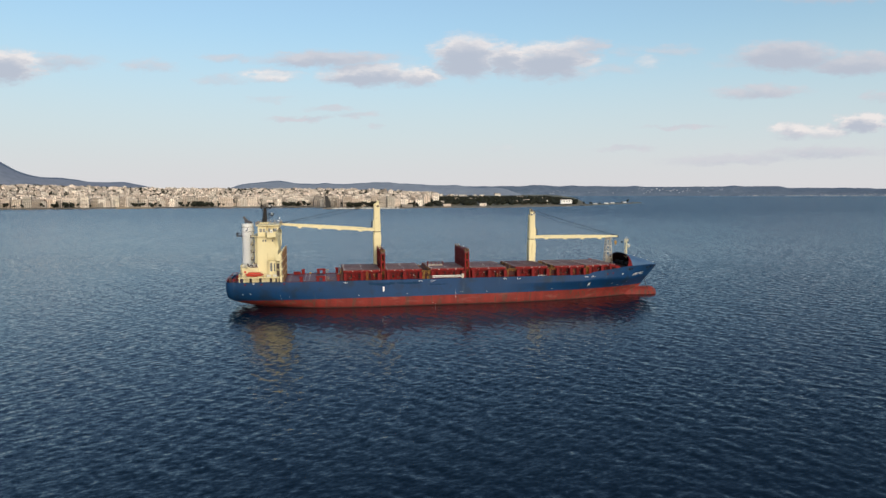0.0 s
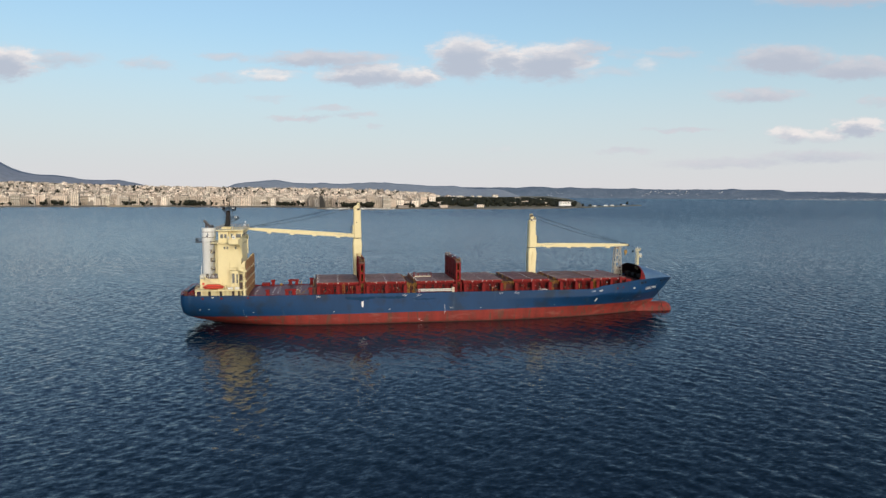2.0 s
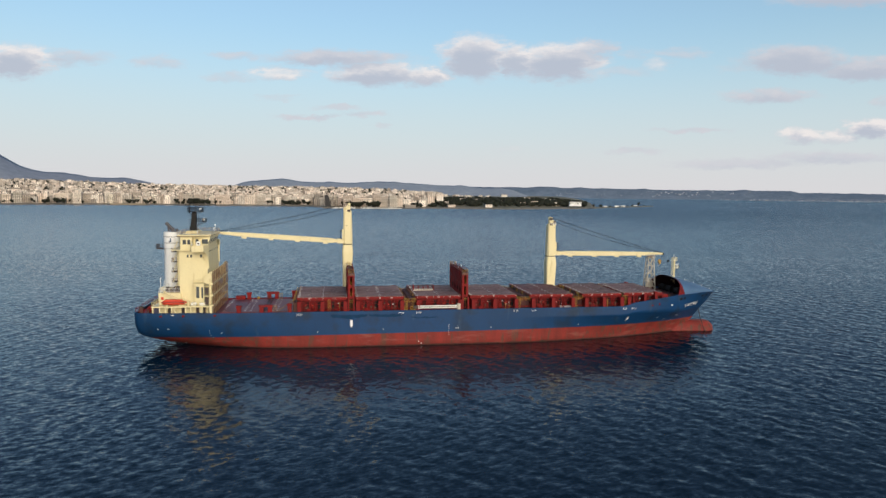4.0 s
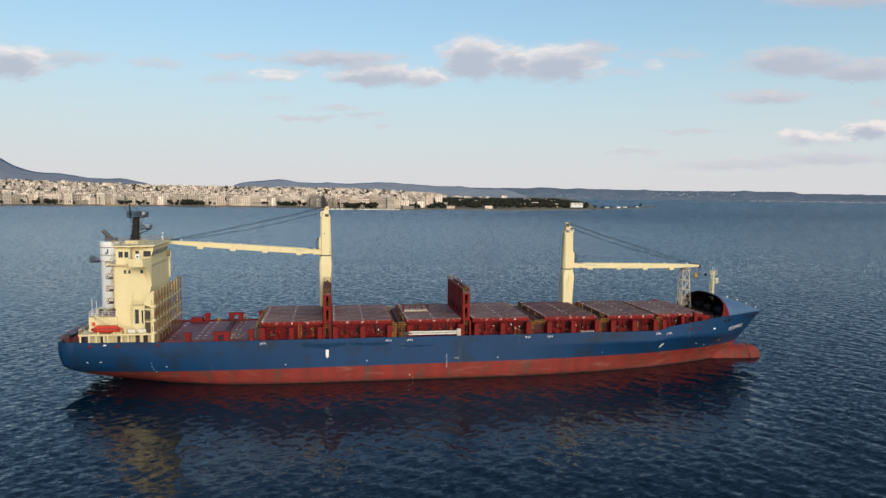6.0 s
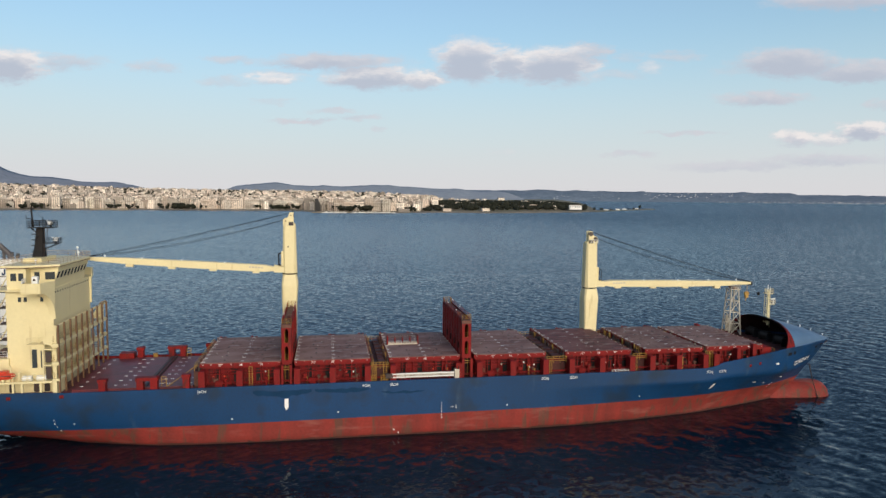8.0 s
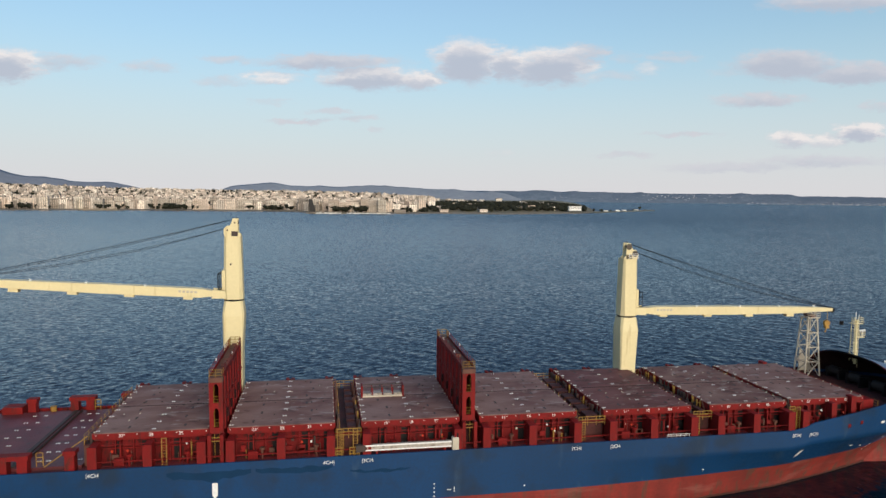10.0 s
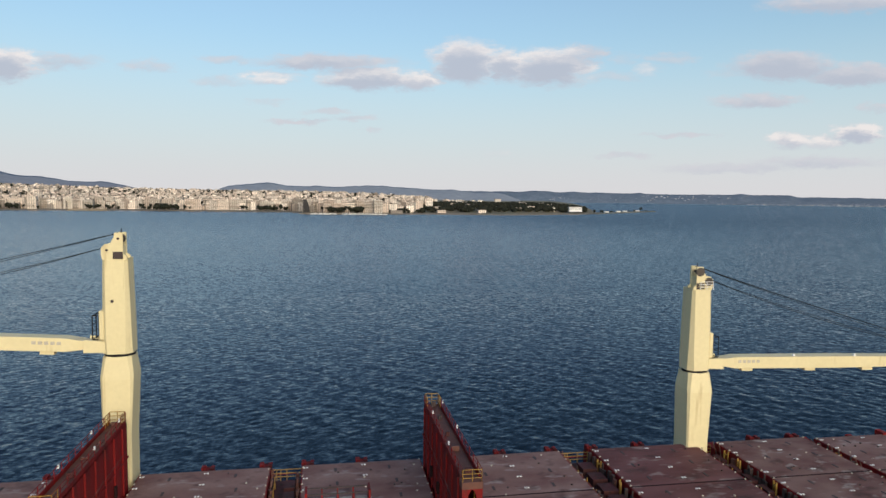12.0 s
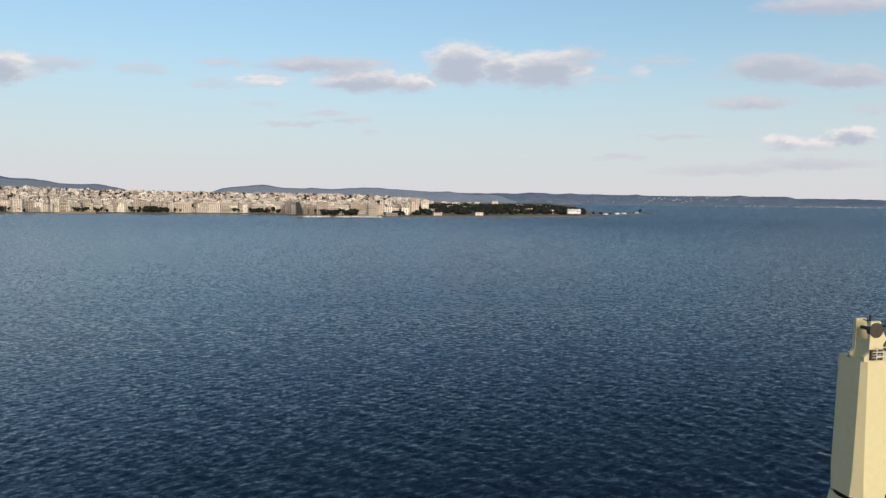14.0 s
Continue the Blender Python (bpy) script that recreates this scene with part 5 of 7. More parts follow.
for u, zs in ((-1.2, (2.6, 3.1, 3.6, 4.1, 4.6, 5.1)), (-60.3, (3.0, 3.6, 4.2, 4.8)), (66.5, (3.2, 3.7, 4.2))):
    for z in zs:
        plate("draught_mark", oblong(0.13, 0.17), u, z, LETTER, "white draught figures as plain bars")
plate("load_line", oblong(0.5, 0.07), 0.6, 4.3, LETTER, "white load line mark")
plate("load_line", oblong(0.07, 0.6), 1.2, 4.3, LETTER, "white load line mark")
# weathered touch-up patches of darker blue, and wet rust runs under the edge
TOUCH = material("darker_blue_touch_up", (0.006, 0.028, 0.070), (0.007, 0.036, 0.09), 0.4, 0.6, spec=0.1)
for u0, u1, z0, z1 in ((-31, -22, 6.9, 8.3), (-21.5, -13, 7.2, 8.2), (-11, -4, 6.8, 7.4)):
    bm = bmesh.new()
    rng = random.Random(int(u1))
    top, low = [], []
    for k in range(13):
        u = u0 + (u1 - u0) * k / 12
        fade = math.sin(math.pi * (k + 0.5) / 13) ** 0.4
        za, zb = z1 - rng.uniform(0, 0.3) * fade, z1 - (z1 - z0) * fade * rng.uniform(0.7, 1.0)
        top.append((hull_point(u, za)[0], -hull_point(u, za)[1] - 0.006, za))
        low.append((hull_point(u, zb)[0], -hull_point(u, zb)[1] - 0.006, zb))
    tv, lv = [bm.verts.new(p) for p in top], [bm.verts.new(p) for p in low]
    for k in range(12):
        bm.faces.new((lv[k], lv[k + 1], tv[k + 1], tv[k]))
    part("paint_patch", bm, TOUCH, ship, "darker touch-up paint on the hull")

# ---- aft deck ----
bm = boxes((-57.8, -40.2, -10.2, 10.2, 8.5, 8.98))
aft = part("aft_hatch_deck", bm, DECK, ship, "flat dull red aft container deck")
for x, n in ((-57.0, 7), (-52.0, 7), (-50.6, 7), (-45.2, 7), (-44.2, 7), (-40.9, 7)):
    for k in range(n):
        share("socket", SOCKET, aft, (x, -8.4 + 16.8 * k / (n - 1), 8.98))
bm = boxes((-47.6, -47.1, -10, 10, 8.98, 9.12), (-46.6, -46.5, -10, 10, 8.98, 9.3))
part("deck_seam", bm, DARK, aft)


def bollard_post(x, y, legs, z1):
    bm = bmesh.new()
    for dx in legs:
        box(bm, x + dx - 0.5, x + dx + 0.5, y - 0.55, y + 0.55, 8.6, z1 - 0.3)
    box(bm, x + legs[0] - 0.65, x + legs[-1] + 0.65, y - 0.6, y + 0.6, z1 - 0.5, z1)
    part("container_stand", bevelled(bm, 0.03) if len(legs) == 1 else bm, RED, ship, "red container stand on the aft deck")


for y in (-11.0, 10.9):
    bollard_post(-53.1, y, (0,), 10.75)
    bollard_post(-46.7, y, (-1.0, 1.0), 10.8)
    bollard_post(-41.0, y, (0,), 11.1)
each("fan_housing", [(-56.5, -54.0, 9.6, 11.5, 8.6, 9.9)], RED, ship, "low red fan housing")
part("bollard", tubes(((-50.6, 11.0, 8.6), (-50.6, 11.0, 9.5), 0.4, 10), ((-55.4, 11.3, 8.6), (-55.4, 11.3, 9.2), 0.5, 10)), YELLOW, ship, "yellow bollards on the aft deck")
for y in (-9.9, 9.9):
    part("aft_rail", rail(bmesh.new(), [(-44.9, y, 9.0), (-44.2, y, 9.0)], 1.5, 0.05, 0.6), YELLOW, ship, "yellow railing at the step of the aft deck")
part("stair_rail", tubes(((-44.0, -10.3, 9.0), (-39.6, -9.9, 12.1), 0.06, 4)), YELLOW, ship, "yellow sloping hand rail")
bm = boxes((-40.1, -39.3, -9.6, 9.6, 8.6, 10.9))
for i in range(12):
    box(bm, -40.25, -40.1, -9.2 + 1.6 * i, -8.6 + 1.6 * i, 9.0, 11.4)
part("step_wall", bm, RUST, ship, "rusty step with lashing gear before the first hatch")

edge = part("hatch_end_walk", boxes((-40.1, -39.25, -9.6, 9.6, 10.9, 11.05)), GAP, ship, "narrow walkway along the end of the first hatch")
for i in range(19):
    g = share("lashing_gear", gear_rng.choice(GEARS[:4] * 3 + GEARS), edge, (-39.45 + gear_rng.uniform(-0.1, 0.1), -9.2 + 1.02 * i, 0.12))
    g.rotation_euler = (0, 0, gear_rng.uniform(-0.4, 0.4))
part("walk_rail", rail(bmesh.new(), [(-40.05, -9.6, 11.05), (-40.05, 9.6, 11.05)], 1.15, 0.035, 1.5), YELLOW, edge, "yellow walkway railing")

# stores rack lying on a hatch
DUSTY = material("dusty_pale_cover", (0.42, 0.39, 0.35), (0.26, 0.23, 0.20), 1.2, 0.8, spots=(0.15, 0.12, 0.1), spot_at=0.55)
rack = tagged(new("stores_rack"), "red-framed rack with pale panels lying on a hatch", "rack")
rack.location = (-6.3, 0.4, ZT)
part("base_frame", boxes((-2.75, 2.75, -0.75, 0.75, 0.0, 0.2)), GREY, rack)
for x in (-2.7, 2.7):
    part("end_post", bevelled(boxes((x - 0.1, x + 0.1, -0.8, 0.8, 0.0, 1.5)), 0.02), RED, rack, "red end frame")
for x in (-1.35, 0, 1.35):
    each("post", [(x - 0.06, x + 0.06, -0.7, -0.58, 0.25, 1.25), (x - 0.06, x + 0.06, 0.58, 0.7, 0.25, 1.25)], RED, rack)
for k in range(4):
    x = -2.02 + 1.35 * k
    part("panel", boxes((x - 0.52, x + 0.52, -0.6, 0.6, 0.2, 0.45)), DUSTY, rack, "dusty pale panel")
part("top_bar", tubes(((-2.7, -0.64, 1.3), (2.7, -0.64, 1.3), 0.06, 5), ((-2.7, 0.64, 1.3), (2.7, 0.64, 1.3), 0.06, 5)), DARK, rack)

# stowed boarding ladder in the side recess
gang = tagged(new("boarding_ladder"), "long pale boarding ladder stowed along the ship's side", "ladder")
gang.location = (-4.0, -11.6, 9.25)
part("beam", bevelled(boxes((-5.3, 4.9, -0.18, 0.22, 0.15, 0.85)), 0.04), DUSTY, gang)
each("stringer", [(-5.3, 4.9, -0.24, -0.17, 0.68, 0.84), (-5.3, 4.9, -0.24, -0.17, 0.16, 0.3)], WHITE, gang)
each("tread", [(-5.0 + 0.5 * k, -4.93 + 0.5 * k, -0.22, -0.17, 0.3, 0.68) for k in range(20)], GREY, gang)
part("end_bracket", bevelled(boxes((4.95, 5.75, -0.35, 0.35, -0.3, 1.25)), 0.06), GREY, gang)
part("roller", tubes(((-5.5, -0.3, 0.5), (-5.5, 0.3, 0.5), 0.4, 12)), DARK, gang)
part("winch", boxes((-6.3, -5.75, -0.35, 0.3, 0.1, 0.9)), DARK, gang)
part("lug", tubes(((5.6, 0, 1.25), (5.6, 0, 1.75), 0.25, 8)), BLACK, gang)
each("foot", [(-4.0, -3.8, -0.2, 0.2, -0.65, 0.15), (4.0, 4.2, -0.2, 0.2, -0.65, 0.15)], RED, gang)
bm = bmesh.new()
rail(bm, [(-13.3, -11.4, 8.7), (-11.9, -11.4, 8.7)], 1.1, 0.06, 0.7)
part("gate_rail", bm, YELLOW, ship, "yellow gate railing at the ship's side")
bm = bmesh.new()
rail(bm, [(-11.0, -11.4, 8.7), (-9.9, -11.4, 8.7)], 1.1, 0.06, 0.6)
part("gate_rail", bm, YELLOW, ship, "yellow gate railing at the ship's side")
bm = bmesh.new()
rail(bm, [(28.3, -11.7, 8.95), (31.3, -11.7, 8.95)], 0.42, 0.028, 0.55, 2)
part("side_rack", bm, WHITE, ship, "small white rack on the ship's side")

# ---- superstructure ----
XF, XA, HW = -60.65, -67.25, 8.2
house = part("superstructure", boxes((XA, XF, -HW, HW, 8.6, 24.2)), CREAM, ship, "cream painted accommodation block")
bm = bmesh.new()
# wheelhouse with a forward-leaning front, and wings out to the ship's sides
prism(bm, [(-64.25, 24.2), (XF - 0.2, 24.2), (XF - 0.2, 25.3), (XF + 0.35, 26.9), (XF + 0.35, 27.5), (-64.25, 27.5)], -6.6, 6.6)
part("wheelhouse", bm, CREAM, house)
part("chart_room", boxes((XA + 0.3, -64.25, -8.3, 8.3, 24.2, 27.5)), CREAM, house)
# the roof narrows over the open wings
PLAN = [(XA - 0.3, -8.9), (-64.1, -8.9), (XF + 0.7, -6.9), (XF + 0.7, 6.9), (-64.1, 8.9), (XA - 0.3, 8.9)]
roof = part("wheelhouse_roof", bevelled(loft(bmesh.new(), [[(x, y, z) for x, y in PLAN] for z in (27.5, 27.85)]), 0.06), CREAM, house)
for (x0, y0), (x1, y1) in zip(PLAN, PLAN[1:4]):
    part("roof_edge", tubes(((x0, y0, 27.5), (x1, y1, 27.5), 0.05, 5)), RUST, roof, "rust line along the roof edge")
for s in (-1, 1):
    # open wing: its plan narrows outwards, with a parapet on three sides
    plan = [(XF - 3.9, s * 8.3), (-63.7, s * 11.62), (-61.1, s * 11.62), (XF + 0.35, s * 8.3)]
    wing = part("bridge_wing", loft(bmesh.new(), [[(x, y, z) for x, y in plan] for z in (23.9, 24.15)]), CREAM, house, "cream bridge wing")
    for (x0, y0), (x1, y1) in zip(plan, plan[1:]):
        d = Vector((y1 - y0, x0 - x1, 0)).normalized() * 0.06
        ring = [(x0 + d.x, y0 + d.y), (x1 + d.x, y1 + d.y), (x1 - d.x, y1 - d.y), (x0 - d.x, y0 - d.y)]
        part("parapet", loft(bmesh.new(), [[(x, y, z) for x, y in ring] for z in (24.15, 25.4)]), CREAM, wing)
        part("parapet_cap", tubes(((x0, y0, 25.42), (x1, y1, 25.42), 0.07, 5)), CREAM, wing)
for s in (-1, 1):
    bm = bmesh.new()
    # curved knee below each wing
    out = [(s * 8.2, 19.6)] + [(s * (8.2 + 3.4 * (1 - math.cos(a))), 19.6 + 4.3 * math.sin(a)) for a in np.linspace(0.15, math.pi / 2, 10)] + [(s * 8.2, 23.9)]
    loft(bm, [[(x - 0.36 * (abs(y) - 8.2) / 1.5, y, z) for y, z in out] for x in (XF - 0.6, XF + 0.30)])
    part("wing_knee", bm, CREAM, house, "curved knee under the wing")
# stained cream railings
RAIL = material("stained_cream_rail", (0.46, 0.34, 0.17), (0.30, 0.17, 0.08), 1.5, 0.6, bump=0)
# windows
for k in range(9):
    y = -5.9 + 1.475 * k
    bm = bmesh.new()
    loft(bm, [[(XF - 0.2 + 0.55 * (z - 25.3) / 1.6 + e, y + d, z) for d, z in ((-0.36, 25.6), (0.36, 25.6), (0.36, 26.6), (-0.36, 26.6))] for e in (-0.02, 0.012)])
    part("window", bm, GLASS, house, "dark wheelhouse window")
for x0, x1, y in ((-66.4, -65.6, 8.3), (-65.3, -64.6, 8.3), (-63.7, -63.0, 6.6), (-62.2, -60.8, 6.6)):
    for s in (-1, 1):
        part("window", boxes((x0, x1, s * (y + 0.02) - 0.04, s * (y + 0.02) + 0.04, 25.5, 26.65)), GLASS, house, "dark wheelhouse window")
for x in (-65.3, -64.5, -62.2, -61.4):
    part("port_window", boxes((x - 0.22, x + 0.22, -8.26, -8.18, 22.3, 23.0)), GLASS, house)
for k in range(15):
    y = -7.2 + 1.03 * k
    part("front_vent", boxes((XF - 0.1, XF + 0.012, y - 0.16, y + 0.16, 23.45, 23.75)), DARK, house)
part("deck_edge", boxes((XA - 0.6, XF - 3.95, -9.1, -8.2, 24.0, 24.2), (XA - 1.9, XA, -8.3, 8.3, 24.0, 24.2)), CREAM, house)
bm = bmesh.new()
rail(bm, [(x * 1.0, y * 0.985, 27.85) for x, y in PLAN + PLAN[:1]], 0.9, 0.03, 1.5)
part("roof_rail", bm, RAIL, house)
part("wing_rail", rail(bmesh.new(), [(XF - 3.7, -8.4, 25.3), (-63.6, -11.5, 25.3)], 0.7, 0.035, 0.9), WHITE, house)
for x, y, h in ((-60.5, 2.5, 1.9), (-61.2, 5.0, 0.9), (-63.0, -7.8, 0.8)):
    bm = tubes(((x, y, 27.8), (x, y, 27.8 + h), 0.05, 5))
    bmesh.ops.create_icosphere(bm, subdivisions=1, radius=0.22, matrix=Matrix.Translation((x, y, 27.8 + h)))
    part("aerial", bm, WHITE, house, "white aerial on the roof")
part("roof_house", boxes((-66.7, -64.0, -3.0, 3.0, 27.85, 28.45)), CREAM, house)
gear = part("wing_console", bevelled(boxes((-62.9, -62.1, -9.9, -9.2, 24.25, 26.3)), 0.06), WHITE, house, "white steering console on the open wing")
part("console_dial", tubes(((-62.5, -9.95, 25.8), (-62.5, -9.9, 25.8), 0.2, 10)), DARK, gear, "dark dial")

# radar mast
bm = bmesh.new()
loft(bm, [oct_ring(-65.5, 0, 27.8, 0.95, 0.85, 0.25), oct_ring(-65.3, 0, 30.0, 0.66, 0.62, 0.25), oct_ring(-65.1, 0, 33.2, 0.5, 0.5, 0.2)])
mast = part("radar_mast", bm, BLACK, ship, "black radar mast on the wheelhouse roof")
bm = boxes((-66.6, -63.0, -1.3, 1.3, 33.1, 33.25))
tube(bm, (-65.3, 0, 31.9), (-66.5, 0, 33.1), 0.1, 5)
part("mast_platform", bm, BLACK, mast)
bm = rail(bmesh.new(), [(-66.6, -1.3, 33.25), (-63.0, -1.3, 33.25), (-63.0, 1.3, 33.25), (-66.6, 1.3, 33.25), (-66.6, -1.3, 33.25)], 1.0, 0.05, 0.9)
part("platform_rail", bm, BLACK, mast)
bm = boxes((-64.6, -62.2, -0.7, 0.7, 30.6, 30.72))
tube(bm, (-64.8, 0, 29.6), (-62.4, 0, 30.6), 0.1, 5)
part("scanner_platform", bm, BLACK, mast)
part("platform_rail", rail(bmesh.new(), [(-64.4, -0.7, 30.72), (-62.2, -0.7, 30.72), (-62.2, 0.7, 30.72)], 0.8, 0.045, 0.7), BLACK, mast)
bm = tubes(((-66.2, 0, 33.2), (-66.4, 0, 36.5), 0.14, 6), ((-67.2, 0, 34.6), (-66.2, 0, 34.6), 0.07, 5), ((-67.2, 0, 34.6), (-67.2, 0, 35.2), 0.06, 5), ((-66.0, 0, 36.2), (-66.9, 0, 36.2), 0.06, 5), ((-64.9, 0.5, 33.2), (-64.9, 0.5, 34.9), 0.07, 5), ((-66.3, 0, 36.2), (-64.9, 0.5, 34.6), 0.03, 4))
part("topmast", bm, BLACK, mast)
each("mast_step", [(-66.5, -65.7, -0.15, 0.15, z, z + 0.14) for z in (29.3, 30.2, 31.1, 32.0)], BLACK, mast)
part("mast_ladder", tubes(((-64.6, -0.5, 28.0), (-64.3, -0.5, 33.1), 0.05, 4), ((-64.2, -0.5, 28.0), (-63.9, -0.5, 33.1), 0.05, 4)), DARK, mast)
part("yard", tubes(((-65.2, -1.9, 31.8), (-65.2, 1.9, 31.8), 0.08, 5)), BLACK, mast)
for x, z in ((-63.6, 34.0), (-62.9, 31.3)):
    scan = part("radar_scanner", boxes((x - 0.3, x + 0.3, -0.3, 0.3, z - 0.3, z + 0.1)), WHITE, mast, "white radar scanner")
    part("pedestal", tubes(((x, 0, z - 0.8), (x, 0, z - 0.3), 0.14, 8)), BLACK, scan)
    part("scanner_bar", bevelled(boxes((x - 0.55, x + 0.6, -0.1, 0.1, z + 0.14, z + 0.28)), 0.04), WHITE, scan)

# funnel
FX, FY = -71.45, 3.9
rings = [[(FX + 1.95 * math.cos(a), FY + 2.1 * math.sin(a), z) for a in np.linspace(0, 2 * math.pi, 24, endpoint=False)] for z in (11.5, 23.5)]
rings += [[(FX + 2.05 * math.cos(a), FY + 2.3 * math.sin(a), z) for a in np.linspace(0, 2 * math.pi, 24, endpoint=False)] for z in (23.8, 27.7, 27.85)]
funnel = part("funnel", loft(bmesh.new(), rings), WHITE, ship, "tall white funnel behind the wheelhouse")
bm = bmesh.new()
for z in (25.0, 26.6):
    loft(bm, [[(FX + (2.07) * math.cos(a), FY + 2.33 * math.sin(a), q) for a in np.linspace(0, 2 * math.pi, 24, endpoint=False)] for q in (z, z + 0.13)])
part("funnel_band", bm, DARK, funnel, "thin dark bands")
m = Matrix.Translation((FX + 0.1, FY - 2.36, 25.8)) @ FACE
bm = boxes((-0.12, 0.12, -0.3, 0.5, 0, 0.05), (-0.45, 0.0, -0.5, -0.28, 0, 0.05), (-0.45, -0.25, -0.3, -0.05, 0, 0.05))
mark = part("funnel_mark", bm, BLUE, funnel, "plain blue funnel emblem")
mark.matrix_world = m
bm = bmesh.new()
for dx, dy, h in ((-0.7, -0.5, 1.4), (0.2, 0.4, 1.1), (0.6, -0.6, 1.0), (1.0, 0.5, 0.8), (1.3, -0.2, 0.9)):
    tube(bm, (FX + dx, FY + dy, 27.7), (FX + dx, FY + dy, 27.8 + h), 0.26, 8)
tube(bm, (FX + 0.3, FY - 0.4, 27.7), (FX + 0.1, FY - 0.4, 28.7), 0.42, 10)
tube(bm, (FX + 0.2, FY - 0.4, 28.5), (FX - 1.3, FY - 0.6, 30.2), 0.42, 10)
part("exhaust_pipe", bm, SOOT, funnel, "sooty exhaust pipes")
bm = boxes((FX - 3.5, FX - 1.7, FY - 2.4, FY + 1.4, 23.5, 23.65))
rail(bm, [(FX - 1.8, FY - 2.4, 23.65), (FX - 3.5, FY - 2.4, 23.65), (FX - 3.5, FY + 1.4, 23.65)], 1.1, 0.05, 0.9)
part("funnel_platform", bm, DARK, funnel, "dark railed platform")
stair = part("funnel_stair", boxes((-68.3, -67.3, -5.6, -3.8, 11.0, 24.0)), CREAM, funnel)
for k in range(5):
    z = 13.4 + 2.5 * k
    part("landing", boxes((-69.6, -68.3, -5.8, -3.6, z, z + 0.12)), DARK, stair, "dark steel landing")
    part("landing_rail", rail(bmesh.new(), [(-68.3, -5.75, z), (-69.6, -5.75, z), (-69.6, -3.7, z)], 1.0, 0.035, 1.3, 2), RUST, stair)
    part("flight", tubes(((-69.4, -5.6, z), (-68.5, -4.0, z + 2.5), 0.09, 5)), CREAM, stair)
part("funnel_casing", bevelled(boxes((-73.9, -69.0, 1.2, 6.6, 10.85, 13.7)), 0.05), CREAM, funnel)

# poop: open gallery along the ship's side with a deck above it
poop = part("poop_deck", boxes((-73.2, -59.3, -11.6, 11.6, 10.55, 10.85), (-59.9, -59.3, -11.6, -8.2, 8.7, 10.55)), CREAM, ship, "cream poop deck over an open gallery")
for x in (-72.9, -71.3, -70.0, -68.6, -67.9, -65.4, -64.2, -61.6):
    for s in (-1, 1):
        part("pillar", boxes((x - 0.14, x + 0.14, s * 11.35 - 0.12, s * 11.35 + 0.12, 8.7, 10.55)), CREAM, poop)
part("gallery_wall", boxes((-72.0, -60.5, -9.2, 9.2, 8.6, 10.5)), CREAM, poop)
each("gallery_door", [(x, x + 0.75, -9.28, -9.2, 8.7, 10.3) for x in (-69.9, -66.8, -63.4, -61.9)], DARK, poop, "dark gallery door")
bm = bmesh.new()
rail(bm, [(-61.0, -11.5, 10.85), (-67.0, -11.5, 10.85)], 1.05, 0.035, 1.2)
rail(bm, [(-72.0, -11.5, 10.85), (-73.1, -11.5, 10.85), (-73.1, 11.5, 10.85), (-60.0, 11.5, 10.85)], 1.05, 0.035, 1.5)
part("poop_rail", bm, CREAM, poop)
after = part("after_house", bevelled(boxes((-72.2, -67.0, -8.6, 8.6, 10.85, 13.7)), 0.05), CREAM, ship, "low cream deck house behind the block")
bm = bmesh.new()
rail(bm, [(-67.2, -8.5, 13.7), (-72.1, -8.5, 13.7), (-72.1, 8.5, 13.7), (-67.2, 8.5, 13.7)], 1.1, 0.035, 1.3)
for x, y, h in ((-72.0, -7.0, 3.6), (-71.0, -7.5, 3.0), (-72.0, 2.0, 3.2)):
    tube(bm, (x, y, 13.7), (x, y, 13.7 + h), 0.05, 5)
part("house_rail", bm, WHITE, after)
part("roof_plate", boxes((-70.5, -67.0, -7.6, 7.6, 13.72, 13.9)), RUST, after, "rust-brown roof plating")
each("roof_gear", [(-70.9, -70.2, -6.8, -6.0, 13.9, 14.9), (-69.5, -68.7, -7.4, -6.6, 13.9, 14.6), (-68.3, -67.7, -7.4, -6.4, 13.9, 15.0)], DARK, after)
part("life_ring_box", boxes((-71.6, -71.0, -8.72, -8.6, 12.0, 12.7)), ORANGE, after, "red square life ring box")
# mooring deck at the stern
bm = bmesh.new()
rail(bm, [(-73.4, -11.2, 9.2), (-76.4, -10.4, 9.2), (-77.4, -9.0, 9.2), (-77.4, 9.0, 9.2), (-73.4, 11.2, 9.2)], 1.0, 0.04, 1.5)
part("stern_rail", bm, RED, ship, "red stern railing")
for y in (-6.0, 3.0):
    part("mooring_winch", tubes(((-75.0, y, 9.4), (-75.0, y + 2.4, 9.4), 0.6, 12)), RED, ship, "red mooring winch on the stern")
each("stern_locker", [(-76.4, -75.6, -9.5, -8.9, 8.6, 10.6), (-74.4, -74.0, -10.4, -10.0, 8.6, 10.2)], DARK, ship)

# stair tower beside the block
bm = boxes((-63.5, -61.3, -10.2, -8.25, 10.85, 16.0), (-63.8, -61.2, -10.4, -8.2, 16.0, 16.15))
st = part("stair_house", bm, CREAM, ship, "cream stair house with a tall dark door")
part("stair_door", boxes((-63.1, -62.4, -10.26, -10.2, 12.6, 15.4), (-61.9, -61.5, -10.26, -10.2, 12.6, 15.2)), GLASS, st, "dark doorway")
bm = bmesh.new()
rail(bm, [(-63.7, -10.3, 16.15), (-61.3, -10.3, 16.15)], 1.0, 0.035, 0.8)
part("stair_rail", bm, CREAM, st)
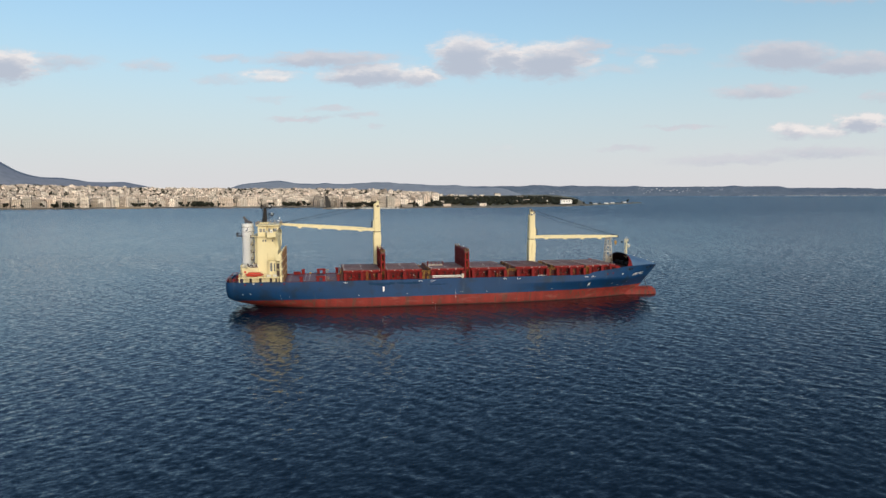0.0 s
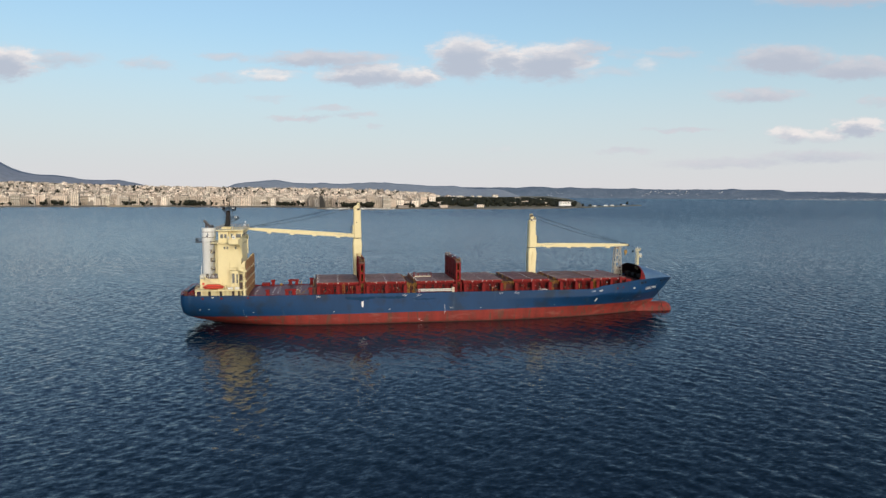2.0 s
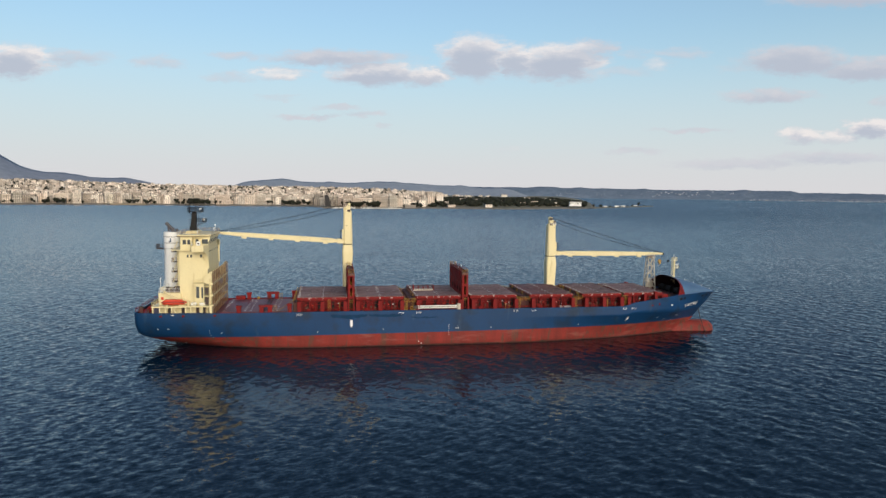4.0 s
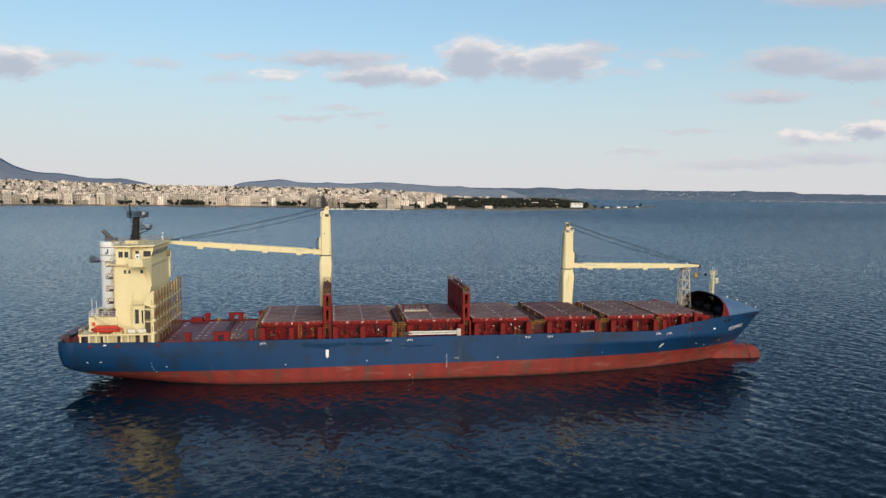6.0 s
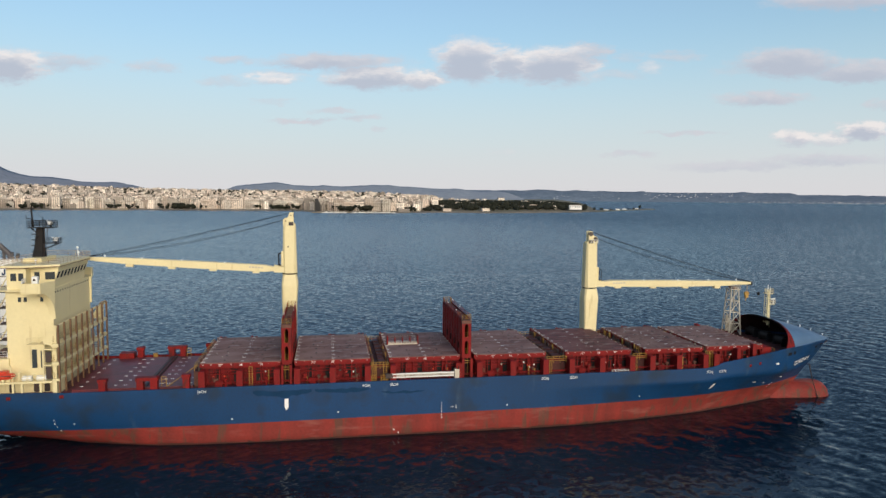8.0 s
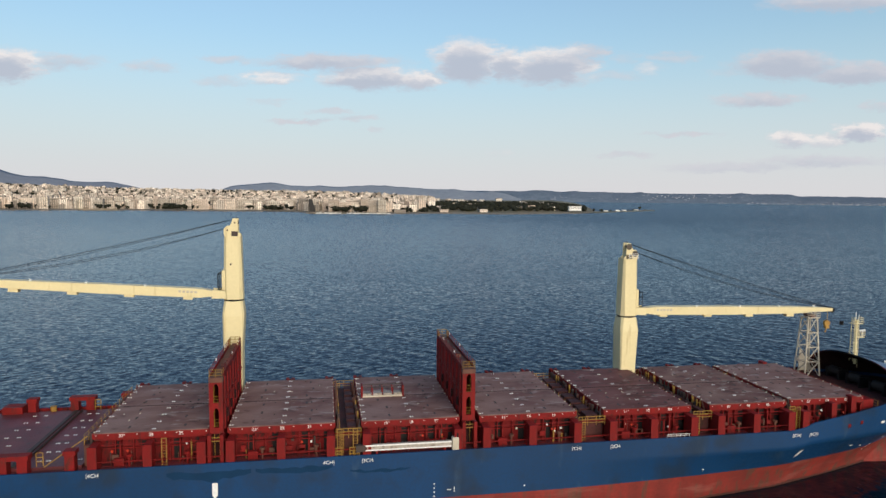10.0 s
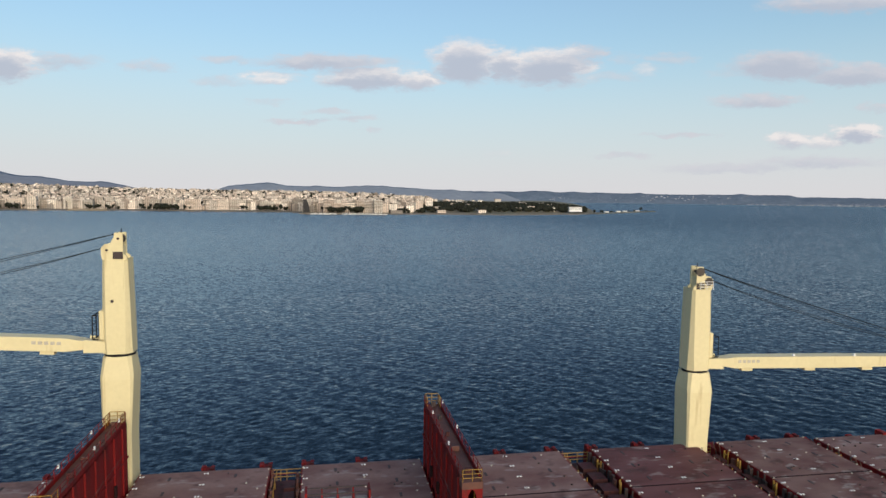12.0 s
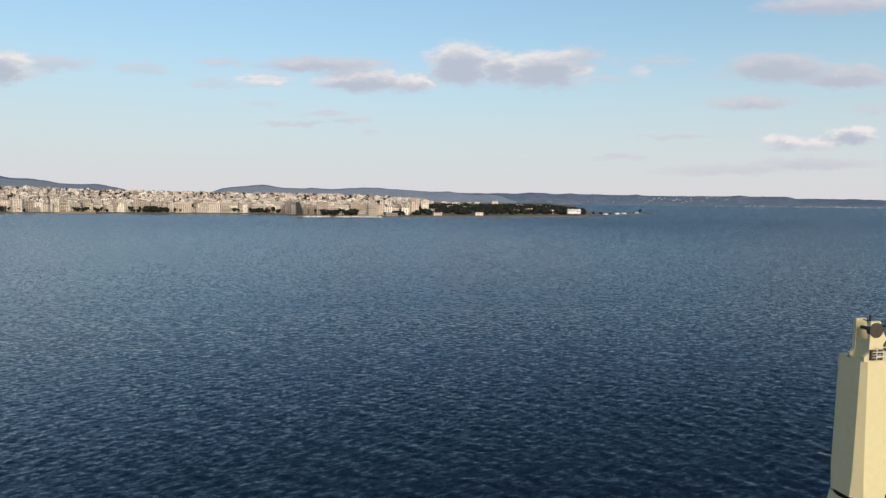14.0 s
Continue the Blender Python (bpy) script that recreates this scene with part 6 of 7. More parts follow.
for y in (-11.0, 10.8):
    bm = bmesh.new()
    prism(bm, [(-59.5, 10.85), (-59.3, 19.1), (-59.7, 19.1), (-61.2, 17.0), (-61.2, 16.4), (-60.0, 16.0), (-60.0, 10.85)], y, y + 0.2)
    part("side_bracket", bm, CREAM, ship, "cream tapered bracket at the lashing frame")
for zf in (13.3, 10.9):
    part("bracket_landing", boxes((-61.2, -59.3, -11.4, -8.3, zf + 2.2, zf + 2.35)), CREAM, ship)
part("landing_post", boxes((-61.3, -61.1, -11.3, -11.1, 10.85, 15.6)), CREAM, ship)
bm = boxes((-60.9, -60.1, -11.2, -11.1, 11.1, 12.9), (-60.9, -60.1, -11.2, -11.1, 13.6, 15.2))
part("bracket_opening", bm, DARK, ship, "dark openings behind the bracket")

# lashing frame before the block
TAN = material("rust_stained_tan_paint", (0.20, 0.115, 0.06), (0.10, 0.05, 0.03), 0.6, 0.6, bump=0.1, spec=0.2)
frame_post = mesh_of("frame_post", boxes((-0.12, 0.12, -0.15, 0.15, 8.6, 19.25)), TAN)
lash = part("lashing_frame", boxes((-59.35, -59.05, -11.6, 11.6, 18.85, 19.1), (-59.9, -58.9, -11.6, 11.6, 15.95, 16.4), (-59.9, -58.9, -11.6, 11.6, 13.2, 13.65), (-59.9, -58.9, -11.6, 11.6, 10.8, 11.15)), CREAM, ship, "tall lashing frame of brown posts and cream beams")
for k in range(10):
    share("frame_post", frame_post, lash, (-58.95, -11.4 + 22.8 * k / 9, 0))
bm = bmesh.new()
for z in (16.4, 13.65, 11.15):
    rail(bm, [(-59.7, -11.4, z), (-59.7, 11.4, z)], 1.0, 0.03, 2.3)
rail(bm, [(-59.2, 8.6, 18.8), (-59.2, 11.6, 18.8)], 0.6, 0.05, 0.8)
part("frame_rail", bm, YELLOW, lash, "yellow frame railing")

# lifeboat on its davits
boat = tagged(new("lifeboat"), "orange-red enclosed lifeboat hanging at the poop deck", "lifeboat")
boat.location = (-68.1, -11.0, 11.8)
rings = []
for f in np.linspace(-1, 1, 13):
    g = max(1 - abs(f) ** 4.5, 0.03)
    rings.append([(2.95 * f, 0.95 * g ** 0.6 * math.cos(a), (0.75 if math.sin(a) < 0 else 0.42) * g ** 0.45 * math.sin(a)) for a in np.linspace(0, 2 * math.pi, 14, endpoint=False)])
part("boat_hull", loft(bmesh.new(), rings), ORANGE, boat, smooth=True)
part("fender", tubes(((-2.6, -0.85, 0.05), (2.6, -0.85, 0.05), 0.08, 6)), DARK, boat)
part("canopy", bevelled(boxes((-2.1, 1.9, -0.6, 0.6, 0.2, 0.66)), 0.12), ORANGE, boat)
each("cradle", [(-1.6, -1.3, -0.7, 0.7, -0.9, -0.5), (1.3, 1.6, -0.7, 0.7, -0.9, -0.5)], CREAM, boat)
bm = bmesh.new()
tube(bm, (-70.5, -10.2, 14.3), (-66.9, -10.6, 12.2), 0.2, 6)
tube(bm, (-66.9, -10.6, 12.2), (-66.9, -10.4, 10.85), 0.2, 6)
tube(bm, (-70.5, -10.2, 14.3), (-70.9, -9.0, 13.6), 0.16, 6)
part("davit", bm, CREAM, ship, "cream boat davit")
bm = tubes(((-65.6, -10.9, 10.85), (-65.9, -10.9, 13.2), 0.13, 6), ((-64.9, -10.4, 10.85), (-64.9, -10.4, 12.0), 0.3, 8))
box(bm, -66.4, -65.9, -11.2, -10.6, 10.85, 12.1)
part("deck_gear", bm, CREAM, ship)
for x0 in (-64.2, -62.2):
    part("liferaft", tubes(((x0, -11.0, 11.25), (x0 + 1.3, -11.0, 11.25), 0.38, 10)), WHITE, ship, "white liferaft canister")

# ---- far shore: land, town, woods and hills ----
SOIL = material("dry_shore_ground", (0.20, 0.16, 0.10), (0.12, 0.12, 0.07), 0.02, 0.9, bump=0, fine=0.2)
LEAF = material("dark_foliage", (0.020, 0.024, 0.018), (0.032, 0.032, 0.022), 0.05, 0.9, bump=0, fine=0.4, jitter=0.35, island=True, spec=0.1)
# hills, coast, mountain and far walls carry the distance haze in their base colour
HILL = material("haze_tinted_wooded_hills", (0.315, 0.345, 0.38), (0.345, 0.37, 0.40), 0.006, 0.95, bump=0, fine=0.03, spec=0.0)
COAST = material("haze_tinted_wooded_coast", (0.135, 0.175, 0.225), (0.175, 0.215, 0.265), 0.012, 0.95, bump=0, fine=0.05, spec=0.0)
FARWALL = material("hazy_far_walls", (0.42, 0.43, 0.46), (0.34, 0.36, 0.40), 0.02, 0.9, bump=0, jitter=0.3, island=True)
PEAK = material("haze_tinted_bare_mountain", (0.265, 0.29, 0.335), (0.29, 0.31, 0.35), 0.004, 0.95, bump=0, fine=0.03, spec=0.0)
ROOF = material("flat_roof", (0.42, 0.35, 0.31), (0.34, 0.27, 0.24), 0.03, 0.9, bump=0, fine=0.3, jitter=0.25, island=True)
BEACH = material("pale_beach", (0.27, 0.215, 0.15), (0.20, 0.165, 0.115), 0.05, 0.9, bump=0, fine=0.5)
MARBLE = material("pale_boat_paint", (0.7, 0.68, 0.64), (0.6, 0.58, 0.55), 0.05, 0.6, bump=0, jitter=0.3, island=True)


def facade(name, base, island):
    """Plaster walls, no two of one tone, with rows of dark openings three metres apart."""
    m = material(name, base, tuple(c * 0.9 for c in base), 0.02, 0.85, bump=0, fine=0.5, jitter=0.66, island=island, hue=(0.62, 0.50, 0.41))
    nt = m.node_tree
    bsdf = nt.nodes["Principled BSDF"]
    sep = nod(nt, "ShaderNodeSeparateXYZ", i0=nt.nodes.new("ShaderNodeTexCoord").outputs["Object"])
    def band(value, length, a, b):
        f = maths(nt, "FRACT", maths(nt, "DIVIDE", value, length))
        return maths(nt, "MULTIPLY", maths(nt, "GREATER_THAN", f, a), maths(nt, "LESS_THAN", f, b))
    along = maths(nt, "ADD", sep.outputs[0], maths(nt, "MULTIPLY", sep.outputs[1], 0.37))
    hole = maths(nt, "MULTIPLY", band(sep.outputs[2], 3.1, 0.25, 0.85), band(along, 4.3, 0.18, 0.78))
    mix = nod(nt, "ShaderNodeMix", dtype="RGBA").outputs[2].node
    link(nt, maths(nt, "MULTIPLY", hole, 0.8), mix.inputs[0])
    link(nt, bsdf.inputs["Base Color"].links[0].from_socket, mix.inputs[6])
    mix.inputs[7].default_value = (0.075, 0.06, 0.05, 1)
    link(nt, mix.outputs[2], bsdf.inputs["Base Color"])
    return m


WALL = facade("town_plaster", (0.82, 0.74, 0.64), True)
FLAT = facade("front_plaster", (0.76, 0.70, 0.61), False)
EYE = Vector((-20.0, -128.0, 0))


def at_bearing(az, r, z=0.0):
    a = radians(az)
    return Vector((EYE.x + r * math.sin(a), EYE.y + r * math.cos(a), z))


def shore_r(az):
    return float(np.interp(az, [-60, -40, -30, -23, -14, -8, -5, -1.8, -0.8, 3, 9, 15, 18, 21.5, 22.5], [2300, 1950, 1790, 1730, 1680, 1615, 1610, 1565, 1455, 1432, 1465, 1460, 1530, 1650, 1720]))


def land_z(az, r):
    d = r - shore_r(az)
    town = float(np.interp(az, [-30, -22, -16, -9, 1, 6, 10, 22], [54, 50, 40, 34, 31, 22, 12, 6]))
    mound = 11.0 * float(smoothstep(4, 9, az)) * float(smoothstep(22, 18, az)) * float(smoothstep(10, 200, d)) * float(smoothstep(900, 400, d))
    return -0.6 + 2.6 * float(smoothstep(0, 22, d)) + town * float(smoothstep(60, 1350, d)) + mound


def build_land():
    bm = bmesh.new()
    rows = []
    for f in np.linspace(0, 1, 120):
        col = []
        for s in [-0.006, 0, 0.004, 0.01, 0.02, 0.035, 0.05, 0.075, 0.1, 0.14, 0.19, 0.25, 0.32, 0.4, 0.5, 0.62, 0.75, 0.88, 1.0]:
            az = -58 + f * (80.2 - 3.5 * max(s, 0))
            r0 = shore_r(az) + 5 * noise.noise((az * 1.3, 0.5, 0)) + 3 * noise.noise((az * 6, 4.5, 0))
            r = r0 + s * (4700 - r0)
            p = at_bearing(az, r, land_z(az, r) if s > 0 else (-2.0 if s < 0 else -0.3))
            col.append(bm.verts.new(p))
        rows.append(col)
    for a, b in zip(rows, rows[1:]):
        for k in range(len(a) - 1):
            f = bm.faces.new((a[k], b[k], b[k + 1], a[k + 1]))
            f.material_index = 1 if k in (1, 2) else 0
    # side towards the open bay
    last = rows[-1]
    low = [bm.verts.new((v.co.x + 4, v.co.y, -2)) for v in last]
    for k in range(len(last) - 1):
        bm.faces.new((last[k], low[k], low[k + 1], last[k + 1]))
    tagged(part("ground", bm, [SOIL, BEACH], smooth=False), "low far shore rising inland behind the beach", "shore", kind="structure")


build_land()


def hill_range(name, mat, lo, hi, n, crest, foot, back, base, label, seed):
    """A range of far hills between two bearings; crest gives its height in degrees over the level line of sight."""
    bm = bmesh.new()
    rows = []
    for az in np.linspace(lo, hi, n):
        top = 39 + back * math.tan(radians(crest(az))) + 5 * noise.noise((az * 0.9, seed, 0)) + 2.5 * noise.noise((az * 3.7, seed, 1)) + 1.2 * noise.noise((az * 11, seed, 2))
        col = []
        for f in (0, 0.06, 0.25, 0.45, 0.65, 0.85, 1.0):
            r = foot + (back - foot) * f
            z = base + (top - base) * f ** 0.75 + (6 * noise.noise((az * 1.6, f * 4, seed)) + 4 * noise.noise((az * 5, f * 9, seed))) * f * (1 - f) * 2.2 * min((back - foot) / 900, 1)
            col.append(bm.verts.new(at_bearing(az, r, z)))
        col.append(bm.verts.new(at_bearing(az, back + 60, base - 5)))
        rows.append(col)
    for a, b in zip(rows, rows[1:]):
        for k in range(len(a) - 1):
            bm.faces.new((a[k], b[k], b[k + 1], a[k + 1]))
    return tagged(part(name, bm, mat, smooth=True), label, "hills", kind="structure")


def bell(az, c, w):
    return math.exp(-((az - c) / w) ** 2)


def ramp(a, lo, hi):
    return float(smoothstep(lo, hi, a))


def low_hills(a):
    return 0.58 - 0.36 * ramp(a, -16, -12.5) * ramp(-a, 6.8, 8.2) - 0.30 * ramp(a, 6, 13) - 1.3 * ramp(a, 14, 19) + 0.28 * bell(a, -4.3, 1.7) + 0.10 * bell(a, -0.3, 0.6) + 0.15 * bell(a, 4.2, 2.2) + 0.12 * bell(a, 10.8, 1.0)


def mountain(a):
    return (0.62 + 3.0 * bell(a, -26.8, 3.8) + 0.30 * bell(a, -19.8, 1.5) + 0.14 * bell(a, -15, 3.5)) * ramp(-a, 12.0, 16.0)


def far_coast(a):
    return 0.37 - 0.6 * ramp(-a, -9, -5) - 0.11 * ramp(a, 20, 28) - 0.13 * ramp(a, 36.2, 37) - 0.06 * ramp(a, 38, 44) + 0.07 * bell(a, 33.1, 0.5) + 0.08 * bell(a, 17.6, 0.8) + 0.07 * bell(a, 25.6, 0.4)


# the pale blue of these ranges is painted haze
hill_range("backdrop", HILL, -60, 19, 250, low_hills, 3900, 4780, 10, "long low wooded hills in the distance, haze painted into their colour", 3.0)
hill_range("backdrop", PEAK, -60, -8, 150, mountain, 3900, 4800, 20, "mountain slope behind the town, painted bluish for haze", 9.0)
hill_range("backdrop", COAST, 5, 66, 300, far_coast, 4600, 4840, -1, "long low wooded coast across the bay, haze painted into its colour", 5.0)

# houses on the far coast, too many and small to count
bm = bmesh.new()
rng = random.Random(5)
for k in range(400):
    if k < 300:
        az = rng.triangular(30, 50, 42)
        r = 4603 + rng.random() ** 2 * 60
        z = 0.5 + (r - 4603) * 0.22
    else:
        az = rng.uniform(13, 34)
        r = 4600 + rng.uniform(0.2, 1) * 200
        z = 62 * ((r - 4600) / 240) ** 0.75
    p = at_bearing(az, r, z)
    w, h = rng.uniform(2, 5), rng.uniform(1.5, 4)
    box(bm, p.x - w, p.x + w, p.y - 5, p.y + 5, p.z - 3, p.z + h)
tagged(part("far_houses", bm, FARWALL), "scatter of tiny houses along the far coast, walls tinted for haze", "houses", kind="stuff")


# the town behind the front row
def turned_box(bm, p, w, d, h, turn, mi_roof=1):
    c, s = math.cos(turn), math.sin(turn)
    cs = [(p.x + c * a - s * b, p.y + s * a + c * b) for a, b in ((-w, -d), (w, -d), (w, d), (-w, d))]
    lo = [bm.verts.new((x, y, p.z - 4)) for x, y in cs]
    up = [bm.verts.new((x, y, p.z + h)) for x, y in cs]
    for k in range(4):
        bm.faces.new((lo[k], lo[(k + 1) % 4], up[(k + 1) % 4], up[k]))
    bm.faces.new(up).material_index = mi_roof


def build_town():
    rng = random.Random(11)
    bm = bmesh.new()
    made = 0
    while made < 5200:
        az = rng.uniform(-36, 9)
        d = 55 + 1800 * rng.random() ** 1.25
        thin = float(np.interp(az, [-36, 0, 4, 9], [1, 1, 0.75, 0.25]))
        if rng.random() > thin:
            continue
        r = shore_r(az) + d
        p = at_bearing(az, r, land_z(az, r))
        turn = radians(-az * 0.6 + rng.choice((0, 0, 90)) + rng.uniform(-6, 6))
        h = rng.triangular(6, 24, 14) * (1.15 if d < 300 else 1.0) * (0.8 if d > 1100 else 1)
        w, dd = rng.uniform(3.5, 8.5), rng.uniform(4, 8)
        turned_box(bm, p, w, dd, h, turn)
        if rng.random() < 0.6:
            q = p + Vector((rng.uniform(-3, 3), rng.uniform(-3, 3), h))
            turned_box(bm, q, w * 0.4, dd * 0.4, 2.8, turn)
        made += 1
    # sparse houses among the woods of the headland
    for k in range(95):
        az = rng.uniform(5, 19)
        d = rng.uniform(40, 900) if az < 13 else rng.uniform(30, 900)
        r = shore_r(az) + d
        turned_box(bm, at_bearing(az, r, land_z(az, r)), rng.uniform(4, 9), 5, rng.uniform(5, 9) + (6 if d > 400 and az < 13 else 0), radians(rng.uniform(-30, 30)))
    tagged(part("town_blocks", bm, [WALL, ROOF]), "dense pale town of flat-roofed blocks climbing a slope", "town", kind="stuff")


build_town()


def apartment_building(w, d, floors, seed):
    """A block of flats: walls, a balcony slab at each floor, a roof with stair heads."""
    rng = random.Random(seed)
    ob = tagged(new("apartment_building"), "pale plastered block of flats with balconies on the far waterfront", "building", "waterfront blocks")
    h = floors * 3.1 + 1
    part("wall", boxes((-w, w, -d, d, -4, h)), FLAT, ob)
    for k in range(1, floors):
        z = k * 3.1 + 0.6
        a, b = (-w, w) if rng.random() < 0.6 else (-w, w * rng.uniform(0.0, 0.7))
        part("balcony", boxes((a, b, -d - 1.5, -d, z, z + 0.2), (a, b, -d - 1.5, -d - 1.38, z + 0.2, z + 1.1)), FLAT, ob)
    roof = part("roof", boxes((-w - 0.3, w + 0.3, -d - 0.3, d + 0.3, h, h + 0.35)), ROOF, ob)
    part("stair_head", boxes((-w * 0.3, w * 0.2, -d * 0.2, d * 0.5, h + 0.35, h + 3.2)), FLAT, roof)
    return ob


KINDS = [apartment_building(w, d, f, 20 + k) for k, (w, d, f) in enumerate(((11, 7, 7), (9, 7, 8), (14, 8, 6), (8, 8, 8), (17, 8, 7), (10, 7, 6)))]
rng = random.Random(31)
az, count = -33.0, 0
while az < 4.6:
    kind = KINDS[count % 6] if count < 6 else rng.choice(KINDS)
    half = kind.children[0].dimensions.x / 2
    r = shore_r(az) + rng.uniform(36, 85)
    step = math.degrees((2 * half + rng.choice((0.6, 1.5, 3, 6, 11))) / r)
    p = at_bearing(az + step / 2, r, land_z(az, r))
    m = pose(p.x, p.y, p.z, 0, 0, -az * 0.5 + rng.uniform(-5, 5))
    if count < 6:
        kind.matrix_basis = m
    else:
        copy_thing(kind, m)
    az += step
    count += 1

# dark tower on the waterfront
tower = tagged(new("office_block"), "dark stepped building standing out on the waterfront", "building")
tower.location = (-36, 1365, 2)
DUSK = material("dark_cladding", (0.012, 0.012, 0.013), (0.02, 0.018, 0.018), 0.1, 0.7, bump=0)
part("wall", loft(bmesh.new(), [[(-8, -8, -3), (5, -8, -3), (5, 10, -3), (-8, 10, -3)], [(-8.6, -8, 18), (1.5, -8, 18), (1.5, 10, 18), (-8.6, 10, 18)], [(-8.6, -7, 26), (-2, -7, 26), (-2, 8, 26), (-8.6, 8, 26)]]), DUSK, tower)
for k in range(8):
    part("floor_band", boxes((-8.2, 3.6 - k * 0.5, -8.25, -8.02, 1 + 2.2 * k, 1.3 + 2.2 * k)), DUSK, tower)

# long white building on the headland
hotel = tagged(new("hotel"), "long low white building on the wooded headland", "building")
hotel.matrix_world = pose(549, 1400, 10.0, 0, 0, -12)
part("wall", boxes((-14, 14, -7, 7, -4, 6.0)), WHITE, hotel)
part("roof", boxes((-14.5, 14.5, -7.5, 7.5, 6.0, 6.5)), ROOF, hotel)
for k in range(2):
    part("balcony", boxes((-13.5, 13.5, -8.2, -7.0, 0.6 + 2.6 * k, 0.8 + 2.6 * k)), WHITE, hotel)
    for i in range(7):
        part("window", boxes((-13.2 + 4.0 * i, -11.0 + 4.0 * i, -7.06, -6.98, 1.1 + 2.6 * k, 2.5 + 2.6 * k)), GLASS, hotel)
for p, w, d, h, lab in (((476, 1809, 12), 9, 7, 18, "tall pale house above the woods"), ((238, 1352, 4), 9, 6, 4, "low pale house by the shore"), ((142, 1335, 3), 12, 6, 4, "long low pale shed by the shore"), ((322, 1342, 5), 8, 6, 4, "low pale house by the shore")):
    house_far = tagged(new("shore_house"), lab, "building")
    house_far.location = p
    part("wall", boxes((-w, w, -d, d, -6, h)), FLAT, house_far)
    part("roof", boxes((-w - 0.4, w + 0.4, -d - 0.4, d + 0.4, h, h + 0.6)), ROOF, house_far)


def clump(bm, p, r, h, rng):
    """A tree crown of a few ragged lumps."""
    for k in range(rng.randint(3, 5)):
        c = p + Vector((rng.uniform(-0.6, 0.6) * r, rng.uniform(-0.6, 0.6) * r, h * rng.uniform(0.45, 0.9)))
        s = r * rng.uniform(0.45, 0.75)
        rings = []
        for z, f in ((-0.8, 0.5), (0.0, 1.0), (0.7, 0.6)):
            rings.append([(c.x + s * f * rng.uniform(0.75, 1.2) * math.cos(1.257 * q), c.y + s * f * rng.uniform(0.75, 1.2) * math.sin(1.257 * q), c.z + s * z * rng.uniform(0.8, 1.15)) for q in range(5)])
        loft(bm, rings)
    tube(bm, p - Vector((0, 0, 2)), p + Vector((0, 0, h * 0.6)), r * 0.08, 4)


def build_woods():
    rng = random.Random(77)
    bm = bmesh.new()
    for k in range(1500):
        az = rng.uniform(4.5, 21.3)
        d = (35 if az < 10 else 62) + 420 * rng.random() ** 1.1
        if rng.random() > float(np.interp(az, [4.5, 8, 10, 18, 21.3], [0.3, 0.55, 0.9, 1, 0.5])):
            continue
        r = shore_r(az) + d
        clump(bm, at_bearing(az, r, land_z(az, r)), rng.uniform(3.5, 7), rng.uniform(5, 9), rng)
    tagged(part("headland_woods", bm, LEAF), "dark green pine woods on the headland", "trees", kind="stuff")
    bm = bmesh.new()
    for k in range(1500):
        az = rng.uniform(-34, 6) if k >= 130 else rng.choice((-25, -21.5, -20.8, -15, -11.5, -10.9, -4, -3.4, 1.5, 3)) + rng.gauss(0, 0.7)
        d = rng.uniform(22, 40) if k < 130 else rng.uniform(60, 1300)
        r = shore_r(az) + d
        clump(bm, at_bearing(az, r, land_z(az, r)), rng.uniform(3.5, 6.5), rng.uniform(5, 10) + (rng.uniform(4, 13) if d > 60 else rng.uniform(0, 5)), rng)
    tagged(part("town_trees", bm, LEAF), "dark street trees along the waterfront", "trees", kind="stuff")


build_woods()

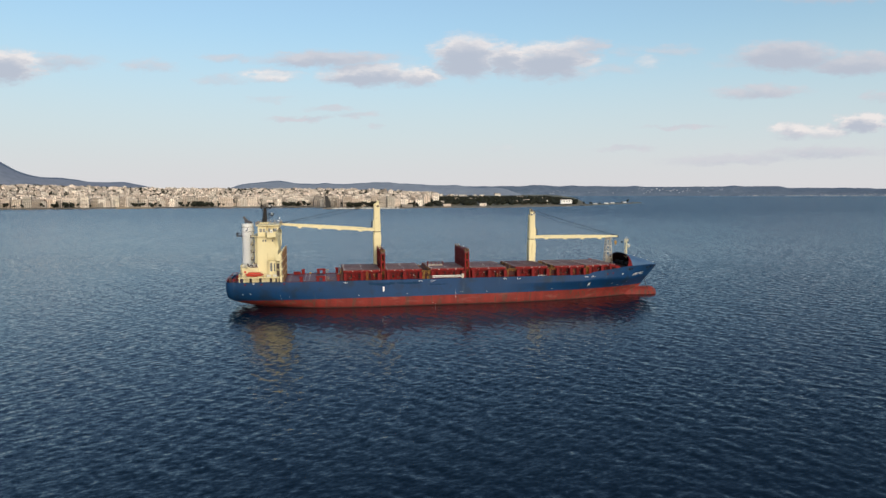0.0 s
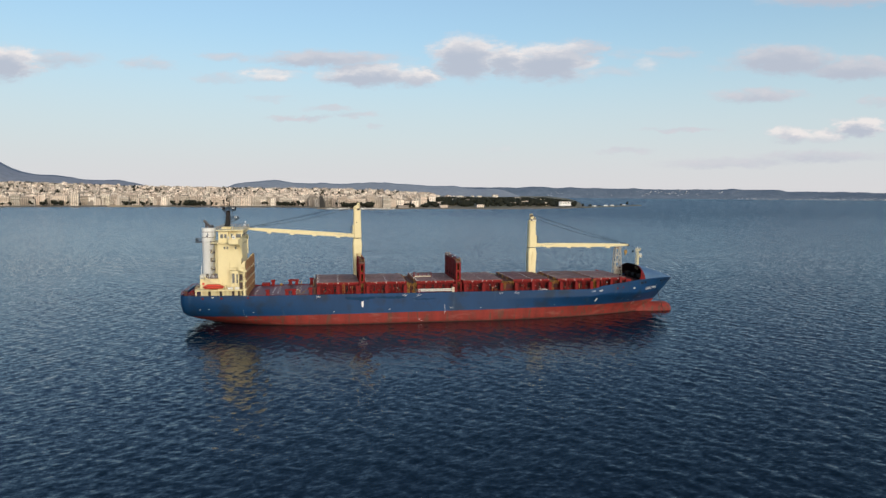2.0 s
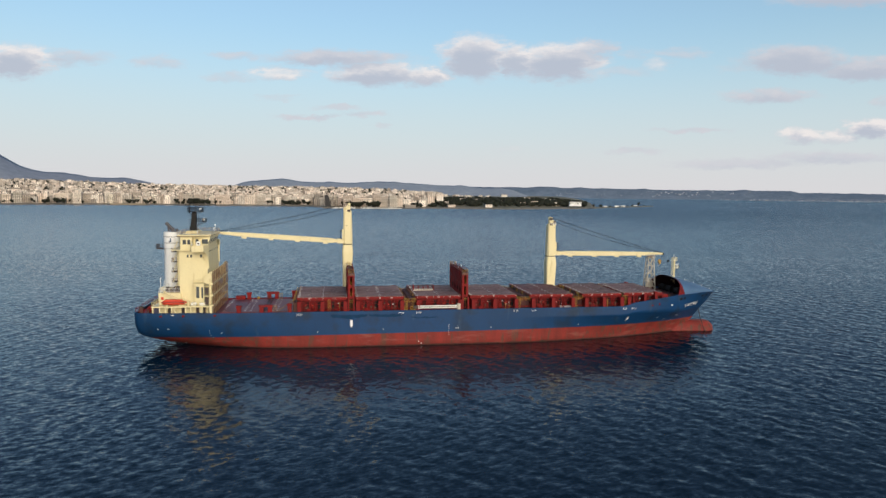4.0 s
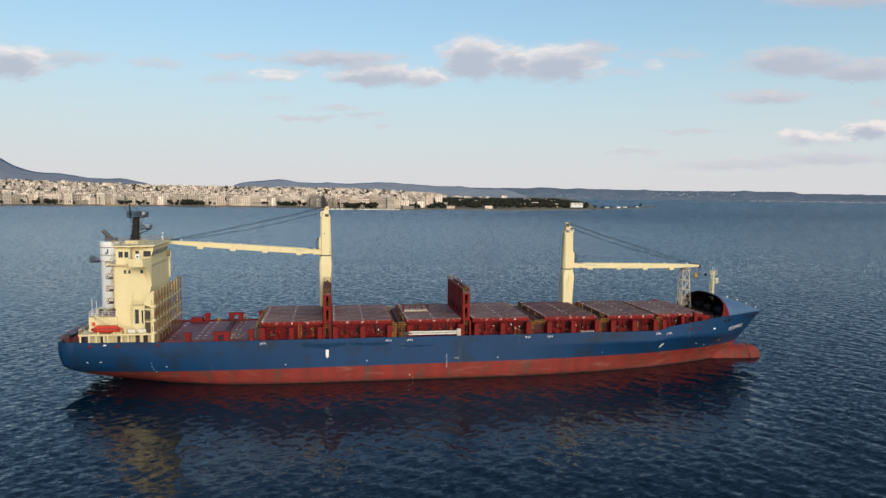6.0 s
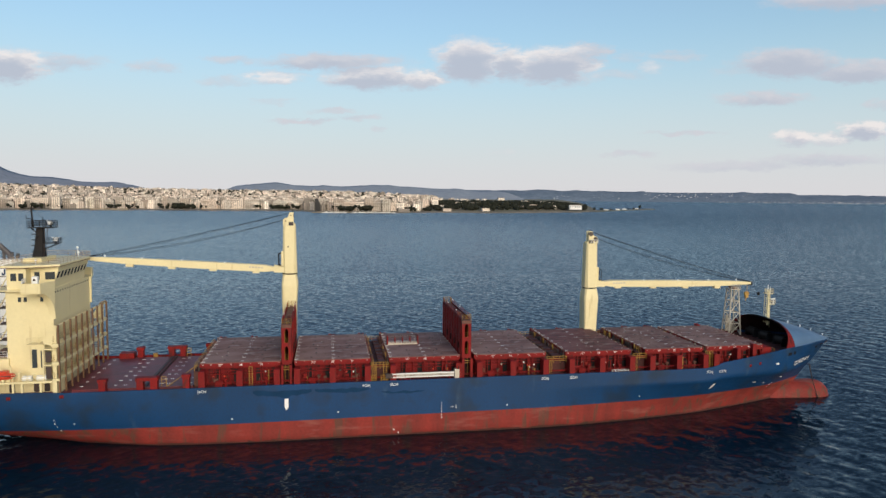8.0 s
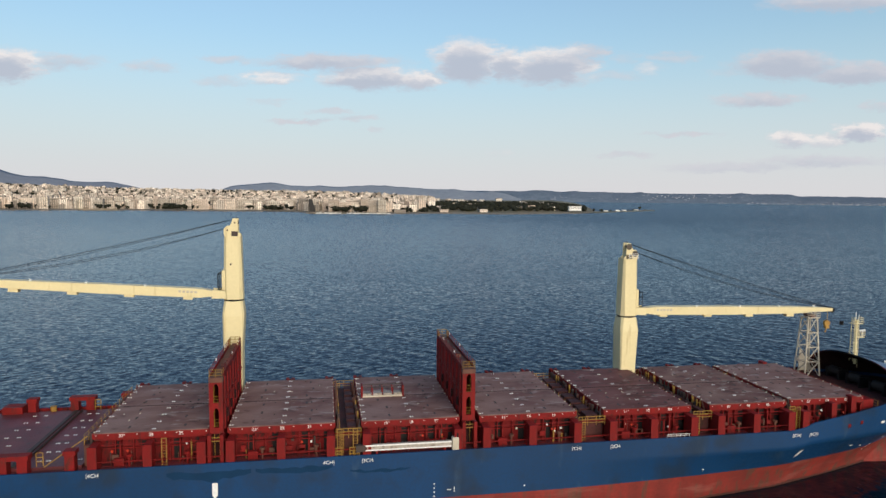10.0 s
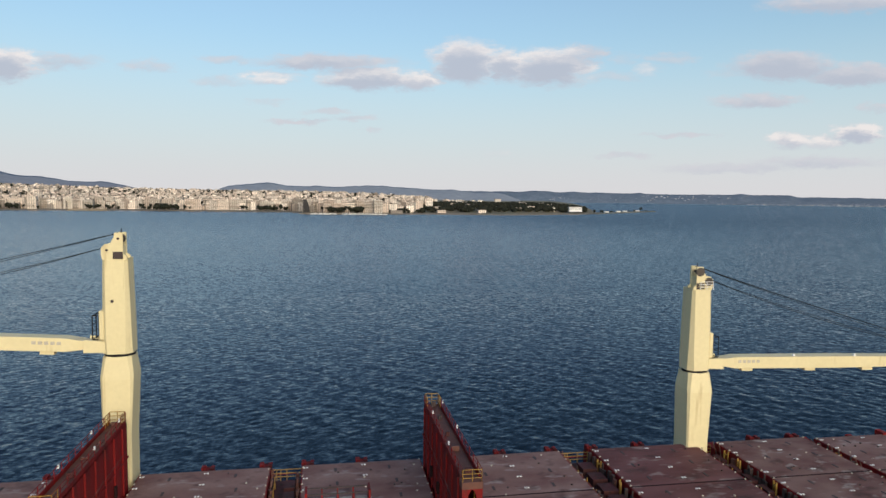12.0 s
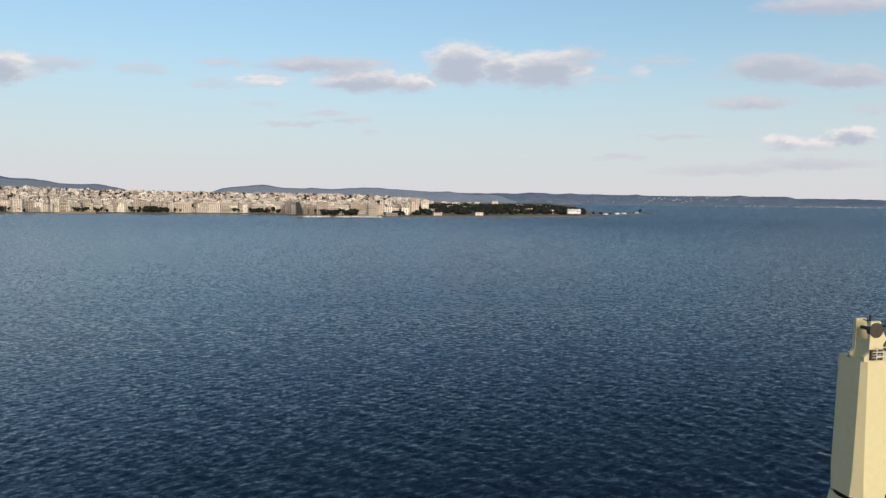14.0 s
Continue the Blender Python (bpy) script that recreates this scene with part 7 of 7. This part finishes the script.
# thin spit with a few trees
bm = bmesh.new()
rows = []
for k in range(30):
    f = k / 29
    x, y = 585 + 315 * f, 1432 + 300 * f + 10 * math.sin(5 * f)
    w = 16 * (1 - f) + 7
    z = 1.4 + 0.8 * noise.noise((f * 9, 1, 2))
    rows.append([bm.verts.new((x + a * 0.7, y - a, zz)) for a, zz in ((w + 4, -1), (w, z * 0.5), (0, z + 0.6), (-w, z * 0.5), (-w - 4, -1))])
for a, b in zip(rows, rows[1:]):
    for q in range(4):
        bm.faces.new((a[q], b[q], b[q + 1], a[q + 1]))
bm.faces.new(rows[-1])
tagged(part("ground", bm, SOIL), "low stony spit running out from the headland", "shore", kind="structure")
bm = bmesh.new()
rng = random.Random(8)
for f, r, h in ((0.81, 6, 10), (0.70, 3, 4), (0.35, 3, 4), (0.22, 4, 6), (0.12, 5, 7), (0.9, 2.5, 3), (0.62, 2.5, 3)):
    clump(bm, Vector((585 + 315 * f, 1432 + 300 * f, 1.5)), r, h, rng)
tagged(part("spit_trees", bm, LEAF), "few dark trees on the low spit", "trees", kind="stuff")
bm = bmesh.new()
for f in (0.28, 0.45, 0.55, 0.75):
    p = Vector((585 + 315 * f, 1432 + 300 * f, 1.5))
    box(bm, p.x - 5, p.x + 5, p.y - 3, p.y + 3, p.z - 2, p.z + 3)
tagged(part("spit_sheds", bm, MARBLE), "small pale sheds on the spit", "houses", kind="stuff")
# moored boats and a jetty before the waterfront
bm = bmesh.new()
for k in range(46):
    p = at_bearing(rng.uniform(-0.5, 5.5), 1424 + rng.uniform(-8, 6), 0)
    l = rng.uniform(2, 4.5)
    loft(bm, [[(p.x - l, p.y - 1.2, -0.3), (p.x + l * 0.6, p.y - 1.2, -0.3), (p.x + l, p.y, -0.3), (p.x + l * 0.6, p.y + 1.2, -0.3), (p.x - l, p.y + 1.2, -0.3)],
              [(p.x - l, p.y - 1.4, 1.3), (p.x + l * 0.7, p.y - 1.4, 1.4), (p.x + l * 1.2, p.y, 1.7), (p.x + l * 0.7, p.y + 1.4, 1.4), (p.x - l, p.y + 1.4, 1.3)]])
    box(bm, p.x - l * 0.4, p.x + l * 0.2, p.y - 0.8, p.y + 0.8, 1.3, 2.4)
tagged(part("moored_boats", bm, MARBLE), "small pale boats moored along the far waterfront", "boats", kind="stuff")
bm = boxes((-525, -448, 1476, 1486, -1, 3.5), (-50, 120, 1302, 1306, -1, 1.2))
tagged(part("jetty", bm, BEACH), "low pale jetties at the waterfront", "jetty", kind="structure")
